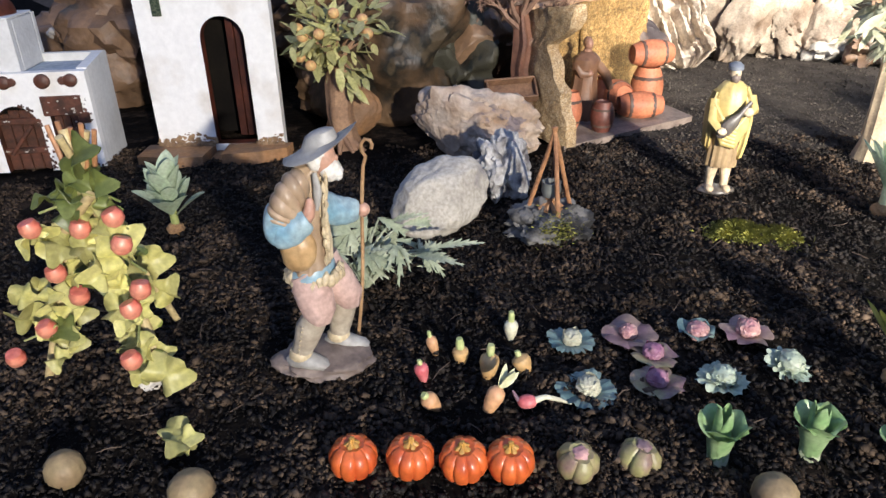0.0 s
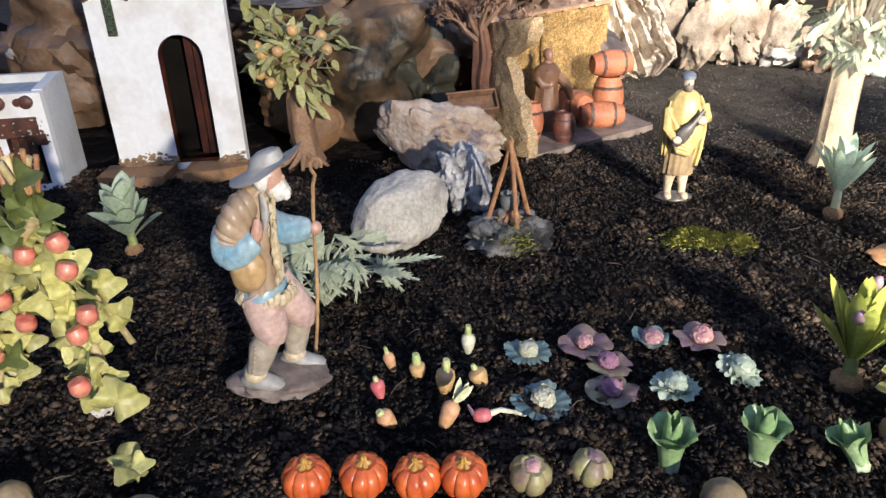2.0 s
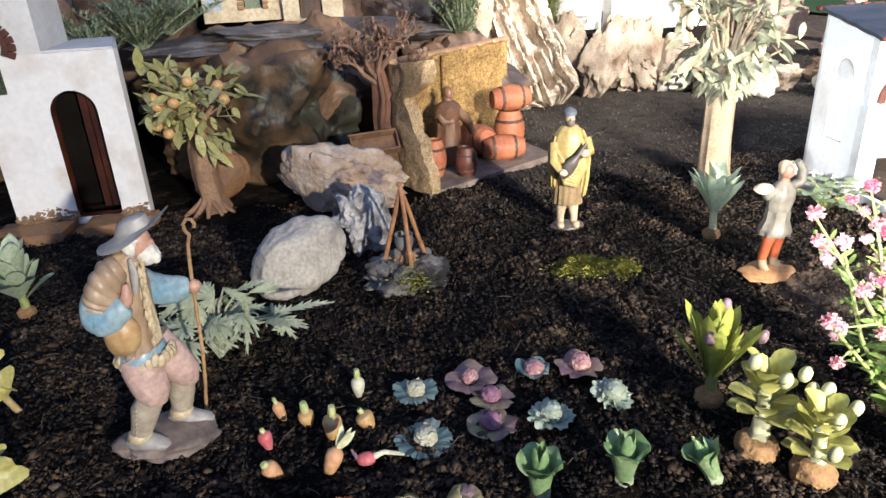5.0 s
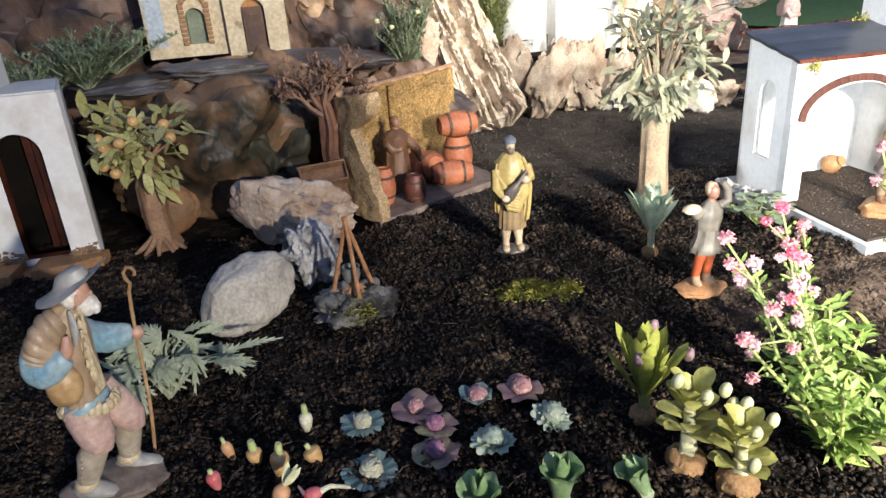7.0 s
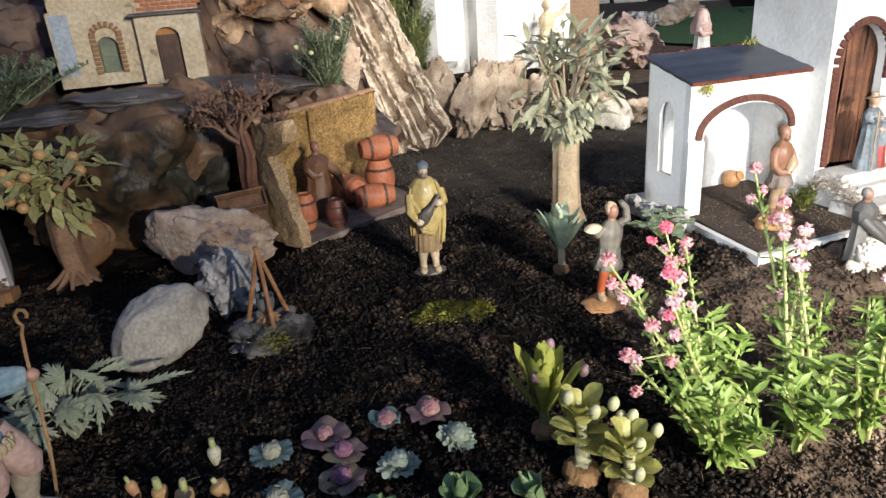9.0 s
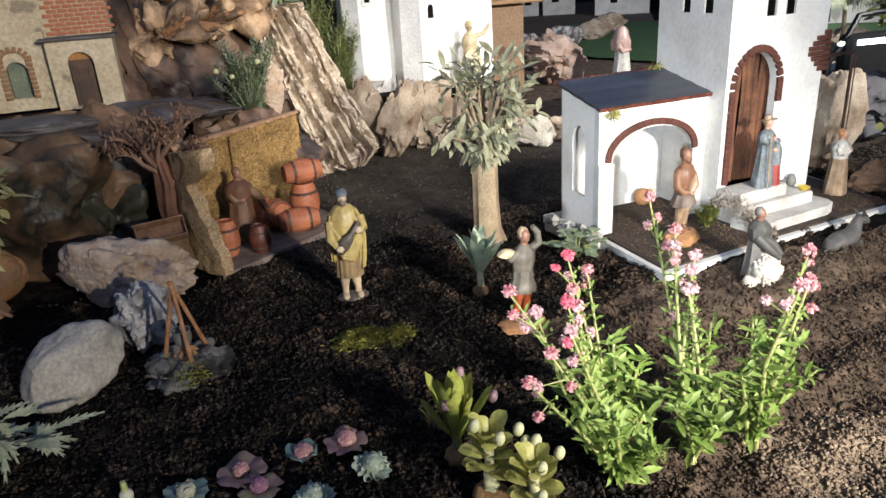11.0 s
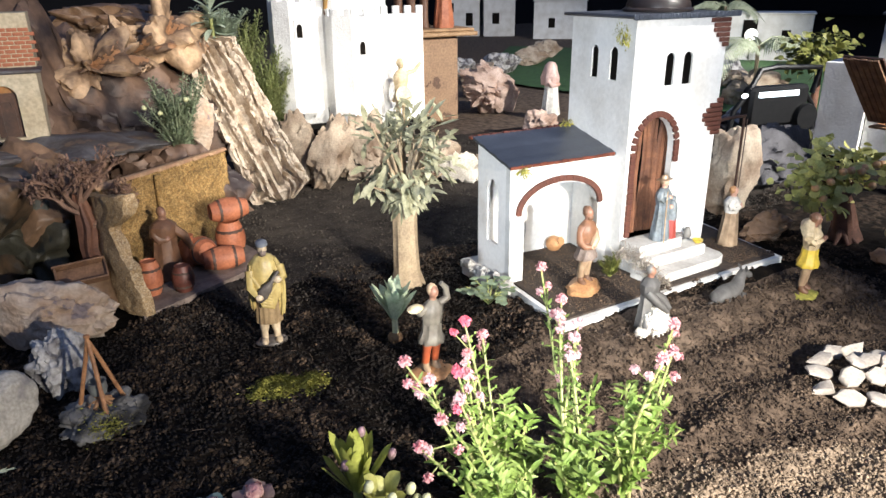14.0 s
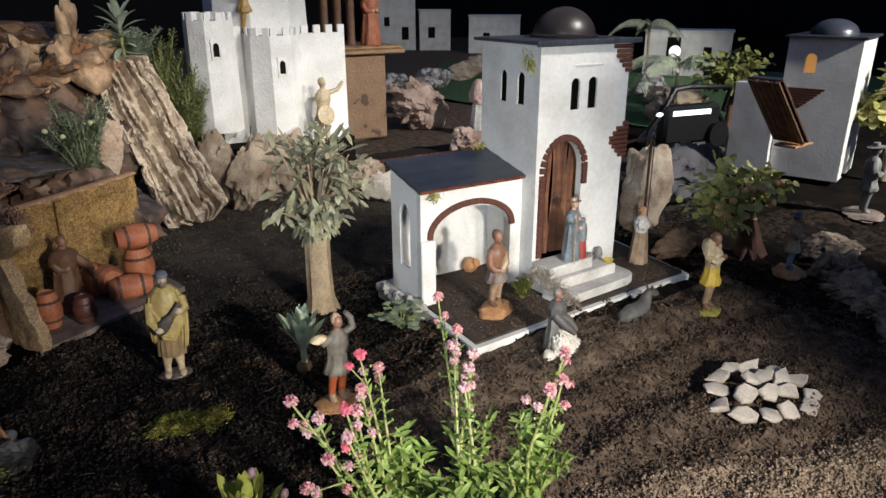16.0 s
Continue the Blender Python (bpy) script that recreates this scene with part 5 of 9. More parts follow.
    for k in range(7):
        a.blob((-0.012 - 0.0008 * k, -0.026, 0.056 - 0.0045 * k), (0.0010, 0.0010, 0.0010), k, 0, 1, 1, 6)
    a.loft([(-0.010, -0.037, 0.157), (-0.005, -0.036, 0.163), (-0.004, -0.034, 0.169), (-0.005, -0.032, 0.174)], [0.0060, 0.0070, 0.0062, 0.0035], 12, 1)
    # pouch
    a.blob((-0.022, -0.028, 0.128), (0.021, 0.014, 0.019), 3, 0.08, 1.5, 3, 5)
    # far arm to the staff
    a.loft(*fine([(-0.012, 0.020, 0.160), (-0.002, 0.030, 0.146), (0.009, 0.037, 0.138), (0.019, 0.042, 0.1355), (0.026, 0.045, 0.1345)], [0.012, 0.0128, 0.0122, 0.0112, 0.0085], 20, 0.07, 5), 24, 4, fold=0.04, folds=5)
    a.blob((0.031, 0.045, 0.1345), (0.0062, 0.0055, 0.0072), 5, 0.15, 2, 2, 1)
    # staff with crook
    st = [(0.030 + 0.002 * math.sin(k * 0.5), 0.045, -0.002 + k * 0.0178) for k in range(11)]
    st += [(0.030, 0.045, 0.184), (0.0265, 0.045, 0.189), (0.0255, 0.045, 0.195), (0.0285, 0.045, 0.1995), (0.033, 0.045, 0.1985), (0.0350, 0.045, 0.1945), (0.0345, 0.045, 0.191)]
    st = [(x - 0.007 + 0.060 * z, y, z) for x, y, z in st]
    a.loft(st, [0.0017] * len(st), 8, 10, side=(0, 1, 0))
    # head, hair, beard, hat
    a.blob((0.006, -0.002, 0.199), (0.0135, 0.0120, 0.0150), 2, 0.05, 1.5, 3, 1)
    a.blob((0.0185, -0.002, 0.199), (0.004, 0.003, 0.0035), 2, 0.05, 1.5, 2, 1)
    a.blob((-0.001, -0.003, 0.2005), (0.0140, 0.0135, 0.0125), 7, 0.14, 3, 3, 2)
    a.blob((0.0125, -0.002, 0.1895), (0.0130, 0.0115, 0.0100), 8, 0.18, 3, 3, 2)
    a.blob((0.0215, -0.002, 0.1865), (0.0060, 0.0060, 0.0060), 18, 0.2, 3, 3, 2)
    hat = Acc()
    n = 28
    rings = [(0.0, 0.0200), (0.008, 0.0195), (0.0125, 0.0160), (0.0150, 0.0070), (0.0165, 0.0020), (0.024, 0.0010), (0.031, 0.0025), (0.0325, 0.0015), (0.030, -0.0005), (0.016, -0.0015), (0.0, -0.001)]
    for r, z in rings:
        for k in range(n):
            t = 2 * math.pi * k / n
            x, y = r * math.cos(t) * 1.12, r * math.sin(t) * 0.95
            lift = 0.50 * max(0, r - 0.016) * (math.cos(t) if math.cos(t) > 0 else 0.45 * math.cos(t)) - 0.35 * max(0, r - 0.016) * abs(math.sin(t))
            hat.v.append((x * 1.16, y, z * 0.60 + lift + 0.26 * x))
    hat.f = [(i * n + k, i * n + (k + 1) % n, (i + 1) * n + (k + 1) % n, (i + 1) * n + k) for i in range(len(rings) - 1) for k in range(n)]
    hat.f = [f[::-1] for f in hat.f]
    a.add(hat.v, hat.f, 0, True, pose(0.002, -0.002, 0.210))
    for i, (x, y, z) in enumerate(a.v):
        if z > 0.06:
            k = min(1.0, (z - 0.06) / 0.05) * min(1.0, max(0.0, (0.040 - y) / 0.02))
            a.v[i] = (x * (1 - 0.30 * k) + 0.004 * k, y * (1 - 0.22 * k), z)
    a.v = [(x + 0.045 * z, y, z) for x, y, z in a.v]
    return thing("shepherd_statue", "painted old shepherd figurine with grey hat and staff", "figurine", pose(-0.050, 0.426, 0.004, 0, 0, -4), acc=a, mats=M)


shepherd()


# ---- other figurines: plain painted statues ----
def figurine(name, label, at, rz, h, mats, robe=(0.0, 0.62), width=0.13, legs=False, arms=((1, 0.55, 0.5), (-1, 0.55, 0.5)), hat=None, base=None, lean=0.0, veil=False, extra=None, seat=False):
    """h: height. mats: robe, upper, flesh, hair or hat, base, extra, legs."""
    a = Acc()
    z0 = 0.0
    if base:
        base_lump(a, h * base[0], h * base[1], 4, int(h * 999), base[2] if len(base) > 2 else 1.3)
        z0 = h * base[1] * 0.75
    H = h - z0
    w = H * width
    P = lambda x, y, z: (x * H + lean * z * H, y * H, z0 + z * H)
    if legs:
        for s in (-1, 1):
            a.loft([P(s * 0.045, 0, 0.46), P(s * 0.055, -0.01, 0.30), P(s * 0.06, 0.0, 0.24), P(s * 0.062, 0.015, 0.12), P(s * 0.064, 0.012, 0.05)], [w * 0.42, w * 0.40, w * 0.34, w * 0.32, w * 0.24], 12, 6)
            a.loft([P(s * 0.062, 0.012, 0.10), P(s * 0.063, 0.008, 0.05), P(s * 0.066, -0.03, 0.025), P(s * 0.068, -0.07, 0.018)], [w * 0.30, w * 0.33, w * 0.32, w * 0.18], 10, 3)
        lo = 0.34
    else:
        lo = 0.0
    zs = [lo, lo + 0.04, 0.5 * lo + 0.25, 0.48, 0.56, 0.66, 0.74, 0.80, 0.83]
    ws = [1.12, 1.16, 1.0, 0.82, 0.80, 0.94, 0.96, 0.62, 0.36]
    cut = 4
    a.loft([P(0, 0, z) for z in zs[:cut + 1]], [(w * k * 0.82, w * k) for k in ws[:cut + 1]], 24, 0, fold=0.09, folds=8, side=(1, 0, 0))
    a.loft([P(0, 0, z) for z in zs[cut:]], [(w * k * 0.80, w * k) for k in ws[cut:]], 24, 1, fold=0.05, folds=7, side=(1, 0, 0))
    for s, ez, hz in arms:
        a.loft([P(s * 0.085, 0, 0.765), P(s * 0.125, 0.01, 0.69), P(s * 0.14, -0.005, ez + 0.08), P(s * 0.11, -0.06, (ez + hz) / 2 + 0.05), P(s * 0.05, -0.115, hz + 0.08)], [w * 0.34, w * 0.36, w * 0.34, w * 0.30, w * 0.22], 12, 1, fold=0.08, folds=5)
        a.blob(P(s * 0.04, -0.12, hz + 0.085), [w * 0.24] * 3, 3, 0.1, 2, 2, 2)
    a.loft([P(0, 0, 0.81), P(0, -0.003, 0.86)], [w * 0.30, w * 0.28], 12, 2)
    a.blob(P(0, -0.008, 0.915), (H * 0.052, H * 0.060, H * 0.075), 2, 0.04, 1.5, 3, 2)
    a.blob(P(0, 0.012, 0.93), (H * 0.060, H * 0.060, H * 0.072), 6, 0.12, 2.5, 3, 3)
    if veil:
        a.loft([P(0, 0.012, 0.99), P(0, 0.02, 0.93), P(0, 0.03, 0.84), P(0, 0.035, 0.72), P(0, 0.03, 0.58)], [w * 0.35, w * 0.62, w * 0.72, w * 0.95, w * 0.9], 18, 3, fold=0.07, folds=6)
    if hat:
        a.lathe([(0, 0.055 * H), (0.045 * H, 0.05 * H), (0.055 * H, 0.0), (hat * H, -0.01 * H), (hat * H, -0.016 * H), (0, -0.012 * H)][::-1], 20, 3, pose(*P(0, 0.005, 0.97), -8, 0, 0))
    if extra:
        extra(a, P, w, H)
    return thing(name, label, "figurine", pose(*at, 0, 0, rz), acc=a, mats=mats)


def musician():
    """One plain figurine, 0.186 high."""
    H = 0.186
    a = Acc()

    def P(x, y, z):
        return Vector((x * H, y * H, z * H))
    a.blob(P(0, 0.0, 0.012), (H * 0.165, H * 0.115, H * 0.030), 4, 0.12, 2, 3, 3)
    for sx in (-1, 1):
        a.loft([P(sx * 0.065, 0.0, 0.02), P(sx * 0.066, 0.005, 0.10), P(sx * 0.060, 0.01, 0.17), P(sx * 0.055, 0.01, 0.27)], [H * 0.034, H * 0.036, H * 0.050, H * 0.052], 14, 2)
        a.blob(P(sx * 0.075, -0.045, 0.035), (H * 0.040, H * 0.070, H * 0.028), 3, 0.05, 2, 3, 2)
    a.loft([P(0, 0, 0.205), P(0, 0, 0.215), P(0.004, 0, 0.34), P(0.004, 0, 0.50), P(0, 0, 0.68), P(0, 0, 0.80), P(0, 0, 0.84)], [(H * 0.10, H * 0.07), (H * 0.138, H * 0.098), (H * 0.135, H * 0.098), (H * 0.130, H * 0.098), (H * 0.140, H * 0.095), (H * 0.115, H * 0.078), (H * 0.05, H * 0.045)], 56, 1, fold=0.055, folds=15)
    # cloak over both shoulders, longer at the sides
    a.loft([P(0, 0.02, 0.50), P(0, 0.01, 0.52), P(0.004, 0.01, 0.60), P(0.004, 0.01, 0.70), P(0, 0.01, 0.79), P(0, 0.01, 0.845), P(0, 0.01, 0.862)], [(H * 0.12, H * 0.09), (H * 0.168, H * 0.125), (H * 0.172, H * 0.128), (H * 0.170, H * 0.120), (H * 0.145, H * 0.098), (H * 0.085, H * 0.066), (H * 0.04, H * 0.04)], 56, 0, fold=0.030, folds=9)
    a.loft([P(0.125, 0.02, 0.285), P(0.130, 0.01, 0.30), P(0.145, 0.0, 0.42), P(0.155, 0.0, 0.56), P(0.150, 0.0, 0.70), P(0.10, 0.0, 0.81)], [(H * 0.02, H * 0.05), (H * 0.042, H * 0.085), (H * 0.046, H * 0.095), (H * 0.046, H * 0.100), (H * 0.044, H * 0.090), (H * 0.03, H * 0.05)], 28, 0, fold=0.12, folds=7)
    a.loft([P(-0.150, 0.03, 0.365), P(-0.150, 0.02, 0.38), P(-0.155, 0.01, 0.50), P(-0.158, 0.0, 0.64), P(-0.125, 0.0, 0.78)], [(H * 0.02, H * 0.05), (H * 0.032, H * 0.080), (H * 0.036, H * 0.092), (H * 0.038, H * 0.092), (H * 0.03, H * 0.06)], 28, 0, fold=0.12, folds=7)
    for k in range(6):
        u = k / 5
        a.loft([P(-0.15 + 0.03 * u, -0.075, 0.70 - 0.13 * u), P(-0.05, -0.125, 0.56 - 0.14 * u), P(0.04, -0.135, 0.53 - 0.13 * u), P(0.13, -0.100, 0.63 - 0.10 * u), P(0.155, -0.06, 0.72 - 0.06 * u)], [H * 0.020, H * 0.027, H * 0.028, H * 0.024, H * 0.018], 12, 0)
    # lute and both fists
    a.loft([P(-0.115, -0.165, 0.485), P(-0.095, -0.17, 0.50), P(-0.045, -0.175, 0.545), P(0.01, -0.172, 0.60), P(0.05, -0.165, 0.645), P(0.13, -0.145, 0.735)], [(H * 0.02, H * 0.01), (H * 0.045, H * 0.022), (H * 0.058, H * 0.028), (H * 0.048, H * 0.024), (H * 0.022, H * 0.016), (H * 0.018, H * 0.012)], 20, 5)
    a.blob(P(-0.085, -0.195, 0.525), (H * 0.040, H * 0.025, H * 0.030), 5, 0.15, 2, 3, 2)
    a.blob(P(0.115, -0.165, 0.665), (H * 0.042, H * 0.028, H * 0.032), 6, 0.15, 2, 3, 2)
    a.loft([P(0.155, -0.03, 0.74), P(0.175, -0.09, 0.66), P(0.125, -0.15, 0.655)], [H * 0.050, H * 0.045, H * 0.032], 16, 0, fold=0.06, folds=5)
    a.loft([P(-0.15, -0.03, 0.72), P(-0.16, -0.10, 0.58), P(-0.10, -0.17, 0.53)], [H * 0.050, H * 0.045, H * 0.032], 16, 0, fold=0.06, folds=5)
    # head
    a.loft([P(0, 0, 0.83), P(0, -0.004, 0.89)], [H * 0.042, H * 0.038], 14, 2)
    a.blob(P(0, -0.006, 0.915), (H * 0.048, H * 0.055, H * 0.062), 4, 0.06, 2, 3, 2)
    a.blob(P(0, -0.030, 0.880), (H * 0.040, H * 0.040, H * 0.038), 6, 0.15, 3, 3, 4)
    a.blob(P(0, -0.062, 0.912), (H * 0.010, H * 0.014, H * 0.012), 2, 0, 2, 2, 2)
    a.lathe([(H * 0.052, 0), (H * 0.064, H * 0.010), (H * 0.060, H * 0.034), (H * 0.035, H * 0.052), (0, H * 0.056)], 22, 6, M=pose(0, 0.008 * H, 0.935 * H, 8, 0, 0))
    thing("musician_statue", "painted musician figurine in yellow cloak holding a dark lute", "statue", pose(0.463, 0.832, 0.0, 0, 0, -8) @ Matrix.Diagonal((0.84, 0.9, 1.0, 1)), acc=a, mats=[YELLOW_P, TUNIC_P, FLESH_PALE, LUTE_P, EARTH_P, LUTE_P, CAP_P])


TUNIC_P = mat("painted_olive_tan", (0.27, 0.19, 0.10), (0.19, 0.13, 0.07), 45, 0.45, 0.2)
FLESH_PALE = mat("painted_pale_flesh", (0.52, 0.42, 0.29), (0.44, 0.34, 0.22), 60, 0.4, 0.1)
LUTE_P = mat("painted_dark_lute", (0.065, 0.055, 0.050), (0.10, 0.085, 0.07), 45, 0.4, 0.1)
CAP_P = mat("painted_grey_blue_cap", (0.17, 0.19, 0.22), (0.12, 0.13, 0.15), 45, 0.45, 0.1)
musician()


GIRL_P = mat("painted_grey_beige", (0.17, 0.152, 0.12), (0.115, 0.10, 0.08), 45, 0.5, 0.2)
def girl_extra(a, P, w, H):
    a.blob(P(0.0, 0.022, 0.945), (H * 0.052, H * 0.056, H * 0.058), 7, 0.15, 2.5, 3, 3)
    a.blob(P(-0.24, -0.03, 0.80), (H * 0.095, H * 0.06, H * 0.05), 5, 0.2, 2, 2, 5)
    a.loft([P(0.09, 0, 0.76), P(0.19, 0.0, 0.80), P(0.16, -0.01, 0.92), P(0.10, 0.0, 0.99)], [w * 0.33, w * 0.34, w * 0.26, w * 0.2], 12, 1)
    a.loft([P(-0.09, 0, 0.75), P(-0.17, -0.01, 0.72), P(-0.23, -0.02, 0.79)], [w * 0.33, w * 0.32, w * 0.24], 12, 1)


figurine("girl_statue", "painted girl figurine in grey tunic and red stockings", (0.657, 0.612, 0.0), 10, 0.150, [GIRL_P, GIRL_P, FLESH_DARK, TAN_P, CLAY_P, CREAM_P, ORANGE_P], legs=True, base=(0.17, 0.07, 1.4), arms=(), extra=girl_extra, lean=0.05)


def man_extra(a, P, w, H):
    a.blob(P(0.0, 0.024, 0.945), (H * 0.046, H * 0.050, H * 0.054), 7, 0.2, 2.5, 3, 3)
    a.loft([P(0.10, -0.04, 0.70), P(0.02, -0.12, 0.60), P(-0.05, -0.11, 0.50)], [w * 0.3, w * 0.35, w * 0.28], 12, 5, fold=0.1, folds=5)
    a.blob(P(0.0, -0.03, 0.865), (H * 0.040, H * 0.045, H * 0.045), 4, 0.15, 3, 2, 3)


figurine("old_man_statue", "brown painted old man figurine standing in the porch", (1.006, 0.690, 0.034), 18, 0.163, [EARTH_P, RUST_P, FLESH_DARK, BROWN_P, CLAY_P, TAN_P, TAN_P], legs=True, width=0.135, base=(0.17, 0.13, 1.3), arms=((1, 0.52, 0.48), (-1, 0.50, 0.44)), extra=man_extra)


def wash_extra(a, P, w, H):
    a.loft([P(-0.02, -0.02, 0.62), P(0.10, -0.16, 0.50), P(0.13, -0.26, 0.36)], [w * 0.42, w * 0.36, w * 0.22], 12, 1)
    a.loft([P(-0.10, -0.02, 0.62), P(-0.06, -0.18, 0.48), P(0.04, -0.28, 0.35)], [w * 0.42, w * 0.36, w * 0.22], 12, 1)
    for k in range(230):
        t, u = R.uniform(0, 6.28), R.uniform(0, 1)
        a.blob(P(0.02 + 0.27 * math.cos(t) * math.sqrt(u), -0.12 + 0.20 * math.sin(t) * math.sqrt(u), 0.40 - 0.40 * u * u), [H * 0.026] * 3, k, 0, 1, 1, 5)
    a.blob(P(0.02, -0.12, 0.12), (H * 0.24, H * 0.19, H * 0.30), 9, 0.2, 2, 3, 5, flat_bottom=0)
    a.blob(P(-0.30, -0.06, 0.06), (H * 0.10, H * 0.10, H * 0.10), 19, 0.3, 2, 2, 5)
    a.blob(P(0.24, -0.20, 0.06), (H * 0.12, H * 0.10, H * 0.12), 22, 0.3, 2, 2, 5)
    a.blob(P(0.06, -0.22, 0.36), (H * 0.07, H * 0.05, H * 0.04), 2, 0.1, 2, 2, 6)


figurine("washerwoman_statue", "painted washerwoman figurine kneeling on white pebbles", (1.034, 0.552, 0.012), 22, 0.118, [GREY_P, DARKGREY_P, FLESH_DARK, GREY_P, WHITE_P, WHITE_P, DARKGREY_P], arms=(), lean=-0.02, extra=wash_extra, width=0.17)


def lambman_extra(a, P, w, H):
    a.loft([P(-0.22, 0.0, 0.74), P(-0.12, 0.05, 0.82), P(0.0, 0.07, 0.84), P(0.12, 0.05, 0.82), P(0.21, 0.0, 0.75)], [H * 0.05, H * 0.075, H * 0.08, H * 0.075, H * 0.045], 14, 5, fold=0.1, folds=6)


figurine("shepherd_boy_statue", "painted shepherd boy figurine in yellow tunic carrying a lamb", (1.395, 0.528, 0.008), 25, 0.162, [BRIGHT_YELLOW, CREAM_P, FLESH_DARK, BROWN_P, MOSS, CREAM_P, TAN_P], legs=True, base=(0.17, 0.05, 1.2), arms=((1, 0.60, 0.62), (-1, 0.60, 0.62)), extra=lambman_extra)

figurine("woman_statue", "painted woman figurine with white shawl and brown skirt", (1.428, 0.742, 0.034), 40, 0.128, [TAN_P, WHITE_P, FLESH, CLAY_P, TAN_P, TAN_P, TAN_P], width=0.17, arms=((1, 0.58, 0.6), (-1, 0.58, 0.6)))


def couple_extra(a, P, w, H):
    b = 0.16
    a.loft([P(b, -0.10, 0.0), P(b, -0.10, 0.2), P(b, -0.10, 0.42), P(b, -0.10, 0.5)], [w * 0.62, w * 0.52, w * 0.42, w * 0.24], 14, 5, fold=0.08, folds=6)
    a.loft([P(b, -0.10, 0.30), P(b, -0.10, 0.48), P(b, -0.10, 0.56), P(b, -0.10, 0.60)], [w * 0.56, w * 0.54, w * 0.42, w * 0.2], 14, 0, fold=0.06, folds=5)
    a.blob(P(b, -0.10, 0.63), [H * 0.05] * 3, 5, 0.1, 2, 2, 0)
    a.loft([P(-0.17, -0.14, 0.0), P(-0.16, -0.12, 0.82)], [H * 0.010] * 2, 6, 3)


figurine("innkeeper_statue", "pale blue-grey robed figurine with straw hat and child", (1.207, 0.718, 0.092), 25, 0.125, [PALEBLUE_P, PALEBLUE_P, FLESH, TAN_P, TAN_P, RED_P, GREY_P], hat=0.12, width=0.15, arms=((1, 0.55, 0.45), (-1, 0.6, 0.62)), extra=couple_extra)
figurine("boy_statue", "painted boy figurine with blue trousers and cap", (1.722, 0.570, 0.0), 30, 0.142, [CREAM_P, TAN_P, FLESH, DARKBLUE_P, CLAY_P, TAN_P, BLUE_P], legs=True, base=(0.24, 0.10, 1.4), hat=0.09, arms=((1, 0.55, 0.5), (-1, 0.6, 0.55)))
figurine("castle_guard_statue", "golden painted guard figurine on the castle wall", (0.955, 1.93, 0.475), 15, 0.19, [GOLD_P, GOLD_P, FLESH_DARK, BROWN_P, GOLD_P, GOLD_P, GOLD_P], legs=True)


def soldier_extra(a, P, w, H):
    a.lathe([(0, 0.012 * H), (0.14 * H, 0.004 * H), (0.15 * H, 0), (0, -0.004 * H)][::-1], 20, 5, pose(*P(-0.05, -0.16, 0.45), 75, 0, 0))
    a.loft([P(0.10, 0, 0.76), P(0.24, -0.04, 0.80), P(0.34, -0.06, 0.92)], [w * 0.3, w * 0.26, w * 0.2], 10, 2)


figurine("soldier_statue", "cream painted soldier figurine with round shield before the castle", (1.13, 1.80, 0.15), 10, 0.20, [CREAM_P, CREAM_P, CREAM_P, CREAM_P, CREAM_P, CREAM_P, CREAM_P], legs=True, arms=(), extra=soldier_extra)
figurine("king_statue", "red-brown robed statue on the pedestal shelf", (1.665, 2.56, 0.386), 15, 0.24, [TERRACOTTA, TERRACOTTA, FLESH, BROWN_P, CLAY_P, TAN_P, TAN_P], width=0.17)
figurine("far_woman_statue", "small pink and white woman figurine on the far ground", (2.10, 2.36, 0.0), 30, 0.235, [WHITE_P, PINK_P, FLESH, PINK_P, CLAY_P, TAN_P, TAN_P], width=0.18, veil=True)
figurine("carpenter_statue", "grey figurine with a hat beside the far house", (2.30, 0.725, 0.0), 40, 0.205, [GREYGREEN_P, GREYGREEN_P, GREYGREEN_P, GREY_P, EARTH_P, TAN_P, GREYGREEN_P], legs=True, hat=0.12, base=(0.25, 0.06, 1.4))


def donkey():
    a = Acc()
    a.loft([(-0.052, 0, 0.014), (-0.045, 0, 0.020), (-0.02, 0, 0.024), (0.012, 0, 0.024), (0.028, 0.002, 0.030), (0.038, 0.004, 0.044), (0.044, 0.004, 0.054)], [0.006, 0.0155, 0.019, 0.018, 0.015, 0.011, 0.009], 16, 0, fold=0.03, folds=4)
    a.loft([(0.038, 0.004, 0.056), (0.050, 0.002, 0.053), (0.064, 0.0, 0.046), (0.070, 0, 0.043)], [0.007, 0.0088, 0.0068, 0.004], 12, 0)
    for s in (-1, 1):
        a.leaf((0.040, s * 0.005, 0.060), (-0.3, s * 0.3, 1), (1, 0, 0), 0.020, 0.004, 0.2, 0.3, 4)
        a.loft([(0.018, s * 0.012, 0.016), (0.040, s * 0.016, 0.009), (0.058, s * 0.014, 0.005)], [0.008, 0.006, 0.0045], 10, 0)
        a.loft([(-0.030, s * 0.014, 0.016), (-0.010, s * 0.021, 0.008), (-0.028, s * 0.022, 0.004)], [0.010, 0.006, 0.004], 10, 0)
    a.loft([(-0.052, 0, 0.016), (-0.060, 0.006, 0.008), (-0.056, 0.016, 0.004)], [0.003, 0.0025, 0.002], 8, 0)
    return thing("donkey_statue", "grey donkey figurine lying on the soil", "figurine", pose(1.243, 0.566, 0.010, 0, 0, 8) @ Matrix.Diagonal((0.88, 0.88, 0.88, 1)), acc=a, mats=[DARKGREY_P])


donkey()


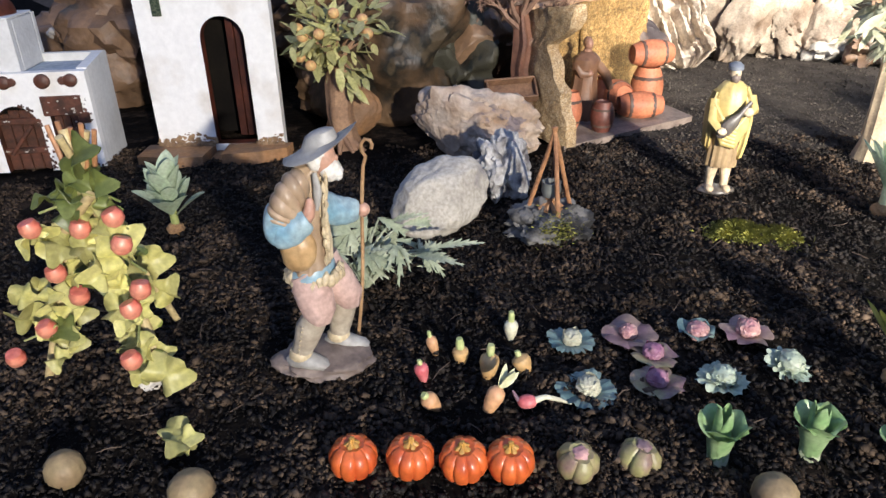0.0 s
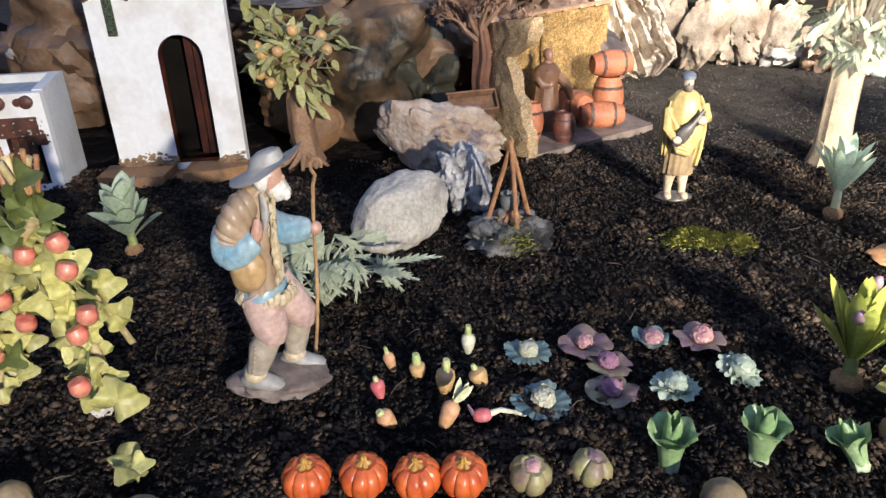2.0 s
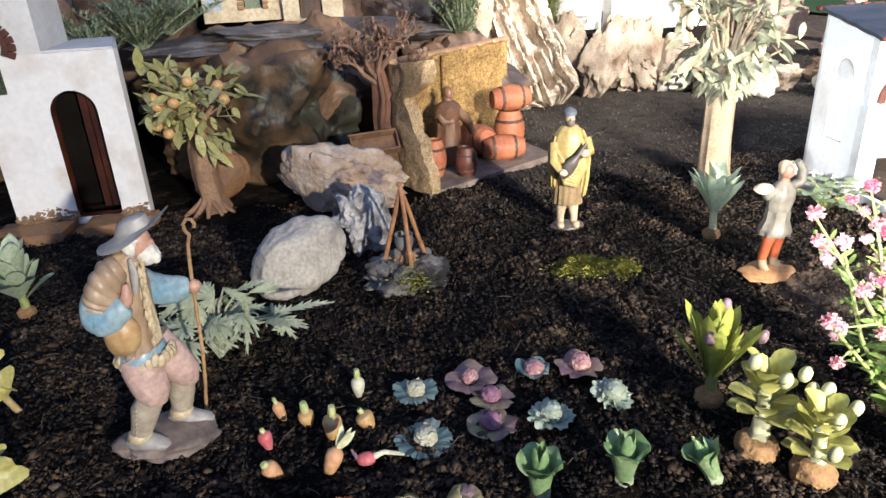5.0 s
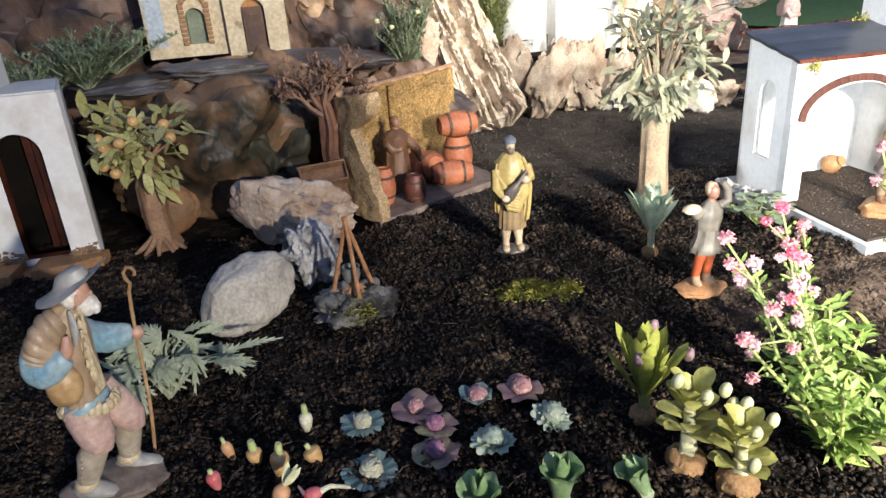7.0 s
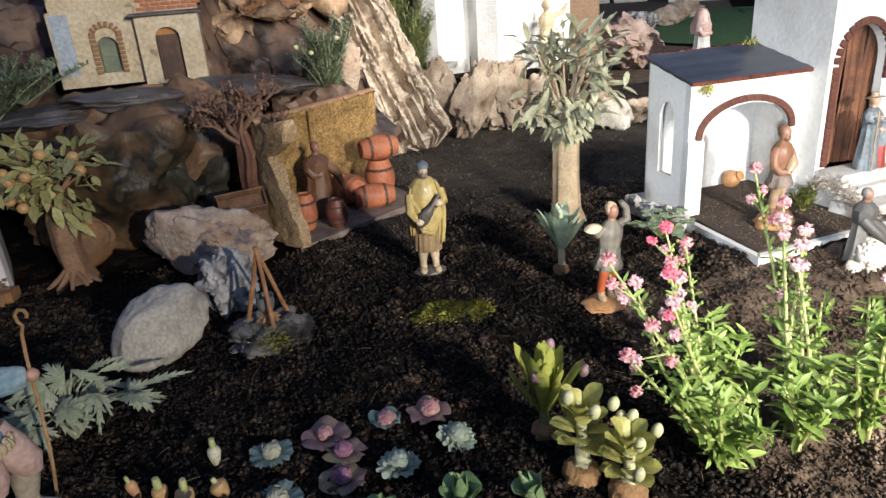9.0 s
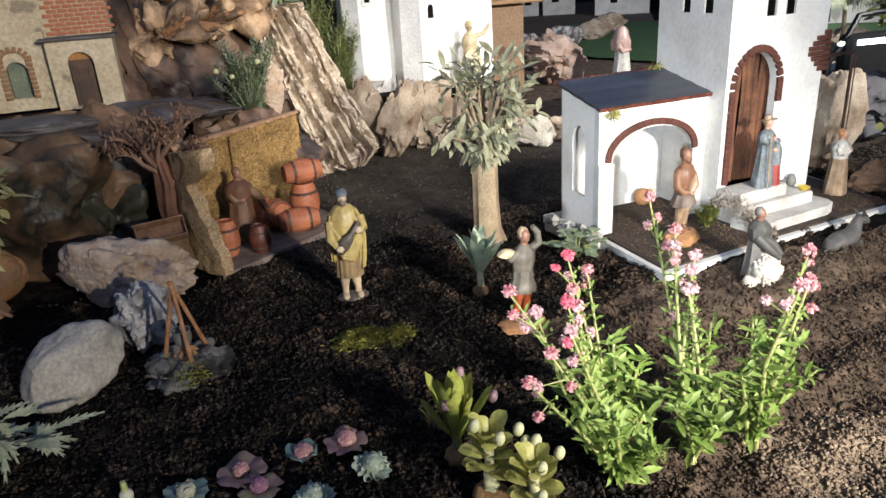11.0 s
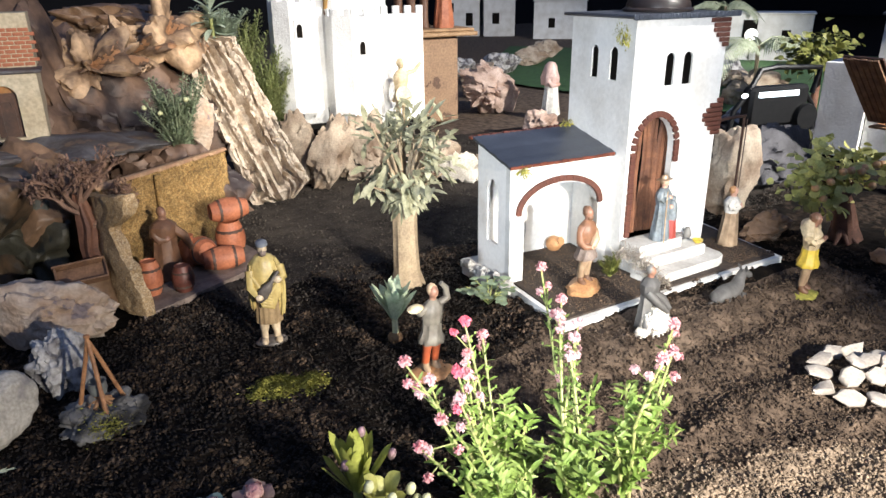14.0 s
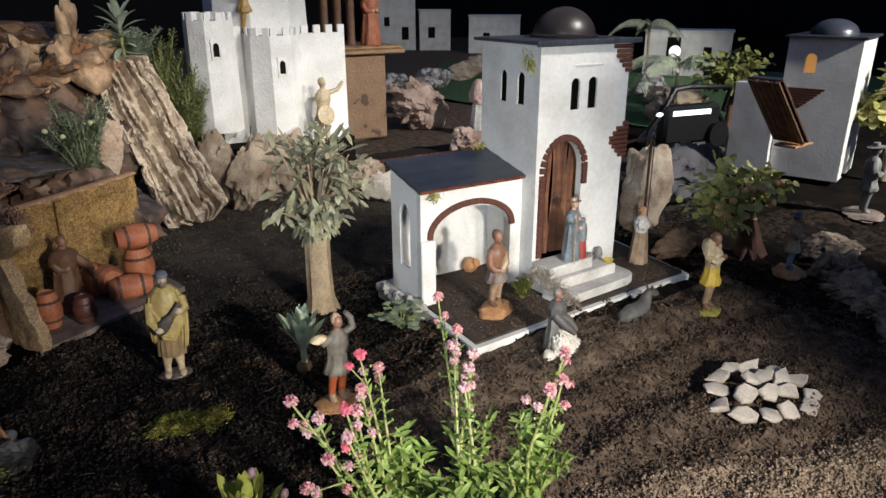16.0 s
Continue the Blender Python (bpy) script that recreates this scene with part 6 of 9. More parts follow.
# ---- the wine cellar of cork ----
CORK = cork("cork_ochre", ((0.22, 0.13, 0.045), (0.36, 0.215, 0.075), (0.44, 0.285, 0.11), (0.31, 0.17, 0.055)), 230, 0.40)
CORK_GREY = cork("cork_tan", ((0.33, 0.21, 0.105), (0.50, 0.355, 0.20), (0.43, 0.28, 0.135), (0.57, 0.43, 0.265)), 300, 0.52)
TILE_TAN = mat("tan_roof_tile", (0.40, 0.25, 0.14), (0.27, 0.15, 0.085), 30, 0.6, 0.4, 190)

def barrel(at, rot, r, L, material, dark=False):
    root = thing("barrel", "small dark barrel with black hoops" if dark else "small terracotta barrel with dark hoops", "barrel", pose(*at, *rot), group="barrels of the cellar")
    n = 10
    prof = [(r * (0.68 + 0.36 * math.sin(math.pi * k / n)), L * (k / n - 0.5)) for k in range(n + 1)]
    a = Acc().lathe([(r * 0.60, -L * 0.46), (r * 0.65, -L * 0.46)] + prof + [(r * 0.65, L * 0.46), (r * 0.60, L * 0.46)], 26, lobes=13, depth=0.025)
    part("body", a, material, root)
    for u in (-0.26, 0.26):
        rr = r * (0.68 + 0.36 * math.sin(math.pi * (u + 0.5))) * 1.012
        h = Acc().lathe([(rr * 0.95, L * (u - 0.042)), (rr, L * (u - 0.036)), (rr, L * (u + 0.036)), (rr * 0.95, L * (u + 0.042))], 26)
        part("hoop", h, HOOP, root, "dark hoop")
    return root


def cellar():
    root = thing("cork_cellar", "open cork model cellar with tiled edge on a wooden board", "building", pose(0.37, 1.17, 0, 0, 0, 28))
    # local x runs along the open front, y to the back
    a = Acc().prism([(0.276, 1.020), (0.552, 1.186), (0.490, 1.405), (0.225, 1.20)], -0.006, 0.008)
    wp("base_board", a, [EARTH_P], root, "brown earthy board")
    # side wall with a ragged hollow front edge, and the back wall
    inv = root.matrix_basis
    out = inv.inverted()

    def slab(M, L, z0, z1, T, rag, seed, material, name, label):
        a = Acc()
        n, w = 44, 30
        for s in (0, 1):
            for j in range(n + 1):
                u = j / n
                cut = rag * (0.046 * math.exp(-((u - 0.70) / 0.10) ** 2) + 0.034 * math.exp(-((u - 0.52) / 0.13) ** 2) + 0.012 * math.exp(-((u - 0.30) / 0.10) ** 2))
                right = L - cut + 0.004 * nz((u * 14, seed, 4)) + 0.002 * nz((u * 40, seed, 9))
                for i in range(w):
                    x = right * i / (w - 1)
                    top = z0 + (z1 - z0) * i / (w - 1) + 0.003 * nz((x * 60, seed, 7))
                    z = 0.006 + (top - 0.006) * u
                    d = 0.004 * nz((x * 30, z * 30, seed)) + 0.0025 * nz((x * 90, z * 90, seed)) + 0.0015 * nz((x * 220, z * 220, seed))
                    bulge = 0.020 * rag * math.sin(math.pi * min(1.0, x / L)) ** 0.8
                    a.v.append((x, ((T - d) if s else d) - bulge, z))
        m = (n + 1) * w
        for j in range(n):
            for i in range(w - 1):
                k = j * w + i
                a.f += [(k, k + 1, k + w + 1, k + w), (m + k, m + k + w, m + k + w + 1, m + k + 1)]
            k = j * w
            a.f += [(k + w, m + k + w, m + k, k), (k + w - 1, m + k + w - 1, m + k + 2 * w - 1, k + 2 * w - 1)]
        for i in range(w - 1):
            k = n * w + i
            a.f.append((k, k + 1, m + k + 1, m + k))
        a.m, a.s = [0] * len(a.f), [True] * len(a.f)
        part(name, a, material, root, label, out @ M)
    slab(pose(0.222, 1.192, 0, 0, 0, -72.0), 0.182, 0.204, 0.236, 0.020, 1.0, 3, CORK_GREY, "side_wall", "granular tan cork wall with a hollowed edge")
    slab(pose(0.236, 1.196, 0, 0, 0, 38), 0.352, 0.206, 0.206, 0.016, 0.0, 8, CORK, "back_wall", "golden pressed cork wall")
    part("corner_post", Acc().loft([(0, 0, 0.006), (0.002, 0, 0.08), (0, 0.001, 0.15), (0.001, 0, 0.204)], [0.008, 0.007, 0.008, 0.007], 10, fold=0.12), CORK, root, "", out @ pose(0.352, 1.272, 0))
    # one row of half-round tiles along the wall top, each lapping over the next
    tl, n = Acc(), 8
    for s in (0, 1):
        for i in range(n + 1):
            th = math.pi * i / n
            for x, rr in ((-0.029, 0.0125), (0.029, 0.0105)):
                rr -= 0.0028 * s
                tl.v.append((x, -math.cos(th) * rr, math.sin(th) * rr * 0.62))
    q = 2 * (n + 1)
    for i in range(n):
        b = 2 * i
        tl.f += [(b, b + 1, b + 3, b + 2), (q + b, q + b + 2, q + b + 3, q + b + 1), (b, b + 2, q + b + 2, q + b), (b + 1, q + b + 1, q + b + 3, b + 3)]
    tl.f += [(0, q, q + 1, 1), (q - 2, q - 1, 2 * q - 1, 2 * q - 2)]
    tl.m, tl.s = [0] * len(tl.f), [True] * len(tl.f)
    tile = tl.mesh("roof_tile", TILE_TAN)
    for k in range(7):
        part("roof_tile", tile, None, root, "", out @ pose(0.236, 1.196, 0, 0, 0, 38) @ pose(0.026 + 0.050 * k, 0.006, 0.2075, R.uniform(-5, 5), -2.2, R.uniform(-3, 3)))
    def at(x, y, z):
        return tuple(inv @ Vector((x, y, z)))
    barrel(at(0.078, -0.022, 0.031), (90, 0, 28 + 62), 0.025, 0.082, TERRACOTTA)
    barrel(at(0.132, 0.020, 0.049), (0, 0, 10), 0.031, 0.082, TERRACOTTA)
    barrel(at(0.137, 0.022, 0.114), (90, 4, 28 + 70), 0.026, 0.080, TERRACOTTA)
    barrel(at(0.062, 0.030, 0.040), (80, 0, 20), 0.031, 0.062, TERRACOTTA)
    barrel(at(-0.040, -0.050, 0.034), (0, 0, 30), 0.021, 0.054, TERRACOTTA_DARK, True)
    barrel(at(-0.085, -0.012, 0.042), (0, 0, 30), 0.022, 0.070, TERRACOTTA)
    jx = at(0.045, 0.048, 0.055)
    thing("clay_jug", "round terracotta clay jug in the cellar", "jug", pose(*jx), acc=Acc().lathe([(0.010, -0.047), (0.021, -0.032), (0.024, -0.012), (0.017, 0.010), (0.011, 0.016), (0.013, 0.022)], 20), mats=TERRACOTTA)


cellar()


def cellar_extra(a, P, w, H):
    a.loft([P(0.06, -0.02, 0.74), P(0.22, -0.12, 0.56), P(0.30, -0.16, 0.36)], [w * 0.34, w * 0.32, w * 0.2], 12, 1, fold=0.1, folds=5)


# all-brown paint stands in for the shadow that falls on this figurine
figurine("cellarman_statue", "cellarman figurine bending among barrels, painted dark brown for the shadow on him", (0.338, 1.190, 0.008), 30, 0.150, [BROWN_P, BROWN_P, FLESH_DARK, BROWN_P, EARTH_P, BROWN_P, BROWN_P], width=0.19, arms=((-1, 0.55, 0.5),), extra=cellar_extra, lean=0.04)


# ---- campfire with tripod ----
def campfire():
    root = thing("campfire", "small rock campfire with wooden tripod and pot", "campfire", pose(0.200, 0.705, 0.0))
    a = Acc().blob((0, 0, 0.002), (0.052, 0.045, 0.036), 12, 0.42, 2.0, 5, ridged=0.15)
    part("rock_base", a, FIRE_ROCK, root, "grey bumpy rock base")
    for k in range(5):
        t = 2 * math.pi * k / 5 + 0.9
        a = Acc().blob((0, 0, 0), (0.014, 0.012, 0.011), k + 30, 0.35, 2, 3)
        part("stone", a, FIRE_ROCK, root, "", pose(0.032 * math.cos(t), 0.028 * math.sin(t), 0.024, 0, 0, k * 50))
    top = Vector((0.000, 0.000, 0.132))
    for x, y in ((0.006, -0.032), (-0.028, 0.012), (0.030, 0.016)):
        foot = Vector((x, y, 0.022))
        d = (foot - top)
        a = Acc().loft([top - d * 0.06, top + d * 0.3 + Vector((0.0006, 0, 0)), top + d * 0.7, foot], [0.0026, 0.0029, 0.0030, 0.0031], 8)
        part("pole", a, STICK, root, "peeled brown stick")
    part("cord", Acc().loft([(0, 0, 0.126), (0.001, 0, 0.10), (0, 0, 0.072)], [0.0008] * 3, 6), HOOP, root)
    part("pot", Acc().lathe([(0.004, 0.048), (0.010, 0.050), (0.0125, 0.058), (0.0115, 0.066), (0.0125, 0.069), (0.0105, 0.069), (0.009, 0.056), (0, 0.053)], 18), GREYGREEN_P, root, "small grey pot")
    a = Acc()
    for k in range(9):
        t = k * 0.7
        a.loft([(0.016 * math.cos(t), 0.016 * math.sin(t), 0.034), (-0.006 * math.cos(t), -0.006 * math.sin(t), 0.048)], [0.0028, 0.0024], 6)
    part("firewood", a, CLAY_P, root, "orange painted firewood")
    a = Acc()
    for k in range(700):
        p = Vector((R.gauss(0.004, 0.012), -0.041 + R.gauss(0, 0.006), 0.018 + R.gauss(0, 0.010)))
        a.leaf(p, (R.gauss(0, 1), R.gauss(0, 1), R.uniform(0.3, 1.5)), (1, 0, 0), R.uniform(0.003, 0.007), 0.0009, 0.4, 0.1, 2)
    part("moss_tuft", a, MOSS, root, "yellow-green moss")


campfire()

# ---- plants ----
LEAF_AGAVE = mat("agave_leaf", (0.30, 0.37, 0.27), (0.42, 0.47, 0.36), 40, 0.6, 0.15, 200, random_tint=0.25, through_light=0.15)
LEAF_PALE = mat("pale_grey_leaf", (0.36, 0.45, 0.29), (0.50, 0.56, 0.40), 40, 0.55, 0.15, 200, random_tint=0.2, through_light=0.2)
LEAF_APPLE = mat("vine_leaf", (0.42, 0.39, 0.12), (0.19, 0.21, 0.05), 40, 0.42, 0.2, 200, random_tint=0.7, through_light=0.2, c3=(0.47, 0.43, 0.17))
# darkened copy of the vine leaf, for shade at the top and scattered leaves
LEAF_VINE_SHADED = mat("shaded_vine_leaf", (0.15, 0.17, 0.045), (0.085, 0.11, 0.03), 40, 0.42, 0.2, 200, random_tint=0.4, through_light=0.15)
LEAF_TULIP = mat("tulip_leaf", (0.27, 0.30, 0.05), (0.38, 0.40, 0.10), 30, 0.5, 0.15, 200, random_tint=0.25, through_light=0.2)
LEAF_CREAM = mat("cream_leaf", (0.34, 0.34, 0.09), (0.48, 0.44, 0.18), 30, 0.5, 0.15, 200, random_tint=0.25, through_light=0.15)
LEAF_SILVER = mat("silver_leaf", (0.27, 0.31, 0.20), (0.43, 0.45, 0.32), 40, 0.7, 0.2, 220, random_tint=0.25, through_light=0.15)
LEAF_OLIVE = mat("olive_leaf", (0.21, 0.21, 0.125), (0.35, 0.34, 0.23), 40, 0.6, 0.2, 220, random_tint=0.4, through_light=0.15)
LEAF_ORANGE = mat("orange_leaf", (0.50, 0.48, 0.17), (0.62, 0.58, 0.28), 40, 0.5, 0.2, 220, random_tint=0.4, through_light=0.2)
LEAF_DARK = mat("dark_leaf", (0.11, 0.13, 0.03), (0.27, 0.26, 0.075), 40, 0.5, 0.2, 220, random_tint=0.5, through_light=0.15)
LEAF_ROUND = mat("round_orange_leaf", (0.36, 0.37, 0.10), (0.56, 0.52, 0.18), 40, 0.5, 0.2, 220, random_tint=0.5, through_light=0.15)
LEAF_BRIGHT = mat("bright_leaf", (0.15, 0.24, 0.045), (0.27, 0.36, 0.10), 40, 0.5, 0.15, 220, random_tint=0.4, through_light=0.25)
LEAF_CYPRESS = mat("cypress_leaf", (0.20, 0.24, 0.08), (0.34, 0.36, 0.16), 40, 0.7, 0.2, 220, random_tint=0.4, through_light=0.15)
LEAF_FERN = mat("fern_leaf", (0.20, 0.26, 0.16), (0.36, 0.40, 0.25), 40, 0.7, 0.2, 220, random_tint=0.4, through_light=0.15)
LEAF_CLOVER = mat("clover_leaf", (0.20, 0.26, 0.16), (0.30, 0.35, 0.23), 40, 0.6, 0.2, 220, random_tint=0.3, through_light=0.15)
STEM_GREEN = mat("green_stem", (0.21, 0.25, 0.075), (0.31, 0.31, 0.12), 40, 0.5, 0.2)
BARK_TAN = mat("tan_bark", (0.37, 0.285, 0.18), (0.25, 0.185, 0.12), 30, 0.75, 0.6, 220)
BARK_OR = mat("orange_brown_bark", (0.34, 0.20, 0.11), (0.20, 0.11, 0.065), 30, 0.7, 0.6, 220)
BARK_RED = mat("red_brown_bark", (0.185, 0.085, 0.05), (0.10, 0.045, 0.03), 30, 0.7, 0.6, 220)
TWIG = mat("dry_twig", (0.24, 0.14, 0.095), (0.14, 0.08, 0.055), 40, 0.8, 0.4, random_tint=0.4)
ROOTBALL = mat("root_ball", (0.32, 0.19, 0.085), (0.19, 0.105, 0.05), 60, 0.9, 0.9, 400)
APPLE = mat("apple_red", (0.58, 0.10, 0.075), (0.62, 0.24, 0.15), 40, 0.35, 0.05, coat=0.3, random_tint=0.15)
ORANGE = mat("orange_fruit", (0.58, 0.27, 0.14), (0.52, 0.34, 0.13), 60, 0.5, 0.2, 300, random_tint=0.25)
BUD_MAUVE = mat("mauve_bud", (0.34, 0.19, 0.24), (0.27, 0.19, 0.18), 60, 0.5, 0.1)
BUD_CREAM = mat("cream_bud", (0.56, 0.55, 0.34), (0.48, 0.48, 0.26), 50, 0.45, 0.1)
PETAL = mat("pink_petal", (0.52, 0.16, 0.19), (0.62, 0.36, 0.35), 120, 0.6, 0.3, 400, random_tint=0.3)
PETAL_RED = mat("crimson_petal", (0.55, 0.08, 0.13), (0.62, 0.16, 0.20), 120, 0.6, 0.3, 400, random_tint=0.25)
PETAL_PALE = mat("pale_pink_petal", (0.62, 0.44, 0.43), (0.58, 0.30, 0.32), 120, 0.6, 0.3, 400, random_tint=0.2)


def frame_of(p, out, up=(0, 0, 1), s=1.0):
    """The pose of a leaf made along y with its upper side along z."""
    o = Vector(out).normalized()
    x = o.cross(Vector(up))
    if x.length < 1e-4:
        x = o.cross(Vector((1, 0.1, 0)))
    x.normalize()
    z = x.cross(o)
    m = Matrix((x, o, z)).transposed().to_4x4()
    return Matrix.Translation(p) @ m @ Matrix.Diagonal((s, s, s, 1))


def leaf_mesh(name, material, L, W, bend=0.4, foldv=0.25, n=6, shape=None, wave=0.0):
    return Acc().leaf((0, 0, 0), (0, 1, 0), (0, 0, 1), L, W, bend, foldv, n, shape, 0, wave).mesh(name, material)


oval = lambda t: max(0.04, math.sin(math.pi * min(1, 0.03 + 0.97 * t)) ** 0.7)


def ivy(name, material, s, wave=0.2):
    """A lobed leaf with a thick, uneven rim."""
    a = Acc()
    n = 30
    rim, mid = [], []
    for k in range(n):
        t = 2 * math.pi * k / n
        r = s * (0.78 + 0.13 * math.cos(5 * t + math.pi) + 0.08 * math.cos(2 * t) + 0.04 * math.sin(8 * t))
        rim.append((r * math.sin(t), s * 0.75 - r * math.cos(t), s * wave * math.sin(3 * t + 1) - 0.12 * s))
        mid.append((0.55 * r * math.sin(t), s * 0.75 - 0.55 * r * math.cos(t), s * 0.4 * wave * math.sin(3 * t + 1) + 0.02 * s))
    a.v = [(0, s * 0.75, 0.0)] + mid + rim + [(0, s * 0.75, -0.05 * s)] + [(x, y, z - 0.05 * s) for x, y, z in rim]
    for k in range(n):
        j = (k + 1) % n
        a.f += [(0, 1 + k, 1 + j), (1 + k, 1 + n + k, 1 + n + j, 1 + j), (1 + n + k, 2 + 2 * n + k, 2 + 2 * n + j, 1 + n + j), (1 + 2 * n, 2 + 2 * n + j, 2 + 2 * n + k)]
    a.m, a.s = [0] * len(a.f), [True] * len(a.f)
    return a.mesh(name, material)


# apple vine on canes
def apple_vine():
    root = thing("apple_vine", "artificial vine with lobed yellow-green leaves and red apples", "plant", pose(-0.215, 0.425, 0))
    apex = Vector((-0.013, 0.005, 0.195))
    rr = random.Random(3)
    canes = [((-0.085, -0.005, 0), 0.0040), ((0.036, -0.030, 0.0), 0.0042), ((0.0, 0.09, 0.0), 0.0035)]
    lines = []
    for f, r in canes:
        f = Vector(f)
        d = apex - f
        part("cane", Acc().loft([f - d * 0.02, f + d * 0.35, f + d * 0.7, apex + d * 0.16], [r, r * 1.02, r * 0.95, r * 0.9], 9), CANE, root, "yellow cane support")
        lines.append((f, apex))
    part("cane", Acc().loft([(-0.028, -0.012, 0.150), (0.002, -0.016, 0.182)], [0.0042, 0.0040], 9), CANE, root, "cut yellow cane")
    lm = [ivy("leaf", LEAF_APPLE, 0.0175, 0.40), ivy("leaf", LEAF_APPLE, 0.0130, 0.48), ivy("leaf", LEAF_APPLE, 0.0205, 0.34)]
    dark = [ivy("leaf", LEAF_VINE_SHADED, 0.0175, 0.40), ivy("leaf", LEAF_VINE_SHADED, 0.0130, 0.48), ivy("leaf", LEAF_VINE_SHADED, 0.0205, 0.34)]
    for k in range(5):
        part("cane", Acc().loft([apex + Vector((0.004 * k - 0.010, 0.004, -0.02)), apex + Vector((0.011 * k - 0.022, 0.010 - 0.004 * k, 0.034 + 0.004 * (k % 2)))], [0.0022, 0.0020], 7), STICK, root, "thin brown cane end")
    for k in range(86):
        f, ap = lines[rr.choice((0, 0, 0, 1, 1, 1, 2))]
        t = rr.uniform(0.16, 1.02)
        p = f.lerp(ap, t) + Vector((rr.gauss(-0.004, 0.006 + 0.004 * t), rr.gauss(-0.006, 0.008), rr.gauss(0, 0.006)))
        # top leaves take the darkened copy as painted shade, so does every twelfth
        part("leaf", (dark if t > 0.86 or k % 12 == 0 else lm)[k % 3], None, root, "", frame_of(p, (rr.gauss(0, 0.8), rr.gauss(-0.4, 0.4), rr.gauss(-0.2, 0.6)), (rr.gauss(0, 0.5), -1 + rr.gauss(0, 0.3), 0.5 + rr.gauss(0, 0.4)), rr.uniform(0.7, 1.15)))
    ap = Acc().lathe([(0.0, 0.0068), (0.003, 0.0078), (0.0070, 0.0068), (0.0088, 0.0013), (0.0081, -0.0041), (0.0045, -0.0077), (0.0, -0.0072)], 16).mesh("apple", APPLE)
    for x, y, z in [(-0.05, -0.004, 0.156), (-0.011, -0.004, 0.155), (0.021, -0.012, 0.168), (0.026, -0.02, 0.148), (-0.039, -0.006, 0.117), (-0.025, -0.007, 0.096), (0.038, -0.032, 0.115), (0.03, -0.038, 0.101), (-0.059, -0.009, 0.066), (0.027, -0.051, 0.062), (-0.092, -0.01, 0.038)]:
        f, top = min(lines[:2], key=lambda q: ((q[0].lerp(q[1], min(1, z / 0.195)) - Vector((x, y, z))).length))
        near = f.lerp(top, min(1, z / 0.195 + 0.06))
        part("stalk", Acc().loft([near, (near + Vector((x, y, z))) / 2 + Vector((0, 0, 0.004)), (x, y, z + 0.006)], [0.0012, 0.0011, 0.001], 5), STEM_GREEN, root)
        part("apple", ap, None, root, "small red apple", pose(x, y - 0.017, z, R.uniform(-20, 20), R.uniform(-20, 20), 0) @ Matrix.Diagonal((0.93, 0.93, 0.93, 1)))


apple_vine()


def rosette(name, label, category, at, leaf, n, tilt0, tilt1, material_stem, bulb, spread=0.01, rz=0.0, seed=1, stem_h=0.02, lift=0.02, bulb_label=""):
    root = thing(name, label, category, pose(*at))
    rr = random.Random(seed)
    if bulb:
        part("root_ball", Acc().blob((0, 0, bulb * 0.2), (bulb, bulb, bulb * 0.85), seed, 0.12, 3, 4), ROOTBALL, root, bulb_label)
    part("stem", Acc().loft([(0, 0, -0.004), (0.001, 0, stem_h * 0.5), (0, 0, stem_h + lift * 0.6)], [0.006, 0.0055, 0.005], 10), material_stem, root)
    for k in range(n):
        u = (k + 0.5) / n
        t = k * 2.39996 + rz
        tilt = math.radians(tilt0 + (tilt1 - tilt0) * (1 - u) + rr.uniform(-8, 8))
        out = Vector((math.cos(t) * math.sin(tilt), math.sin(t) * math.sin(tilt), math.cos(tilt)))
        p = Vector((math.cos(t) * spread * 0.5, math.sin(t) * spread * 0.5, stem_h + lift * u))
        up = Vector((-math.cos(t), -math.sin(t), 0.25))
        part("leaf", leaf, None, root, "", frame_of(p, out, up, rr.uniform(0.78, 1.1)))
    return root


lance = lambda t: max(0.10 * (1 - t), math.sin(math.pi * min(1.0, 0.07 + 0.93 * t) ** 0.85) ** 0.9)
blunt = lambda t: (0.35 + 0.65 * min(1.0, t * 1.9)) * min(1.0, max(0.0, (1 - t) * 5.0) ** 0.5)
rounded = lambda t: max(0.12 * (1 - t), math.sin(math.pi * min(1.0, 0.06 + 0.94 * t) ** 1.2) ** 0.55)
ovate = lambda t: max(0.10 * (1 - t), math.sin(math.pi * min(1.0, 0.05 + 0.95 * t) ** 1.15) ** 0.75)
ag = leaf_mesh("leaf", LEAF_PALE, 0.052, 0.0125, 0.25, 0.30, 10, ovate)
rosette("agave_plant", "pale grey-green plant with broad pointed leaves", "plant", (-0.287, 0.735, 0.0), ag, 22, 3, 44, STEM_GREEN, 0.011, seed=5, stem_h=0.020, lift=0.034, bulb_label="small brown mound at its foot")
ag = leaf_mesh("leaf", LEAF_PALE, 0.066, 0.0095, 0.25, 0.22, 9, ovate)
rosette("agave_plant", "grey-green plant with long pointed leaves below the olive tree", "plant", (0.652, 0.742, 0.0), ag, 20, 2, 33, BUD_CREAM, 0.013, seed=9, stem_h=0.036, lift=0.012, bulb_label="tan bulb at the soil")

tl_leaf = leaf_mesh("leaf", LEAF_TULIP, 0.066, 0.0064, -0.10, 0.24, 9, blunt)
tulip = rosette("tulip_plant", "green tulip plant with mauve buds and brown root ball", "plant", (0.454, 0.383, 0.0), tl_leaf, 25, 3, 42, STEM_GREEN, 0.0135, seed=12, stem_h=0.026, lift=0.012, bulb_label="rough brown root ball")
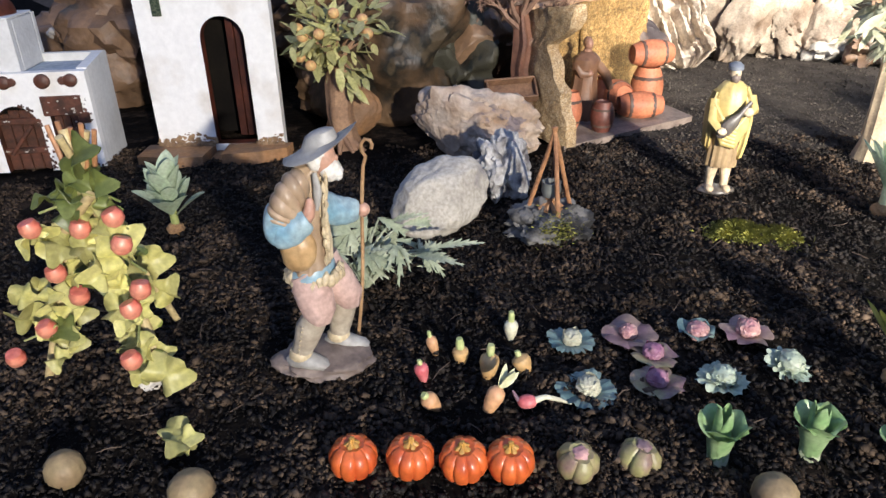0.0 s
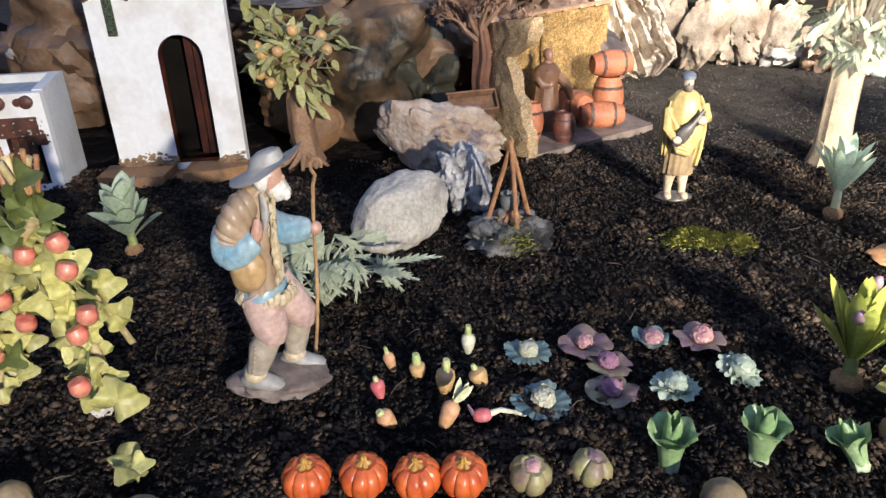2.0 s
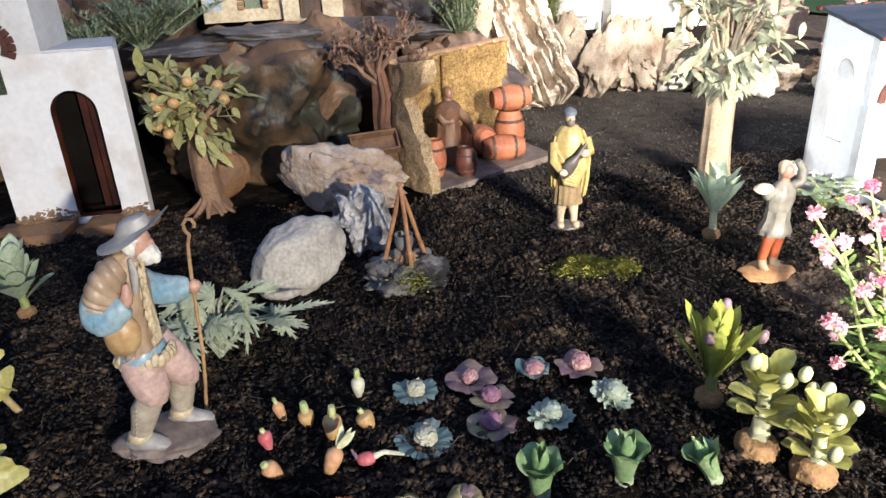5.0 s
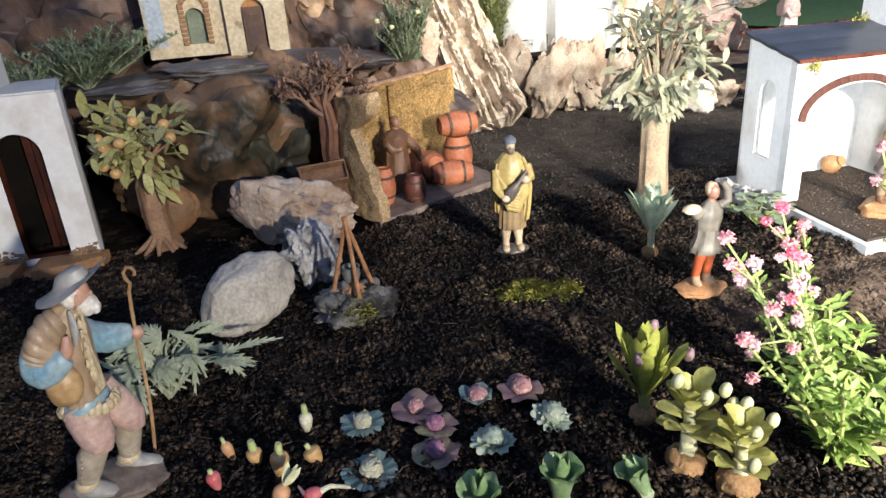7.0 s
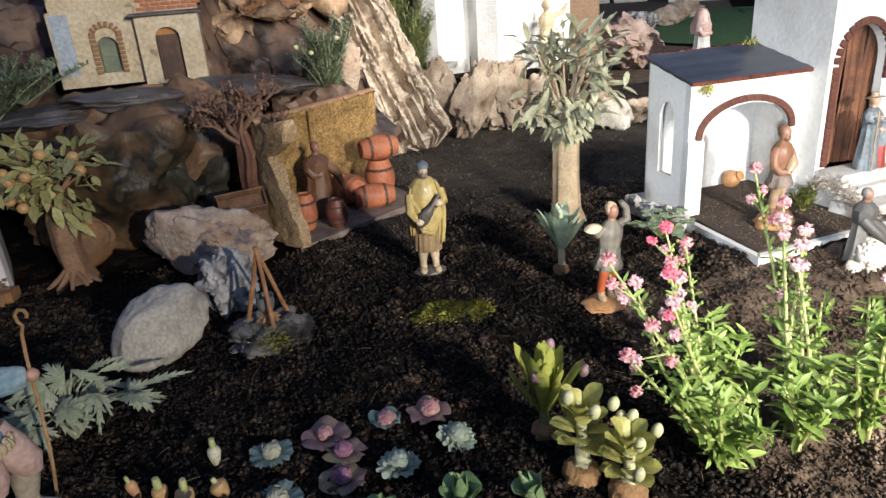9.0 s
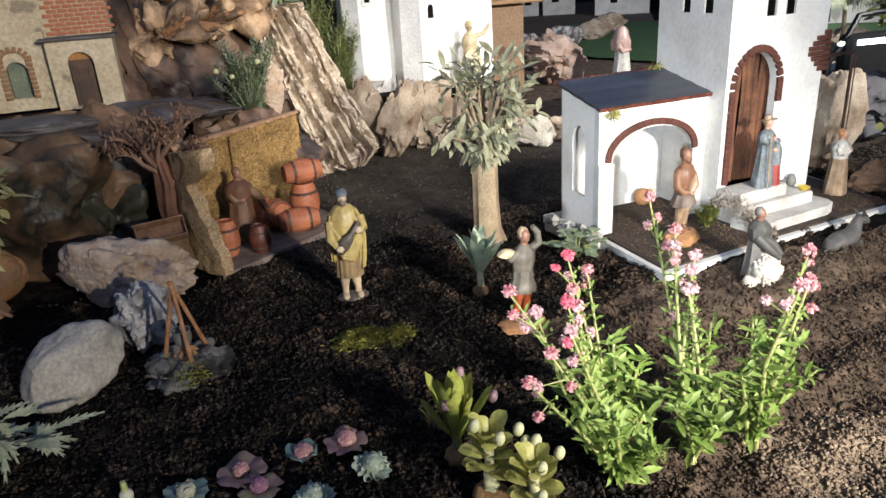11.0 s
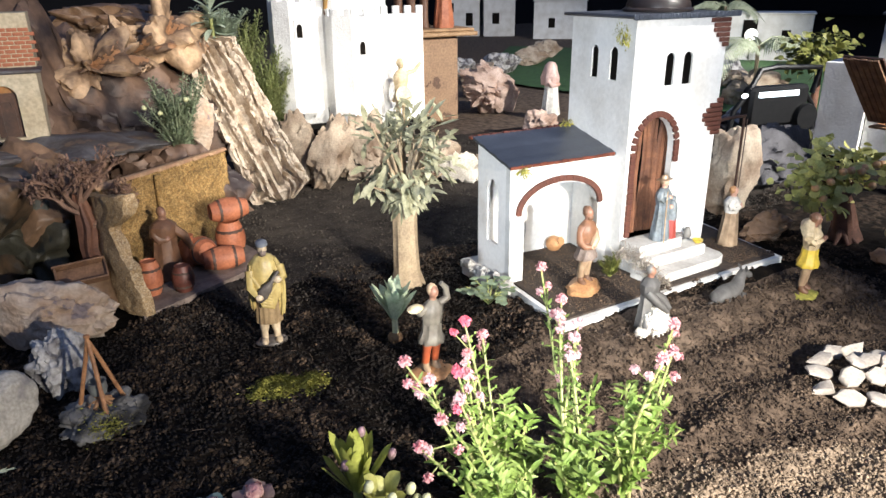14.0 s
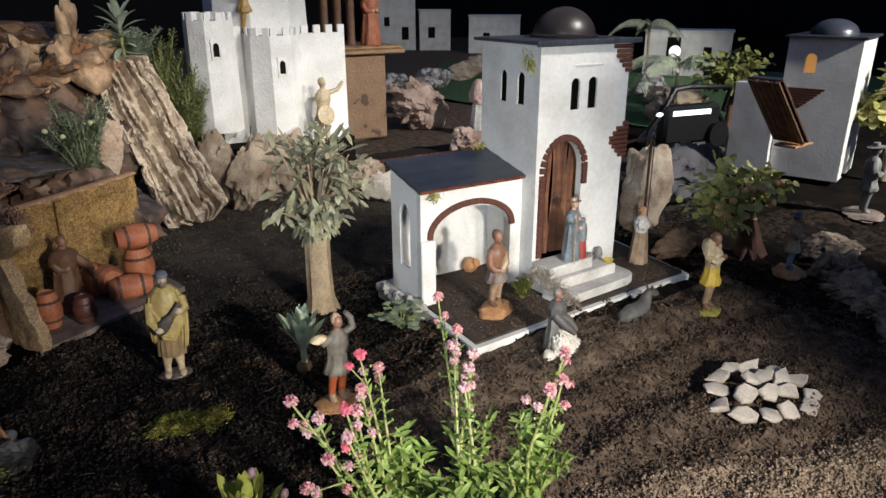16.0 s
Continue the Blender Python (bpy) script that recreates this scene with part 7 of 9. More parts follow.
for x, y, z in ((0.014, 0.014, 0.094), (-0.016, -0.016, 0.080), (0.042, -0.006, 0.068)):
    part("bud", Acc().blob((0, 0, 0), (0.0050, 0.0050, 0.0078), 3, 0.05, 2, 3), BUD_MAUVE, tulip, "mauve flower bud", pose(x, y, z, 10, x * 300, 0))

cr_leaf = leaf_mesh("leaf", LEAF_CREAM, 0.024, 0.0102, 0.6, 0.25, 8, rounded)
for (x, y, h, seed, buds) in ((0.458, 0.310, 0.034, 21, ((0.004, -0.016, 0.082), (-0.014, 0.000, 0.092), (0.030, -0.004, 0.076), (0.034, -0.010, 0.064))), (0.486, 0.274, 0.018, 27, ((-0.004, -0.022, 0.040), (0.002, -0.012, 0.062), (0.030, 0.004, 0.058), (0.012, 0.016, 0.070)))):
    tp = rosette("tulip_plant", "pale yellow-green plant with cream egg-shaped buds", "plant", (x, y, 0), cr_leaf, 23, 5, 66, BUD_CREAM, 0.018, seed=seed, stem_h=h, lift=0.044, spread=0.014, bulb_label="rough brown root ball")
    part("neck", Acc().loft([(0, 0, 0.008), (0.001, 0, 0.020), (0, 0, h + 0.004)], [0.011, 0.0075, 0.006], 12, fold=0.1), BUD_CREAM, tp, "pale neck")
    for b in buds:
        part("bud", Acc().blob((0, 0, 0), (0.0052, 0.0052, 0.0080), 4, 0.05, 2, 3), BUD_CREAM, tp, "cream egg-shaped bud", pose(*b, 12, 8, 0))


# silver plant behind the shepherd
def silver_plant():
    root = thing("silver_plant", "silvery plant with drooping deeply toothed leaves", "plant", pose(-0.024, 0.570, 0))
    rr = random.Random(17)

    def toothed(L, W, teeth, bend, curl):
        """A drooping blade with saw teeth along both edges."""
        a = Acc()
        n = teeth * 2
        p, g = Vector((0, 0, 0)), 0.0
        for i in range(n + 1):
            t = i / n
            g = bend * t + curl * t ** 3
            w = W * max(0.05, min(1, 0.25 + 2.6 * t) * (1 - t) ** 0.8) * (1.40 if i % 2 else 0.60)
            if i:
                p = p + Vector((0, math.cos(g), -math.sin(g))) * (L / n)
            nrm = Vector((0, math.sin(g), math.cos(g)))
            tip = Vector((0, math.cos(g), -math.sin(g))) * (L / n * (1.7 if i % 2 else 0.0))
            a.v += [tuple(p + Vector((-w, 0, 0)) + nrm * w * 0.3 + tip), tuple(p), tuple(p + Vector((w, 0, 0)) + nrm * w * 0.3 + tip)]
        for i in range(n):
            k = 3 * i
            a.f += [(k, k + 1, k + 4, k + 3), (k + 1, k + 2, k + 5, k + 4)]
        a.m, a.s = [0] * len(a.f), [True] * len(a.f)
        return a
    fans = []
    for q in range(4):
        a = Acc()
        for k in range(5):
            g = (-68, -34, 0, 34, 68)[k] + rr.uniform(-6, 6)
            L = (0.026, 0.037, 0.044, 0.037, 0.026)[k] * rr.uniform(0.9, 1.1)
            b = toothed(L * 1.10, 0.0082, 4, 0.35 + 0.35 * q, 0.4 * (q % 2))
            a.add(b.v, b.f, 0, True, pose(0, 0, 0, rr.uniform(-12, 6), 0, g))
        fans.append(a.mesh("leaf", LEAF_SILVER))
    wisps = [toothed(0.062, 0.0078, 6, 0.5 + 0.5 * q, 1.2 * q).mesh("leaf", LEAF_SILVER) for q in range(3)]
    for k in range(22):
        t = k * 2.4
        r = math.sqrt((k + 1) / 22)
        tip = Vector((math.cos(t) * 0.062 * r + 0.018, math.sin(t) * 0.036 * r, 0.076 - 0.044 * r * r + rr.gauss(0, 0.008)))
        part("stem", Acc().loft([(0, 0, 0), tip * 0.5 + Vector((0, 0, 0.020)), tip], [0.0018, 0.0014, 0.0009], 6), LEAF_SILVER, root)
        out = Vector((math.cos(t) + 0.25 + rr.gauss(0, 0.35), math.sin(t) * 0.8 - 0.25 + rr.gauss(0, 0.35), rr.gauss(0.05, 0.35)))
        wisp = math.cos(t) > -0.1 and k % 3 != 1
        part("leaf", wisps[k % 3] if wisp else fans[k % 4], None, root, "", frame_of(tip, out, (rr.gauss(0, 0.4), -0.7 + rr.gauss(0, 0.3), 0.9), rr.uniform(0.7, 1.05)))
    return root


silver_plant()


# trees
def crown(centre, radii, n, L, W, material_seed, droop=0.3, shape=oval, clumps=26):
    rr = random.Random(material_seed)
    a = Acc()
    cl = []
    for k in range(clumps):
        d = Vector((rr.gauss(0, 1), rr.gauss(0, 1), rr.gauss(0, 1))).normalized()
        u = rr.uniform(0.35, 1.0)
        cl.append((Vector(centre) + Vector((d.x * radii[0], d.y * radii[1], d.z * radii[2])) * u, d))
    for k in range(n):
        c, d = cl[k % clumps]
        o = (d + Vector((rr.gauss(0, 0.8), rr.gauss(0, 0.8), rr.gauss(0, 0.7) - droop))).normalized()
        p = c + Vector((rr.gauss(0, 1), rr.gauss(0, 1), rr.gauss(0, 1))) * (radii[0] * 0.16)
        a.leaf(p, o, (rr.gauss(0, 0.4), rr.gauss(0, 0.4) - 0.3, 1), L * rr.uniform(0.6, 1.15), W * rr.uniform(0.7, 1.15), rr.uniform(-0.4, 0.7), 0.25, 4, shape)
    return a, cl


def olive_tree():
    root = thing("olive_tree", "small olive tree with grey-green leaves and pale trunk", "tree", pose(0.766, 0.952, 0))
    part("trunk", Acc().loft([(0.002, 0, -0.006), (0.002, 0, 0.006), (0.001, 0, 0.025), (0, 0, 0.08), (0, 0, 0.14), (0.001, 0, 0.178)], [0.036, 0.033, 0.027, 0.0245, 0.0235, 0.025], 22, fold=0.07, folds=9), BARK_TAN, root)
    a, cl = crown((0.002, 0, 0.258), (0.094, 0.084, 0.088), 330, 0.043, 0.0062, 4, 0.25, clumps=46)
    for k in range(60):
        t = k * 2.4
        a.leaf((0.02 * math.cos(t), 0.02 * math.sin(t), 0.185 + 0.01 * math.sin(k)), (math.cos(t), math.sin(t), -0.3), (0, 0, 1), 0.036, 0.006, 0.6, 0.25, 4, oval)
    part("crown", a, LEAF_OLIVE, root)
    for c, d in cl[:40]:
        part("limb", Acc().loft([(0, 0, 0.165), (c * 0.45 + Vector((0, 0, 0.1))), c], [0.0055, 0.0035, 0.0014], 7), BARK_TAN, root)
    return root


olive_tree()


def fruit_tree(label, at, trunk, rad, centre, radii, n, L, W, leafm, bark, fruits, fr, seed, roots=0, shape=oval):
    root = thing("orange_tree", label, "tree", pose(*at))
    part("trunk", Acc().loft(trunk, rad, 14, fold=0.14, folds=5), bark, root)
    for k in range(roots):
        t = -2.6 + 2.0 * k / max(1, roots - 1)
        part("root", Acc().loft([(0, 0, 0.03), (math.cos(t) * 0.02, math.sin(t) * 0.02, 0.014), (math.cos(t) * 0.05, math.sin(t) * 0.04, -0.002)], [0.008, 0.006, 0.003], 8), bark, root)
    a, cl = crown(centre, radii, n, L, W, seed, 0.2, shape)
    part("crown", a, leafm, root)
    top = Vector(trunk[-1])
    for c, d in cl[:14]:
        part("limb", Acc().loft([top, (top + c) * 0.5 + Vector((0, 0, 0.006)), c], [rad[-1] * 0.45, 0.003, 0.0014], 7), bark, root)
    fm = Acc().blob((0, 0, 0), (fr, fr, fr * 0.95), 2, 0.03, 2, 3).mesh("orange", ORANGE)
    rr = random.Random(seed + 1)
    for k in range(fruits):
        d = Vector((rr.uniform(-1, 1), rr.uniform(-1, -0.35), rr.uniform(-0.8, 0.8))).normalized()
        part("orange", fm, None, root, "orange fruit", pose(centre[0] + d.x * radii[0] * 0.95, centre[1] + d.y * radii[1] * 1.02, centre[2] + d.z * radii[2] * 0.95))
    return root


fruit_tree("small orange tree with yellow-green leaves and pale oranges", (-0.104, 1.072, 0.0), [(0.01, 0, -0.004), (0.006, 0, 0.02), (0.0, 0, 0.06), (0.004, 0, 0.11), (0, 0, 0.14)], [0.025, 0.020, 0.021, 0.023, 0.013], (0.002, -0.005, 0.178), (0.082, 0.055, 0.062), 230, 0.036, 0.0072, LEAF_ORANGE, BARK_OR, 8, 0.0092, 31, 5, lance)
fruit_tree("bushy orange tree with round green leaves and oranges", (1.745, 0.700, 0.0), [(0.02, 0, -0.004), (0.012, 0, 0.03), (0, 0, 0.07), (-0.015, 0, 0.11)], [0.036, 0.026, 0.022, 0.016], (-0.055, 0.015, 0.165), (0.135, 0.085, 0.066), 440, 0.023, 0.0105, LEAF_ROUND, BARK_RED, 11, 0.0085, 37, 4, rounded)


def dry_tree():
    root = thing("dry_bush", "dry reddish-brown bush with bare twigs", "tree", pose(0.212, 1.118, 0.0))
    part("trunk", Acc().loft([(0, 0, -0.004), (0.002, 0, 0.05), (-0.004, 0, 0.12), (0.002, 0, 0.165), (-0.006, 0, 0.225)], [0.021, 0.0145, 0.0125, 0.0150, 0.007], 18, fold=0.28, folds=4), BARK_RED, root)
    rr = random.Random(6)
    a = Acc()

    def grow(p, d, L, r, depth):
        q = p + d * L
        a.loft([p, (p + q) / 2 + Vector((rr.gauss(0, L * 0.06), rr.gauss(0, L * 0.06), 0)), q], [r, r * 0.8, r * 0.6], 5)
        if depth:
            for k in range(4 if depth > 1 else 3):
                grow(p + d * L * rr.uniform(0.55, 1.0), (d + Vector((rr.gauss(0, 0.55), rr.gauss(0, 0.5), rr.gauss(0.08, 0.35)))).normalized(), L * rr.uniform(0.55, 0.75), r * 0.55, depth - 1)
        else:
            for k in range(3):
                a.leaf(q, (rr.gauss(0, 1), rr.gauss(0, 1), rr.gauss(0, 1)), (0, 0, 1), 0.010, 0.002, 0.5, 0.3, 2)
    for k in range(9):
        t = k * 0.7
        grow(Vector((-0.004, 0, 0.150 + 0.007 * k)), Vector((math.cos(t) * 1.0, math.sin(t) * 0.55, 0.95)).normalized(), 0.056, 0.0058, 3)
    part("twig_mass", a, TWIG, root, "dense dry brown twigs")


dry_tree()


def sprig(label, at, n, h, spread, seed, material, flowers=0, rotx=0, leafL=0.014, leafW=0.0021, cat="bush"):
    root = thing("conifer_sprig", label, cat, pose(*at))
    rr = random.Random(seed)
    for k in range(n):
        t = k * 2.4
        tip = Vector((math.cos(t) * spread * rr.uniform(0.2, 1), math.sin(t) * spread * 0.6 * rr.uniform(0.2, 1), h * rr.uniform(0.55, 1)))
        pts = [Vector((0, 0, 0)), tip * 0.5 + Vector((0, 0, h * 0.06)), tip]
        a = Acc().loft(pts, [0.0022, 0.0016, 0.0008], 5)
        for j in range(46):
            u = 0.1 + 0.9 * j / 46
            p = pts[0].lerp(pts[1], u * 2) if u < 0.5 else pts[1].lerp(pts[2], u * 2 - 1)
            g = j * 2.2
            side = Vector((math.cos(g), math.sin(g) * 0.8, 0.55))
            L = leafL * (1.6 - u) * rr.uniform(0.7, 1.2)
            a.leaf(p, side, (0, 0, 1), L * 1.6, leafW, 0.3, 0.2, 3)
            a.leaf(p + side.normalized() * L * 0.6, side + Vector((rr.gauss(0, 0.5), rr.gauss(0, 0.5), 0.4)), (0, 0, 1), L, leafW, 0.3, 0.2, 2)
            a.leaf(p + side.normalized() * L * 0.9, side + Vector((rr.gauss(0, 0.7), rr.gauss(0, 0.7), 0.2)), (0, 0, 1), L, leafW, 0.3, 0.2, 2)
        part("frond", a, material, root)
    for k in range(flowers):
        part("flower", Acc().blob((0, 0, 0), (0.006, 0.006, 0.006), k, 0.2, 3, 2), BUD_CREAM, root, "small cream flower", pose(rr.gauss(0, spread * 0.5), -0.02 - rr.random() * 0.02, h * rr.uniform(0.3, 0.8)))


sprig("grey-green conifer sprigs on the cliff", (-0.21, 1.27, 0.25), 16, 0.115, 0.13, 3, LEAF_FERN)
sprig("grey-green conifer sprigs on the cliff", (-0.34, 1.33, 0.22), 12, 0.12, 0.12, 4, LEAF_FERN)
sprig("grey-green conifer sprigs hanging over the cliff", (-0.17, 1.33, 0.27), 18, 0.085, 0.17, 13, LEAF_FERN)
sprig("grey-green conifer sprigs on the cliff", (-0.30, 1.24, 0.20), 18, 0.13, 0.11, 14, LEAF_FERN)
sprig("green sprigs with small cream flowers behind the cellar", (0.425, 1.47, 0.19), 26, 0.19, 0.090, 5, LEAF_FERN, 3)
sprig("pale green sprigs on top of the cork bark", (0.615, 1.86, 0.41), 16, 0.10, 0.10, 45, LEAF_AGAVE, 0, leafL=0.016, leafW=0.0032)
sprig("tall green cypress sprigs beside cork bark", (0.735, 1.86, 0.14), 26, 0.27, 0.085, 6, LEAF_CYPRESS, 0, leafL=0.020)
sprig("tall green cypress sprigs beside cork bark", (0.68, 1.92, 0.25), 24, 0.25, 0.085, 7, LEAF_CYPRESS, 0, leafL=0.018)
su = leaf_mesh("leaf", LEAF_AGAVE, 0.072, 0.0100, 0.6, 0.3, 8, oval)
rosette("succulent_plant", "grey-green leafy succulent on top of the cork bark", "plant", (0.585, 1.83, 0.40), su, 30, 15, 120, STEM_GREEN, 0.0, seed=44, stem_h=0.03, lift=0.10)


# small clover by the church
def clover():
    root = thing("clover_plant", "low plant with small round grey-green leaves", "plant", pose(0.850, 0.765, 0.010))
    rr = random.Random(8)
    lm = leaf_mesh("leaf", LEAF_CLOVER, 0.015, 0.0072, 0.3, 0.15, 6, rounded)
    for k in range(15):
        t = k * 2.4
        tip = Vector((math.cos(t) * rr.uniform(0.020, 0.070), math.sin(t) * rr.uniform(0.015, 0.060), rr.uniform(0.014, 0.048)))
        part("stem", Acc().loft([(0, 0, 0), tip * 0.5 + Vector((0, 0, 0.01)), tip], [0.0012, 0.001, 0.0008], 5), STEM_GREEN, root)
        for j in range(5):
            g = j * 1.26 + k
            part("leaf", lm, None, root, "", frame_of(tip * rr.uniform(0.7, 1.0), (math.cos(g), math.sin(g), rr.uniform(0.0, 0.5)), (0, 0, 1), rr.uniform(0.75, 1.15)))


clover()


# flowering plants
def flowering(label, at, stems, seed, extra_leafy=()):
    """stems: tips of flowering stems, as offsets; each carries a head."""
    root = thing("flowering_plant", label, "plant", pose(*at))
    rr = random.Random(seed)
    head = []
    for mt in (PETAL, PETAL_RED, PETAL_PALE):
        a = Acc()
        a.blob((0, 0, 0), (0.0042, 0.0042, 0.0038), 3, 0.3, 3, 2)
        for k in range(56):
            d = Vector((rr.gauss(0, 1), rr.gauss(0, 1), rr.gauss(0.3, 0.9))).normalized()
            a.leaf(d * rr.uniform(0.0028, 0.0046), d + Vector((rr.gauss(0, 0.4), rr.gauss(0, 0.4), 0.25)), (rr.gauss(0, 1), rr.gauss(0, 1), 1), rr.uniform(0.0026, 0.0046), 0.0019, 0.9, 0.3, 3, lambda t: 0.4 + 0.7 * t)
        head.append(a.mesh("flower_head", mt))
    for tip, kind in stems:
        tip = Vector(tip)
        mid = tip * 0.5 + Vector((rr.gauss(0, 0.006), rr.gauss(0, 0.006), 0.004))
        part("stem", Acc().loft([Vector((rr.gauss(0, 0.006), rr.gauss(0, 0.006), -0.004)), mid, tip], [0.0024, 0.0019, 0.0011], 7), STEM_GREEN, root)
        a = Acc()
        for j in range(40):
            u = 0.04 + 0.88 * j / 40
            p = Vector((0, 0, 0)).lerp(mid, u * 2) if u < 0.5 else mid.lerp(tip, u * 2 - 1)
            g = j * 2.1
            L = (0.024 if u < 0.5 else 0.013) * rr.uniform(0.5, 1.25)
            a.leaf(p, (math.cos(g) + rr.gauss(0, 0.3), math.sin(g) + rr.gauss(0, 0.3), rr.uniform(0.0, 1.2)), (rr.gauss(0, 0.5), rr.gauss(-0.3, 0.5), 1), L, L * 0.125, rr.uniform(0.1, 0.7), 0.3, 4, oval)
        for j in range(9):
            a.blob(mid.lerp(tip, 0.15 + 0.09 * j) + Vector((rr.gauss(0, 0.005), rr.gauss(0, 0.005), 0)), (0.0017, 0.0017, 0.0024), j, 0.2, 2, 1)
        part("foliage", a, LEAF_BRIGHT, root)
        if kind >= 0:
            part("flower_head", head[kind], None, root, "fluffy pink flower head", Matrix.Translation(tip + Vector((0, 0, 0.003))) @ pose(0, 0, 0, rr.uniform(-25, 25), rr.uniform(-25, 25), 0) @ Matrix.Diagonal((1.0, 1.0, 0.95, 1)))
            for k in range(2):
                q = tip + Vector((rr.gauss(0, 0.010), rr.gauss(0, 0.010), rr.uniform(-0.034, -0.006)))
                part("stalk", Acc().loft([tip.lerp(mid, 0.35), q], [0.0009, 0.0008], 5), STEM_GREEN, root)
                part("flower_head", head[rr.choice((kind, kind, 2))], None, root, "fluffy pink flower head", Matrix.Translation(q) @ pose(0, 0, 0, rr.uniform(-30, 30), rr.uniform(-30, 30), 0) @ Matrix.Diagonal((0.78, 0.78, 0.78, 1)))
    for tip in extra_leafy:
        tip = Vector(tip)
        part("stem", Acc().loft([(0, 0, 0), tip * 0.5 + Vector((0, 0, 0.008)), tip], [0.0026, 0.002, 0.0011], 7), STEM_GREEN, root)
        a = Acc()
        for j in range(52):
            u = 0.08 + 0.92 * j / 52
            p = tip * u + Vector((0, 0, 0.016 * math.sin(math.pi * u)))
            g = j * 2.1
            L = 0.024 * rr.uniform(0.5, 1.3) * (1.15 - 0.45 * u)
            p += Vector((rr.gauss(0, 0.004), rr.gauss(0, 0.004), rr.gauss(0, 0.003)))
            a.leaf(p, (math.cos(g) + rr.gauss(0, 0.4), math.sin(g) + rr.gauss(0, 0.4), rr.uniform(0.0, 1.2)), (rr.gauss(0, 0.5), rr.gauss(-0.3, 0.5), 1), L, L * 0.13, rr.uniform(0.1, 0.7), 0.3, 4, oval)
        part("foliage", a, LEAF_BRIGHT, root)


flowering("pink-flowered plant with narrow green leaves", (0.585, 0.272, 0), [((-0.079, 0.080, 0.195), 0), ((-0.030, 0.056, 0.183), 1), ((-0.085, 0.033, 0.122), 0), ((-0.060, 0.035, 0.145), 0), ((-0.055, 0.072, 0.170), 2), ((-0.015, 0.062, 0.172), 0), ((-0.036, 0.040, 0.160), 2)], 51, ((-0.02, -0.01, 0.085), (0.03, 0.01, 0.07), (0.02, -0.035, 0.055), (-0.045, 0.01, 0.09)))
flowering("pink-flowered plant with narrow green leaves", (0.620, 0.330, 0), [((-0.005, 0.093, 0.183), 1), ((0.015, 0.085, 0.165), 0), ((-0.02, 0.06, 0.160), 0)], 53, ((0.045, 0.02, 0.085), (0.02, 0.04, 0.10), (0.05, -0.02, 0.06)))
flowering("tall plant with pale pink flower heads", (0.675, 0.272, 0), [((0.054, 0.160, 0.228), 0), ((0.045, 0.075, 0.172), 2), ((0.035, 0.092, 0.195), 2), ((0.030, 0.060, 0.158), 2), ((0.050, 0.110, 0.205), 0), ((0.058, 0.085, 0.182), 2)], 57, ((-0.03, 0.0, 0.075), (0.035, 0.005, 0.085), (0.0, -0.03, 0.06), (0.055, 0.05, 0.12)))
flowering("leafy plant with a few pink flower heads", (0.742, 0.268, 0), [((0.064, 0.010, 0.200), 0), ((0.010, -0.030, 0.190), 0), ((0.045, -0.010, 0.180), 0)], 59, ((0.03, -0.02, 0.125), (0.05, 0.01, 0.14), (-0.02, 0.0, 0.09), (0.02, 0.03, 0.13), (0.05, -0.03, 0.09)))

# ---- vegetables ----
PUMPKIN = mat("glazed_pumpkin", (0.54, 0.115, 0.028), (0.40, 0.060, 0.016), 50, 0.34, 0.12, coat=0.25)
PUMP_TOP = mat("pumpkin_stalk", (0.50, 0.28, 0.06), (0.38, 0.20, 0.05), 80, 0.5, 0.3)
GOURD = mat("green_gourd", (0.27, 0.25, 0.10), (0.21, 0.13, 0.10), 60, 0.45, 0.4, coat=0.1)
CARROT = mat("painted_carrot", (0.58, 0.31, 0.16), (0.50, 0.28, 0.13), 60, 0.5, 0.2)
PARSNIP = mat("painted_parsnip", (0.52, 0.34, 0.15), (0.48, 0.28, 0.11), 60, 0.5, 0.2)
TURNIP = mat("painted_turnip", (0.62, 0.60, 0.44), (0.56, 0.52, 0.36), 60, 0.5, 0.1)
RADISH = mat("painted_radish", (0.50, 0.09, 0.10), (0.55, 0.17, 0.17), 60, 0.45, 0.1)
SPROUT = mat("pale_sprout", (0.40, 0.46, 0.18), (0.52, 0.50, 0.24), 60, 0.5, 0.1)
CAB_BLUE = mat("blue_green_cabbage", (0.065, 0.12, 0.125), (0.17, 0.23, 0.20), 40, 0.45, 0.3, 200, random_tint=0.2)
CAB_CREAM = mat("cream_cauliflower", (0.50, 0.47, 0.34), (0.36, 0.36, 0.26), 200, 0.5, 0.5, 400)
CAB_PURPLE = mat("purple_cabbage", (0.15, 0.085, 0.11), (0.23, 0.16, 0.125), 40, 0.4, 0.3, 200, random_tint=0.25)
CAB_OLIVE = mat("olive_cabbage", (0.27, 0.25, 0.12), (0.17, 0.10, 0.11), 70, 0.4, 0.3, 200, random_tint=0.25)
CAB_WHITE = mat("white_cabbage", (0.38, 0.42, 0.31), (0.24, 0.31, 0.25), 60, 0.45, 0.3, 200, random_tint=0.2)
HEART_PINK = mat("pink_heart", (0.40, 0.19, 0.20), (0.46, 0.30, 0.25), 90, 0.45, 0.3)
HEART_MAUVE = mat("mauve_heart", (0.24, 0.10, 0.17), (0.32, 0.18, 0.20), 90, 0.45, 0.3)
STALK = mat("pale_stalk", (0.40, 0.46, 0.28), (0.50, 0.53, 0.36), 60, 0.4, 0.15)
LETTUCE = mat("green_lettuce", (0.20, 0.32, 0.13), (0.36, 0.46, 0.24), 40, 0.35, 0.2, 200, through_light=0.1)
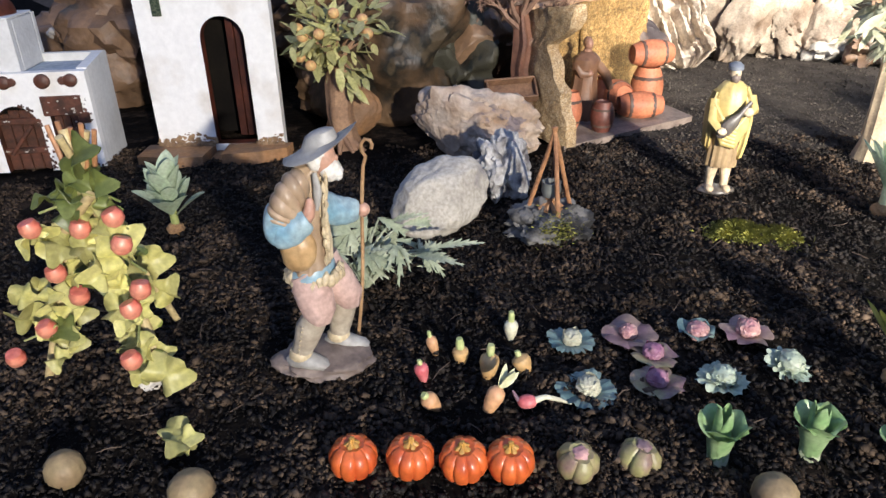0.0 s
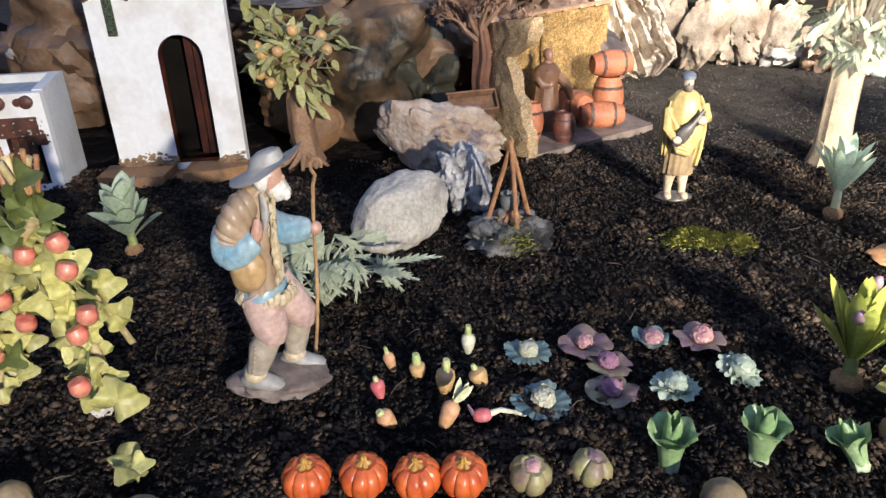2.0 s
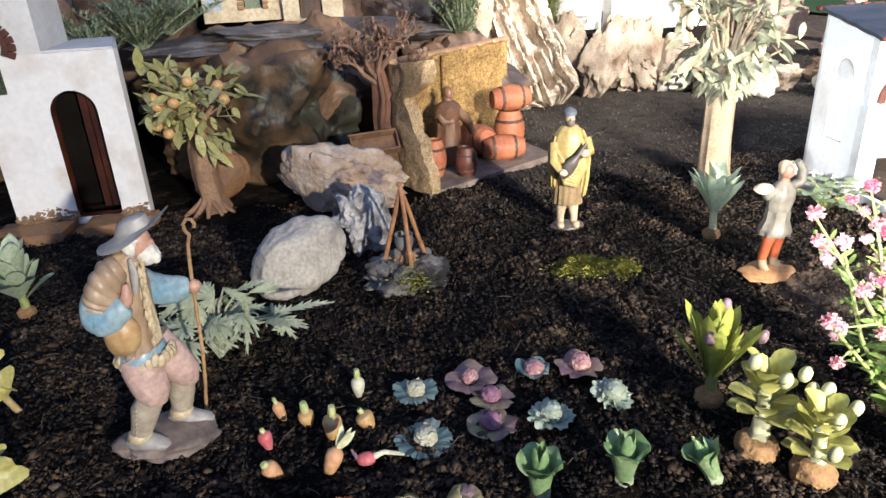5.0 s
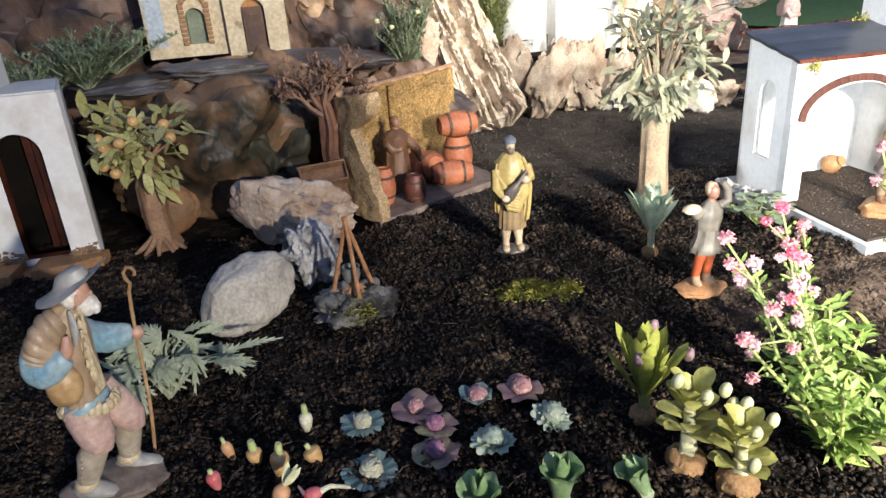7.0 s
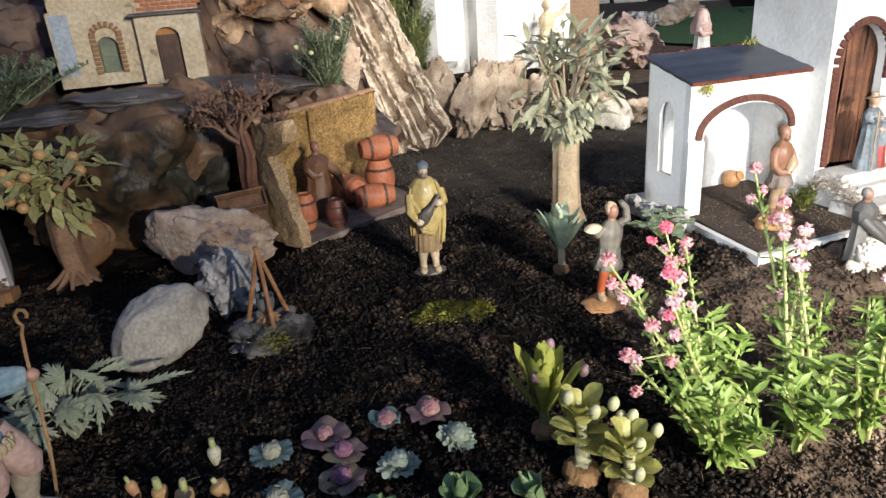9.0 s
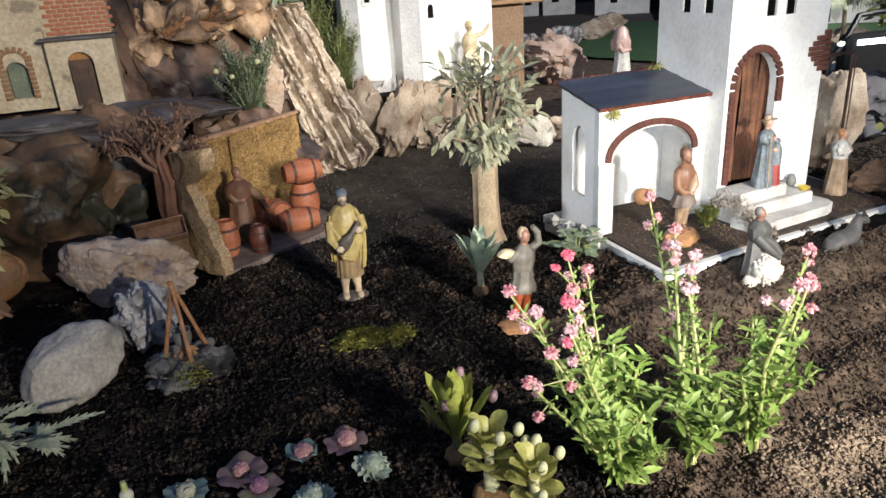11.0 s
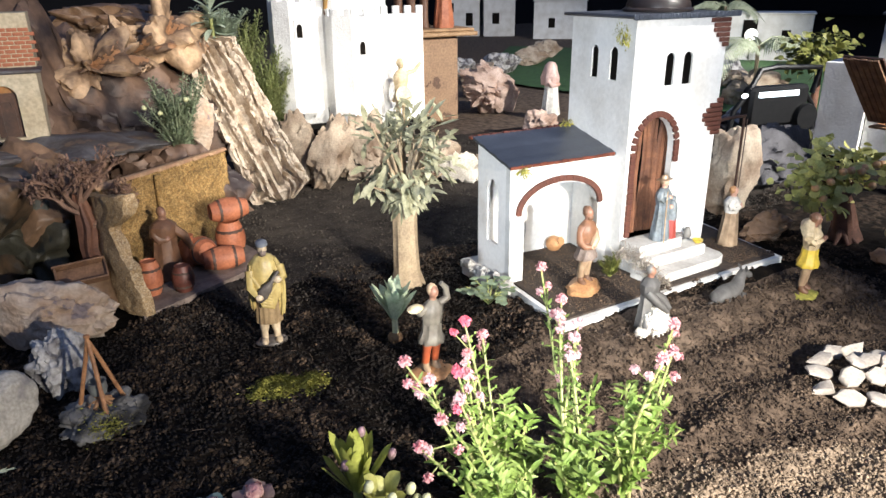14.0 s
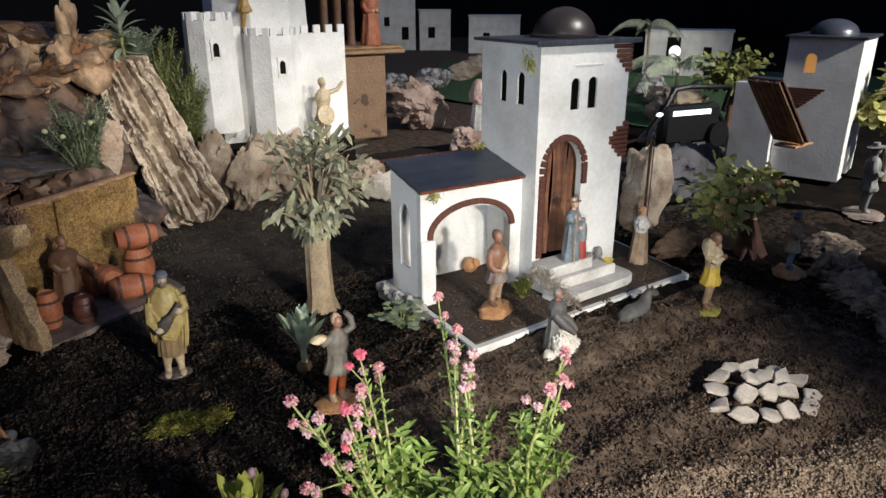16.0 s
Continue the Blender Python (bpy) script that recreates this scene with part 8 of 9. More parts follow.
TUBER = mat("tuber_skin", (0.27, 0.20, 0.10), (0.19, 0.13, 0.07), 50, 0.6, 0.3)

pm = Acc().lathe([(0.0, 0.006), (0.006, 0.004), (0.012, 0.001), (0.0165, 0.003), (0.0190, 0.0105), (0.0185, 0.018), (0.0150, 0.0255), (0.0095, 0.0285), (0.005, 0.027), (0.0, 0.0255)], 72, lobes=9, depth=0.13, sharp=0.40).mesh("body", PUMPKIN)
pst = Acc().lathe([(0.0075, 0.026), (0.0055, 0.029), (0.0026, 0.0305), (0.0022, 0.035), (0.0, 0.0355)], 20, lobes=5, depth=0.45, sharp=0.6).mesh("stalk", PUMP_TOP)
for k, (x, y) in enumerate(((-0.012, 0.298), (0.030, 0.297), (0.071, 0.293), (0.105, 0.292))):
    p = thing("pumpkin", "small glazed orange ceramic pumpkin on the soil", "pumpkin", pose(x, y, 0.0, R.uniform(-8, 3), R.uniform(-6, 6), k * 40) @ Matrix.Diagonal((0.98, 0.98, 0.86, 1)), group="row of pumpkins")
    part("body", pm, None, p)
    part("stalk", pst, None, p, "ochre stalk")
gm = Acc().lathe([(0.0, 0.002), (0.010, 0.0), (0.0165, 0.004), (0.0195, 0.012), (0.0175, 0.021), (0.011, 0.027), (0.004, 0.0255), (0.0, 0.025)], 60, lobes=5, depth=0.22, sharp=0.5).mesh("body", GOURD)
for k, (x, y) in enumerate(((0.153, 0.290), (0.198, 0.290))):
    p = thing("gourd", "green and brown lobed ceramic gourd on the soil", "gourd", pose(x, y, 0.0, 14, 6 * k, 30 + 50 * k) @ Matrix.Diagonal((0.86, 0.86, 0.82, 1)), group="pair of gourds")
    part("body", gm, None, p)
    part("stalk", Acc().blob((0, 0, 0.026), (0.0075, 0.0065, 0.004), 3, 0.3, 2, 3), HEART_PINK if k == 0 else CAB_PURPLE, p, "dull pink button stalk")


def root_veg(name, label, at, r, h, material, rot=(0, 0, 0), top=SPROUT, toph=0.008, topr=0.35, leaves=0):
    p = thing(name, label, "vegetable", pose(*at, *rot), group="patch of root vegetables")
    h *= 0.86
    part("body", Acc().lathe([(r * 0.25, -0.006), (r * 0.62, 0.0), (r * 0.85, h * 0.3), (r, h * 0.62), (r * 0.92, h * 0.82), (r * 0.5, h * 0.97), (0, h)], 18), material, p)
    if leaves:
        for k in range(leaves):
            t = k * 2.4
            part("sprout", Acc().leaf((0, 0, h * 0.93), (math.cos(t) * 0.35 + 0.25, math.sin(t) * 0.35, 1), (0.2, -1, 0.2), toph, 0.0034, 0.3, 0.3, 5, oval), top, p)
    else:
        part("sprout", Acc().lathe([(r * topr, h * 0.9), (r * topr * 1.05, h + toph * 0.5), (r * topr * 0.8, h + toph), (0, h + toph)], 10), top, p, "pale green top")
    return p


root_veg("turnip", "white ceramic turnip with green neck", (0.125, 0.468, 0), 0.0070, 0.022, TURNIP, toph=0.010, topr=0.45)
root_veg("carrot", "small orange ceramic carrot planted in soil", (0.051, 0.445, 0), 0.0055, 0.022, CARROT, (0, -14, 0), toph=0.006)
root_veg("parsnip", "stubby tan ceramic root with green top", (0.075, 0.430, 0), 0.0078, 0.018, PARSNIP, (0, -4, 0), toph=0.010, topr=0.5)
root_veg("parsnip", "tall tan ceramic root with green top", (0.098, 0.408, 0), 0.0090, 0.027, PARSNIP, (0, 4, 0), toph=0.010, topr=0.4)
root_veg("onion", "round golden ceramic onion", (0.133, 0.414, 0), 0.0088, 0.019, PARSNIP, (-10, -25, 0), toph=0.005, topr=0.3)
root_veg("radish", "red ceramic radish planted in soil", (0.040, 0.406, 0), 0.0066, 0.019, RADISH, (0, -10, 0), toph=0.004)
root_veg("carrot", "stubby orange ceramic carrot leaning", (0.051, 0.366, 0), 0.0076, 0.020, CARROT, (10, -32, 0), toph=0.003, topr=0.45)
root_veg("carrot", "orange ceramic carrot with pale leafy top", (0.094, 0.360, 0), 0.0078, 0.028, CARROT, (-8, 24, 0), top=BUD_CREAM, toph=0.022, leaves=4)
p = thing("radish", "pink ceramic radish lying with long white root", "vegetable", pose(0.127, 0.362, 0.006, 0, 0, 0), group="patch of root vegetables")
part("body", Acc().blob((0, 0, 0.001), (0.0085, 0.0062, 0.0062), 3, 0.05, 2, 3), RADISH, p)
part("root", Acc().loft([(0.006, 0, 0.002), (0.016, 0.003, 0.003), (0.028, 0.001, 0.001), (0.037, -0.002, -0.001)], [0.0030, 0.0022, 0.0018, 0.0006], 8), TURNIP, p, "white tapering root")
part("sprout", Acc().loft([(-0.007, 0, 0.002), (-0.010, 0.003, 0.006), (-0.012, 0.005, 0.009)], [0.0022, 0.0016, 0.0009], 8), CAB_PURPLE, p, "dark sprout")


def cabbage(name, label, at, material, n, shape, heart, hr, hmat, inner=None, s=1.0, rot=(0, 0, 0), seed=1):
    """shape: leaf height, outer radius, span, flare, ruffle."""
    p = thing(name, label, "cabbage", pose(*at, *rot), group="bed of cabbages")
    rr = random.Random(seed)
    h, r1, span, flare, ruffle, waves = shape
    for ring in range(2 if inner else 1):
        for k in range(n):
            q = s * rr.uniform(0.9, 1.1) * (1 - 0.3 * ring)
            a = Acc().petal(h * q * (1 + 0.8 * ring), 0.004, r1 * q, span, 360 * k / n + 30 * ring + rr.uniform(-8, 8), flare * q, ruffle * rr.uniform(0.6, 1.3), 0.002 * (1 - ring), 10, 17, waves=waves, round_top=0.45)
            part("leaf", a, inner if ring else material, p)
    hr *= 1.22
    part("heart", Acc().blob((0, 0, heart - 0.001), (hr, hr, hr * 0.85), seed, 0.10, 2.0, 4, ridged=0.16), hmat, p, "dense heart")
    for k in range(3):
        part("heart_leaf", Acc().petal(hr * 1.5, hr * 0.7, hr * 1.06, 58, k * 120 + 17 * seed, -hr * 0.25, 0.0006, 0, 8, 12, round_top=0.25, waves=1.5), inner if inner else hmat, p)
    return p


CUP, FLAT, CURL = (0.0080, 0.0190, 50, 0.004, 0.0016, 1.2), (0.0060, 0.0185, 24, 0.002, 0.0008, 2.2), (0.0085, 0.0155, 42, 0.004, 0.0018, 2.4)
cabbage("cauliflower", "blue-green ceramic cauliflower with pale head", (0.181, 0.451, 0.003), CAB_BLUE, 10, FLAT, 0.007, 0.0078, CAB_CREAM, None, 1.12, seed=3)
cabbage("cauliflower", "blue-green ceramic cauliflower with pale head", (0.181, 0.376, 0.003), CAB_BLUE, 11, FLAT, 0.008, 0.0088, CAB_CREAM, None, 1.25, seed=4)
cabbage("red_cabbage", "purple ceramic cabbage with pink heart", (0.237, 0.458, 0.003), CAB_PURPLE, 5, CUP, 0.008, 0.0070, HEART_PINK, seed=5, s=1.12)
cabbage("red_cabbage", "purple and olive ceramic cabbage", (0.250, 0.424, 0.003), CAB_OLIVE, 4, CUP, 0.008, 0.0078, HEART_MAUVE, seed=6, rot=(0, 8, 30))
cabbage("red_cabbage", "olive-edged ceramic cabbage with mauve heart", (0.243, 0.385, 0.003), CAB_OLIVE, 5, CUP, 0.008, 0.0078, HEART_MAUVE, seed=7, s=1.05)
cabbage("cabbage", "green ceramic cabbage with striped pink heart", (0.303, 0.456, 0.003), CAB_BLUE, 5, (0.013, 0.0140, 58, 0.003, 0.0012, 1.2), 0.009, 0.0085, HEART_PINK, seed=8)
cabbage("red_cabbage", "purple ceramic cabbage with round pink heart", (0.352, 0.457, 0.003), CAB_PURPLE, 4, CUP, 0.009, 0.0090, HEART_PINK, seed=9)
cabbage("curly_kale", "pale ceramic curly cabbage with ruffled leaves", (0.299, 0.382, 0.004), CAB_WHITE, 7, CURL, 0.010, 0.0090, CAB_WHITE, CAB_WHITE, 1.05, seed=10)
cabbage("curly_kale", "white ceramic curly cabbage with ruffled leaves", (0.364, 0.402, 0.004), CAB_WHITE, 7, CURL, 0.011, 0.0095, CAB_WHITE, CAB_WHITE, 1.0, (18, 10, 0), seed=11)


def lettuce(at, rz, s, lean=0):
    p = thing("lettuce", "glossy green ceramic lettuce with wrapped leaves", "lettuce", pose(*at, lean, lean * 0.6, rz) @ Matrix.Diagonal((s, s, s, 1)), group="row of lettuces")
    part("stump", Acc().loft([(0, 0, -0.004), (0.0005, 0, 0.008), (0, 0, 0.018), (0, 0, 0.026)], [0.0078, 0.0072, 0.0085, 0.0060], 16, fold=0.10, folds=5), STALK, p, "pale stalks")
    for k in range(5):
        a = Acc().petal(0.040 + 0.004 * (k % 2), 0.0070, 0.0115 + 0.0012 * (k % 3), 74, k * 72 + 11 * (k % 2), 0.0055, 0.0012, 0.008 if k % 2 else 0.003, 14, 17, round_top=0.16, waves=1.4)
        part("leaf", a, LETTUCE, p)
    for k in range(3):
        a = Acc().petal(0.048, 0.0050, 0.0085, 80, k * 120 + 40, -0.0030, 0.0008, 0.0, 12, 15, round_top=0.25, waves=1.2)
        part("heart_leaf", a, LETTUCE, p)


lettuce((0.264, 0.300, 0), 20, 1.0)
lettuce((0.336, 0.302, 0), 100, 1.0)
lettuce((0.405, 0.283, 0.004), 200, 0.82, 24)

for k, (x, y, s) in enumerate(((-0.226, 0.296, 0.0145), (-0.125, 0.272, 0.017), (0.286, 0.254, 0.016))):
    thing("tuber", "pale brown ridged tuber half sunk in soil", "vegetable", pose(x, y, 0.004, 0, 0, k * 60), acc=Acc().lathe([(s * 0.6, -0.008), (s, 0.002), (s * 0.92, 0.011), (s * 0.6, 0.017), (0, 0.019)], 40, lobes=14, depth=0.06), mats=TUBER, group="tubers in the soil")
lily = thing("yellow_leaf_cluster", "fallen yellow lobed leaves on the soil", "leaf", pose(-0.146, 0.312, 0.004))
for k in range(3):
    part("leaf", ivy("leaf", LEAF_APPLE, 0.015, 0.25), None, lily, "", frame_of((0.006 * k - 0.006, 0.004 * k, 0.012), (math.cos(k * 2.2), math.sin(k * 2.2), 0.3), (0, -0.6, 1)))
thing("white_chip", "crumpled white chip on the soil", "debris", pose(-0.196, 0.396, 0.008, 20, 30, 40), acc=Acc().blob((0, 0, 0), (0.012, 0.006, 0.005), 7, 0.6, 2.5, 3), mats=WHITE_P)

# moss patch
a = Acc()
rr = random.Random(5)
for k in range(6400):
    cx, cy = rr.choice(((-0.030, 0.002), (-0.012, -0.006), (0.006, 0.006), (0.022, -0.002), (0.034, 0.010), (0.0, 0.014), (-0.02, 0.014)))
    x, y = 0.448 + cx * 1.25 + rr.gauss(0, 0.010), 0.664 + cy * 1.2 + rr.gauss(0, 0.009)
    h = 0.009 * math.exp(-((x - 0.448 - cx * 1.25) ** 2 + (y - 0.664 - cy * 1.2) ** 2) / 0.00012)
    a.leaf((x, y, ground_height(x, y) + 0.003 + h * rr.random()), (rr.gauss(0, 0.8), rr.gauss(0, 0.8), rr.uniform(0.2, 1.4)), (1, 0, 0.2), rr.uniform(0.004, 0.0095), 0.0012, 0.7, 0.1, 2)
thing("moss_patch", "patch of yellow-green moss on dark soil", "moss", kind="stuff", acc=a, mats=MOSS)

# pile of white stones
ring = thing("stone_ring", "low heap of flat angular pale stones on brown soil", "stones", pose(1.222, 0.283, 0.0))
rr = random.Random(12)
placed = []
for k in range(400):
    x, y = rr.uniform(-0.088, 0.088), rr.uniform(-0.068, 0.068)
    if (x / 0.09) ** 2 + (y / 0.07) ** 2 > 1 or any((x - q[0]) ** 2 + (y - q[1]) ** 2 < (0.0275) ** 2 for q in placed):
        continue
    placed.append((x, y))
    nn = rr.choice((5, 6, 6, 7))
    pts = []
    for q in range(nn):
        t = 2 * math.pi * q / nn + rr.uniform(-0.3, 0.3)
        pts.append((math.cos(t) * rr.uniform(0.014, 0.028), math.sin(t) * rr.uniform(0.010, 0.021)))
    hgt = rr.uniform(0.006, 0.011)
    st = Acc()
    lv = [(0.90, 0.0), (1.0, 0.35), (0.97, 0.75), (0.82, 1.0)]
    for sc, zz in lv:
        st.v += [(x2 * sc + 0.001 * zz, y2 * sc, zz * hgt + 0.10 * x2 * zz * rr.uniform(0.5, 1.0)) for x2, y2 in pts]
    for lvl in range(3):
        st.f += [(lvl * nn + q, lvl * nn + (q + 1) % nn, (lvl + 1) * nn + (q + 1) % nn, (lvl + 1) * nn + q) for q in range(nn)]
    st.f += [tuple(3 * nn + q for q in range(nn)), tuple(range(nn))[::-1]]
    st.m, st.s = [0] * len(st.f), [False] * len(st.f)
    part("stone", st, WHITE_STONE, ring, "", pose(x, y, 0.003 + 0.020 * max(0, 1 - (x / 0.08) ** 2 - ((y - 0.02) / 0.07) ** 2), rr.uniform(0, 26), rr.uniform(-16, 16), rr.uniform(-25, 25)))

# wooden trough behind the rocks
tr = thing("wooden_trough", "small brown wooden trough tilted on a rock", "trough", pose(0.190, 1.070, 0.088, 38, -3, 3) @ Matrix.Diagonal((0.86, 0.9, 0.8, 1)))
BROWN_W = mat("brown_wood", (0.26, 0.14, 0.075), (0.15, 0.08, 0.045), 35, 0.65, 0.4, 220)
part("bottom", Acc().box(-0.050, 0.046, -0.0195, 0.0195, 0.0, 0.004, 0.001), BROWN_W, tr)
for s in (-1, 1):
    part("side", Acc().box(-0.052, 0.048, s * 0.022 - 0.002, s * 0.022 + 0.002, 0.0, 0.020, 0.001), BROWN_W, tr)
    part("end", Acc().box(s * 0.047 - 0.002, s * 0.047 + 0.002, -0.0195, 0.0195, 0.0045, 0.018, 0.001), BROWN_W, tr)
thing("trough_stand", "rough block under the trough", "rock", pose(0.192, 1.095, 0.03), acc=Acc().blob((0, 0, 0), (0.05, 0.03, 0.055), 5, 0.2, 2, 3), mats=BROWN_ROCK)

# jug and cotton smoke in the porch
thing("clay_jug", "small tan clay jug lying in the porch", "jug", pose(1.080, 0.885, 0.050, 60, 20, 0), acc=Acc().lathe([(0.006, -0.018), (0.015, -0.012), (0.017, 0.0), (0.011, 0.012), (0.007, 0.016), (0.009, 0.020)], 18), mats=CLAY_P)
COTTON = mat("cotton_wool", (0.36, 0.315, 0.26), (0.27, 0.23, 0.19), 60, 0.95, 0.8, 300)
a = Acc()
rr = random.Random(91)
for k in range(900):
    u = rr.random()
    c = Vector((1.098 + 0.050 * u, 0.712 - 0.085 * u, 0.082 - 0.028 * u + 0.010 * math.sin(5 * u)))
    w = 0.006 + 0.012 * math.sin(math.pi * min(1, u * 0.9 + 0.1))
    p = c + Vector((rr.gauss(0, w * 0.45), rr.gauss(0, w * 0.45), rr.gauss(0, w * 0.45)))
    a.leaf(p, (rr.gauss(0.5, 0.9), rr.gauss(-0.5, 0.9), rr.gauss(0, 0.8)), (rr.gauss(0, 1), 0, 1), rr.uniform(0.006, 0.016), 0.0007, rr.uniform(-1.5, 1.5), 0.1, 4)
thing("cotton_tuft", "wisp of greyish cotton wool beside the steps", "cotton", kind="stuff", acc=a, mats=COTTON)
thing("pot_pair", "dark small pots on the church step", "pot", pose(1.300, 0.735, 0.072), acc=Acc().lathe([(0.006, 0), (0.009, 0.006), (0.007, 0.016), (0.004, 0.022)], 14).lathe([(0.006, 0), (0.009, 0.005), (0.006, 0.012)], 14, M=pose(-0.020, 0.004, 0.0)), mats=GREY_P)
thing("yellow_bowl", "small yellow bowl on the church step", "bowl", pose(1.296, 0.702, 0.072), acc=Acc().lathe([(0.005, 0), (0.010, 0.005), (0.011, 0.007), (0.009, 0.006), (0.0, 0.003)], 16), mats=BRIGHT_YELLOW)
# well post
post = thing("well_post", "dark wooden post with cross arm by the church", "post", pose(1.497, 0.800, 0.0))
part("post", Acc().loft([(0, 0, -0.01), (0.001, 0, 0.14), (0, 0, 0.294)], [0.0034, 0.0030, 0.0030], 8), WOOD_DARK, post)
part("arm", Acc().loft([(-0.132, -0.02, 0.292), (-0.06, -0.010, 0.295), (0.004, 0.001, 0.293)], [0.004, 0.0036, 0.003], 8), WOOD_DARK, post)
part("chain", Acc().loft([(0.010, 0, 0.285), (0.012, 0, 0.16), (0.011, 0, 0.04)], [0.0012] * 3, 6), HOOP, post)

sprig("small dark green bush in the porch corner", (1.092, 0.720, 0.031), 9, 0.055, 0.030, 15, LEAF_DARK, leafL=0.007, leafW=0.0014)

# ---- the far side of the display ----
LED = glow("led_strip", (0.85, 0.95, 1.0), 9.0)
GLOBE = glow("globe_lamp", (1.0, 0.97, 0.9), 7.0)
WARM_WINDOW = glow("lit_window", (1.0, 0.50, 0.15), 1.6)
# near-black so that the added screens read as unlit space
NIGHT = mat("night_backdrop", (0.004, 0.004, 0.005), (0.006, 0.005, 0.006), 1, 0.95, 0.0)

# added screens that hide the sky and paint the darkness around the display
thing("backdrop", "added near-black screen for the darkness behind the display", "wall", kind="structure", acc=Acc().box(-9, 12, 9.0, 9.2, -0.1, 5), mats=NIGHT)
thing("side_wall", "added near-black screen for the darkness beside the display", "wall", kind="structure", acc=Acc().box(11.8, 12, -4, 8.99, -0.1, 5), mats=NIGHT)
thing("side_wall", "added near-black screen for the darkness beside the display", "wall", kind="structure", acc=Acc().box(-9.2, -9.01, -4, 9.2, -0.1, 5), mats=NIGHT)
g = Acc()
for j in range(24):
    for i in range(24):
        u, v = i / 23, j / 23
        near = Vector((2.45 + 0.65 * u, 3.75 - 2.15 * u - 0.30 * math.sin(math.pi * u), 0)).lerp(Vector((3.9 + 2.4 * u, 5.6 - 3.2 * u, 0)), v)
        g.v.append((near.x, near.y, -0.006 + 0.010 * nz((i * 0.7, j * 0.7, 0)) + 0.006 * nz((i * 2.1, j * 2.1, 4))))
g.f = [(j * 24 + i, j * 24 + i + 1, (j + 1) * 24 + i + 1, (j + 1) * 24 + i) for j in range(23) for i in range(23)]
g.m, g.s = [0] * len(g.f), [True] * len(g.f)
thing("grass_mat", "green grass mat on the far ground", "grass", kind="structure", acc=g, mats=GRASS)


def far_house(label, x0, x1, y0, y1, h, rz, wins=()):
    root = thing("far_house", label, "building", pose(x0, y0, 0, 0, 0, rz))
    W, D = x1 - x0, y1 - y0
    part("wall", Acc().box(0, W, 0, D, -0.02, h, 0.004), PLASTER, root)
    part("parapet", Acc().box(-0.01, W + 0.01, -0.01, D + 0.01, h, h + 0.012, 0.003), PLASTER, root)
    for x, z, w, hh in wins:
        part("window", Acc().box(x, x + w, -0.006, -0.001, z, z + hh, 0.001), SHADE_BLACK, root, "dark window")


far_house("white model house far behind the church", 4.60, 5.24, 3.74, 4.04, 0.32, -52, ((0.17, 0.12, 0.10, 0.16), (0.44, 0.12, 0.06, 0.09)))
far_house("white model house at the back", 4.02, 4.46, 7.30, 7.7, 0.62, -28, ((0.08, 0.25, 0.06, 0.1), (0.28, 0.1, 0.08, 0.14)))
far_house("stepped white model house at the back", 4.42, 4.78, 7.02, 7.3, 0.42, -28, ((0.1, 0.12, 0.08, 0.12),))
far_house("low white model house at the back", 4.66, 5.22, 6.35, 6.7, 0.37, -35, ((0.16, 0.1, 0.07, 0.1),))

# white tower house with a lit window
th = thing("model_house", "white tower house with a glowing window", "building", pose(2.597, 0.975, 0, 0, 0, 20))
part("wall", Acc().wall(0.216, 0, 0.455, 0.02, [(0.056, 0.092, 0.345, 0.390, 0.017)], pose(0, 0.216, 0, 0, 0, -90)).box(0.02, 0.26, 0.196, 0.216, 0, 0.455).box(0.24, 0.26, 0.0, 0.196, 0, 0.455), PLASTER, th)
fr = part("front_wall", Acc().wall(0.218, 0, 0.455, 0.02, [(0.055, 0.125, 0.0, 0.16, 0.035)], pose(0.0215, 0.001, 0), 0, 0), PLASTER, th, "brightly lit white front")
part("roof", Acc().box(-0.012, 0.272, -0.012, 0.228, 0.455, 0.463, 0.002).lathe([(0.075 * math.cos(math.pi / 2 * k / 8), 0.463 + 0.05 * math.sin(math.pi / 2 * k / 8)) for k in range(8)] + [(0, 0.513)], 20, M=pose(0.12, 0.11, 0)), ROOF, th, "dark flat roof with dome")
part("window", Acc().box(0.021, 0.024, 0.120, 0.164, 0.34, 0.41), WARM_WINDOW, th, "warm glowing window")
part("wing", Acc().box(-0.022, 0.2, 0.22, 0.36, 0, 0.305, 0.002), PLASTER, th, "white lower wing")
a = Acc()
for k in range(11):
    a.box(-0.005, -0.0005, 0.085 + 0.0095 * k, 0.196, 0.298 - (k + 1) * 0.0085, 0.297 - k * 0.0085, 0.001)
part("brick_patch", a, BRICK_RED, th, "bare red-brown brick showing through the plaster")
inv = th.matrix_basis.inverted()
lean = look((2.085, 0.95, 0.365), (2.255, 0.95, 0.178))
for k in range(6):
    part("slat", Acc().box(-0.050 + 0.0168 * k, -0.035 + 0.0168 * k, -0.006, 0.002 * (k % 2), -0.250, 0.0, 0.001, M=inv @ lean), BROWN_W, th, "dark wooden slat of the lean-to" if k == 0 else "")
part("canopy", Acc().box(-0.056, 0.056, 0.003, 0.010, -0.250, 0.0, 0.001, M=inv @ lean), WOOD_DARK, th, "dark lean-to backing board")
part("canopy_edge", Acc().box(-0.055, 0.055, -0.035, 0.030, -0.006, 0.0, 0.001, M=inv @ pose(2.262, 0.945, 0.174, 0, 0, 8)), CLAY_P, th, "bright lower edge")

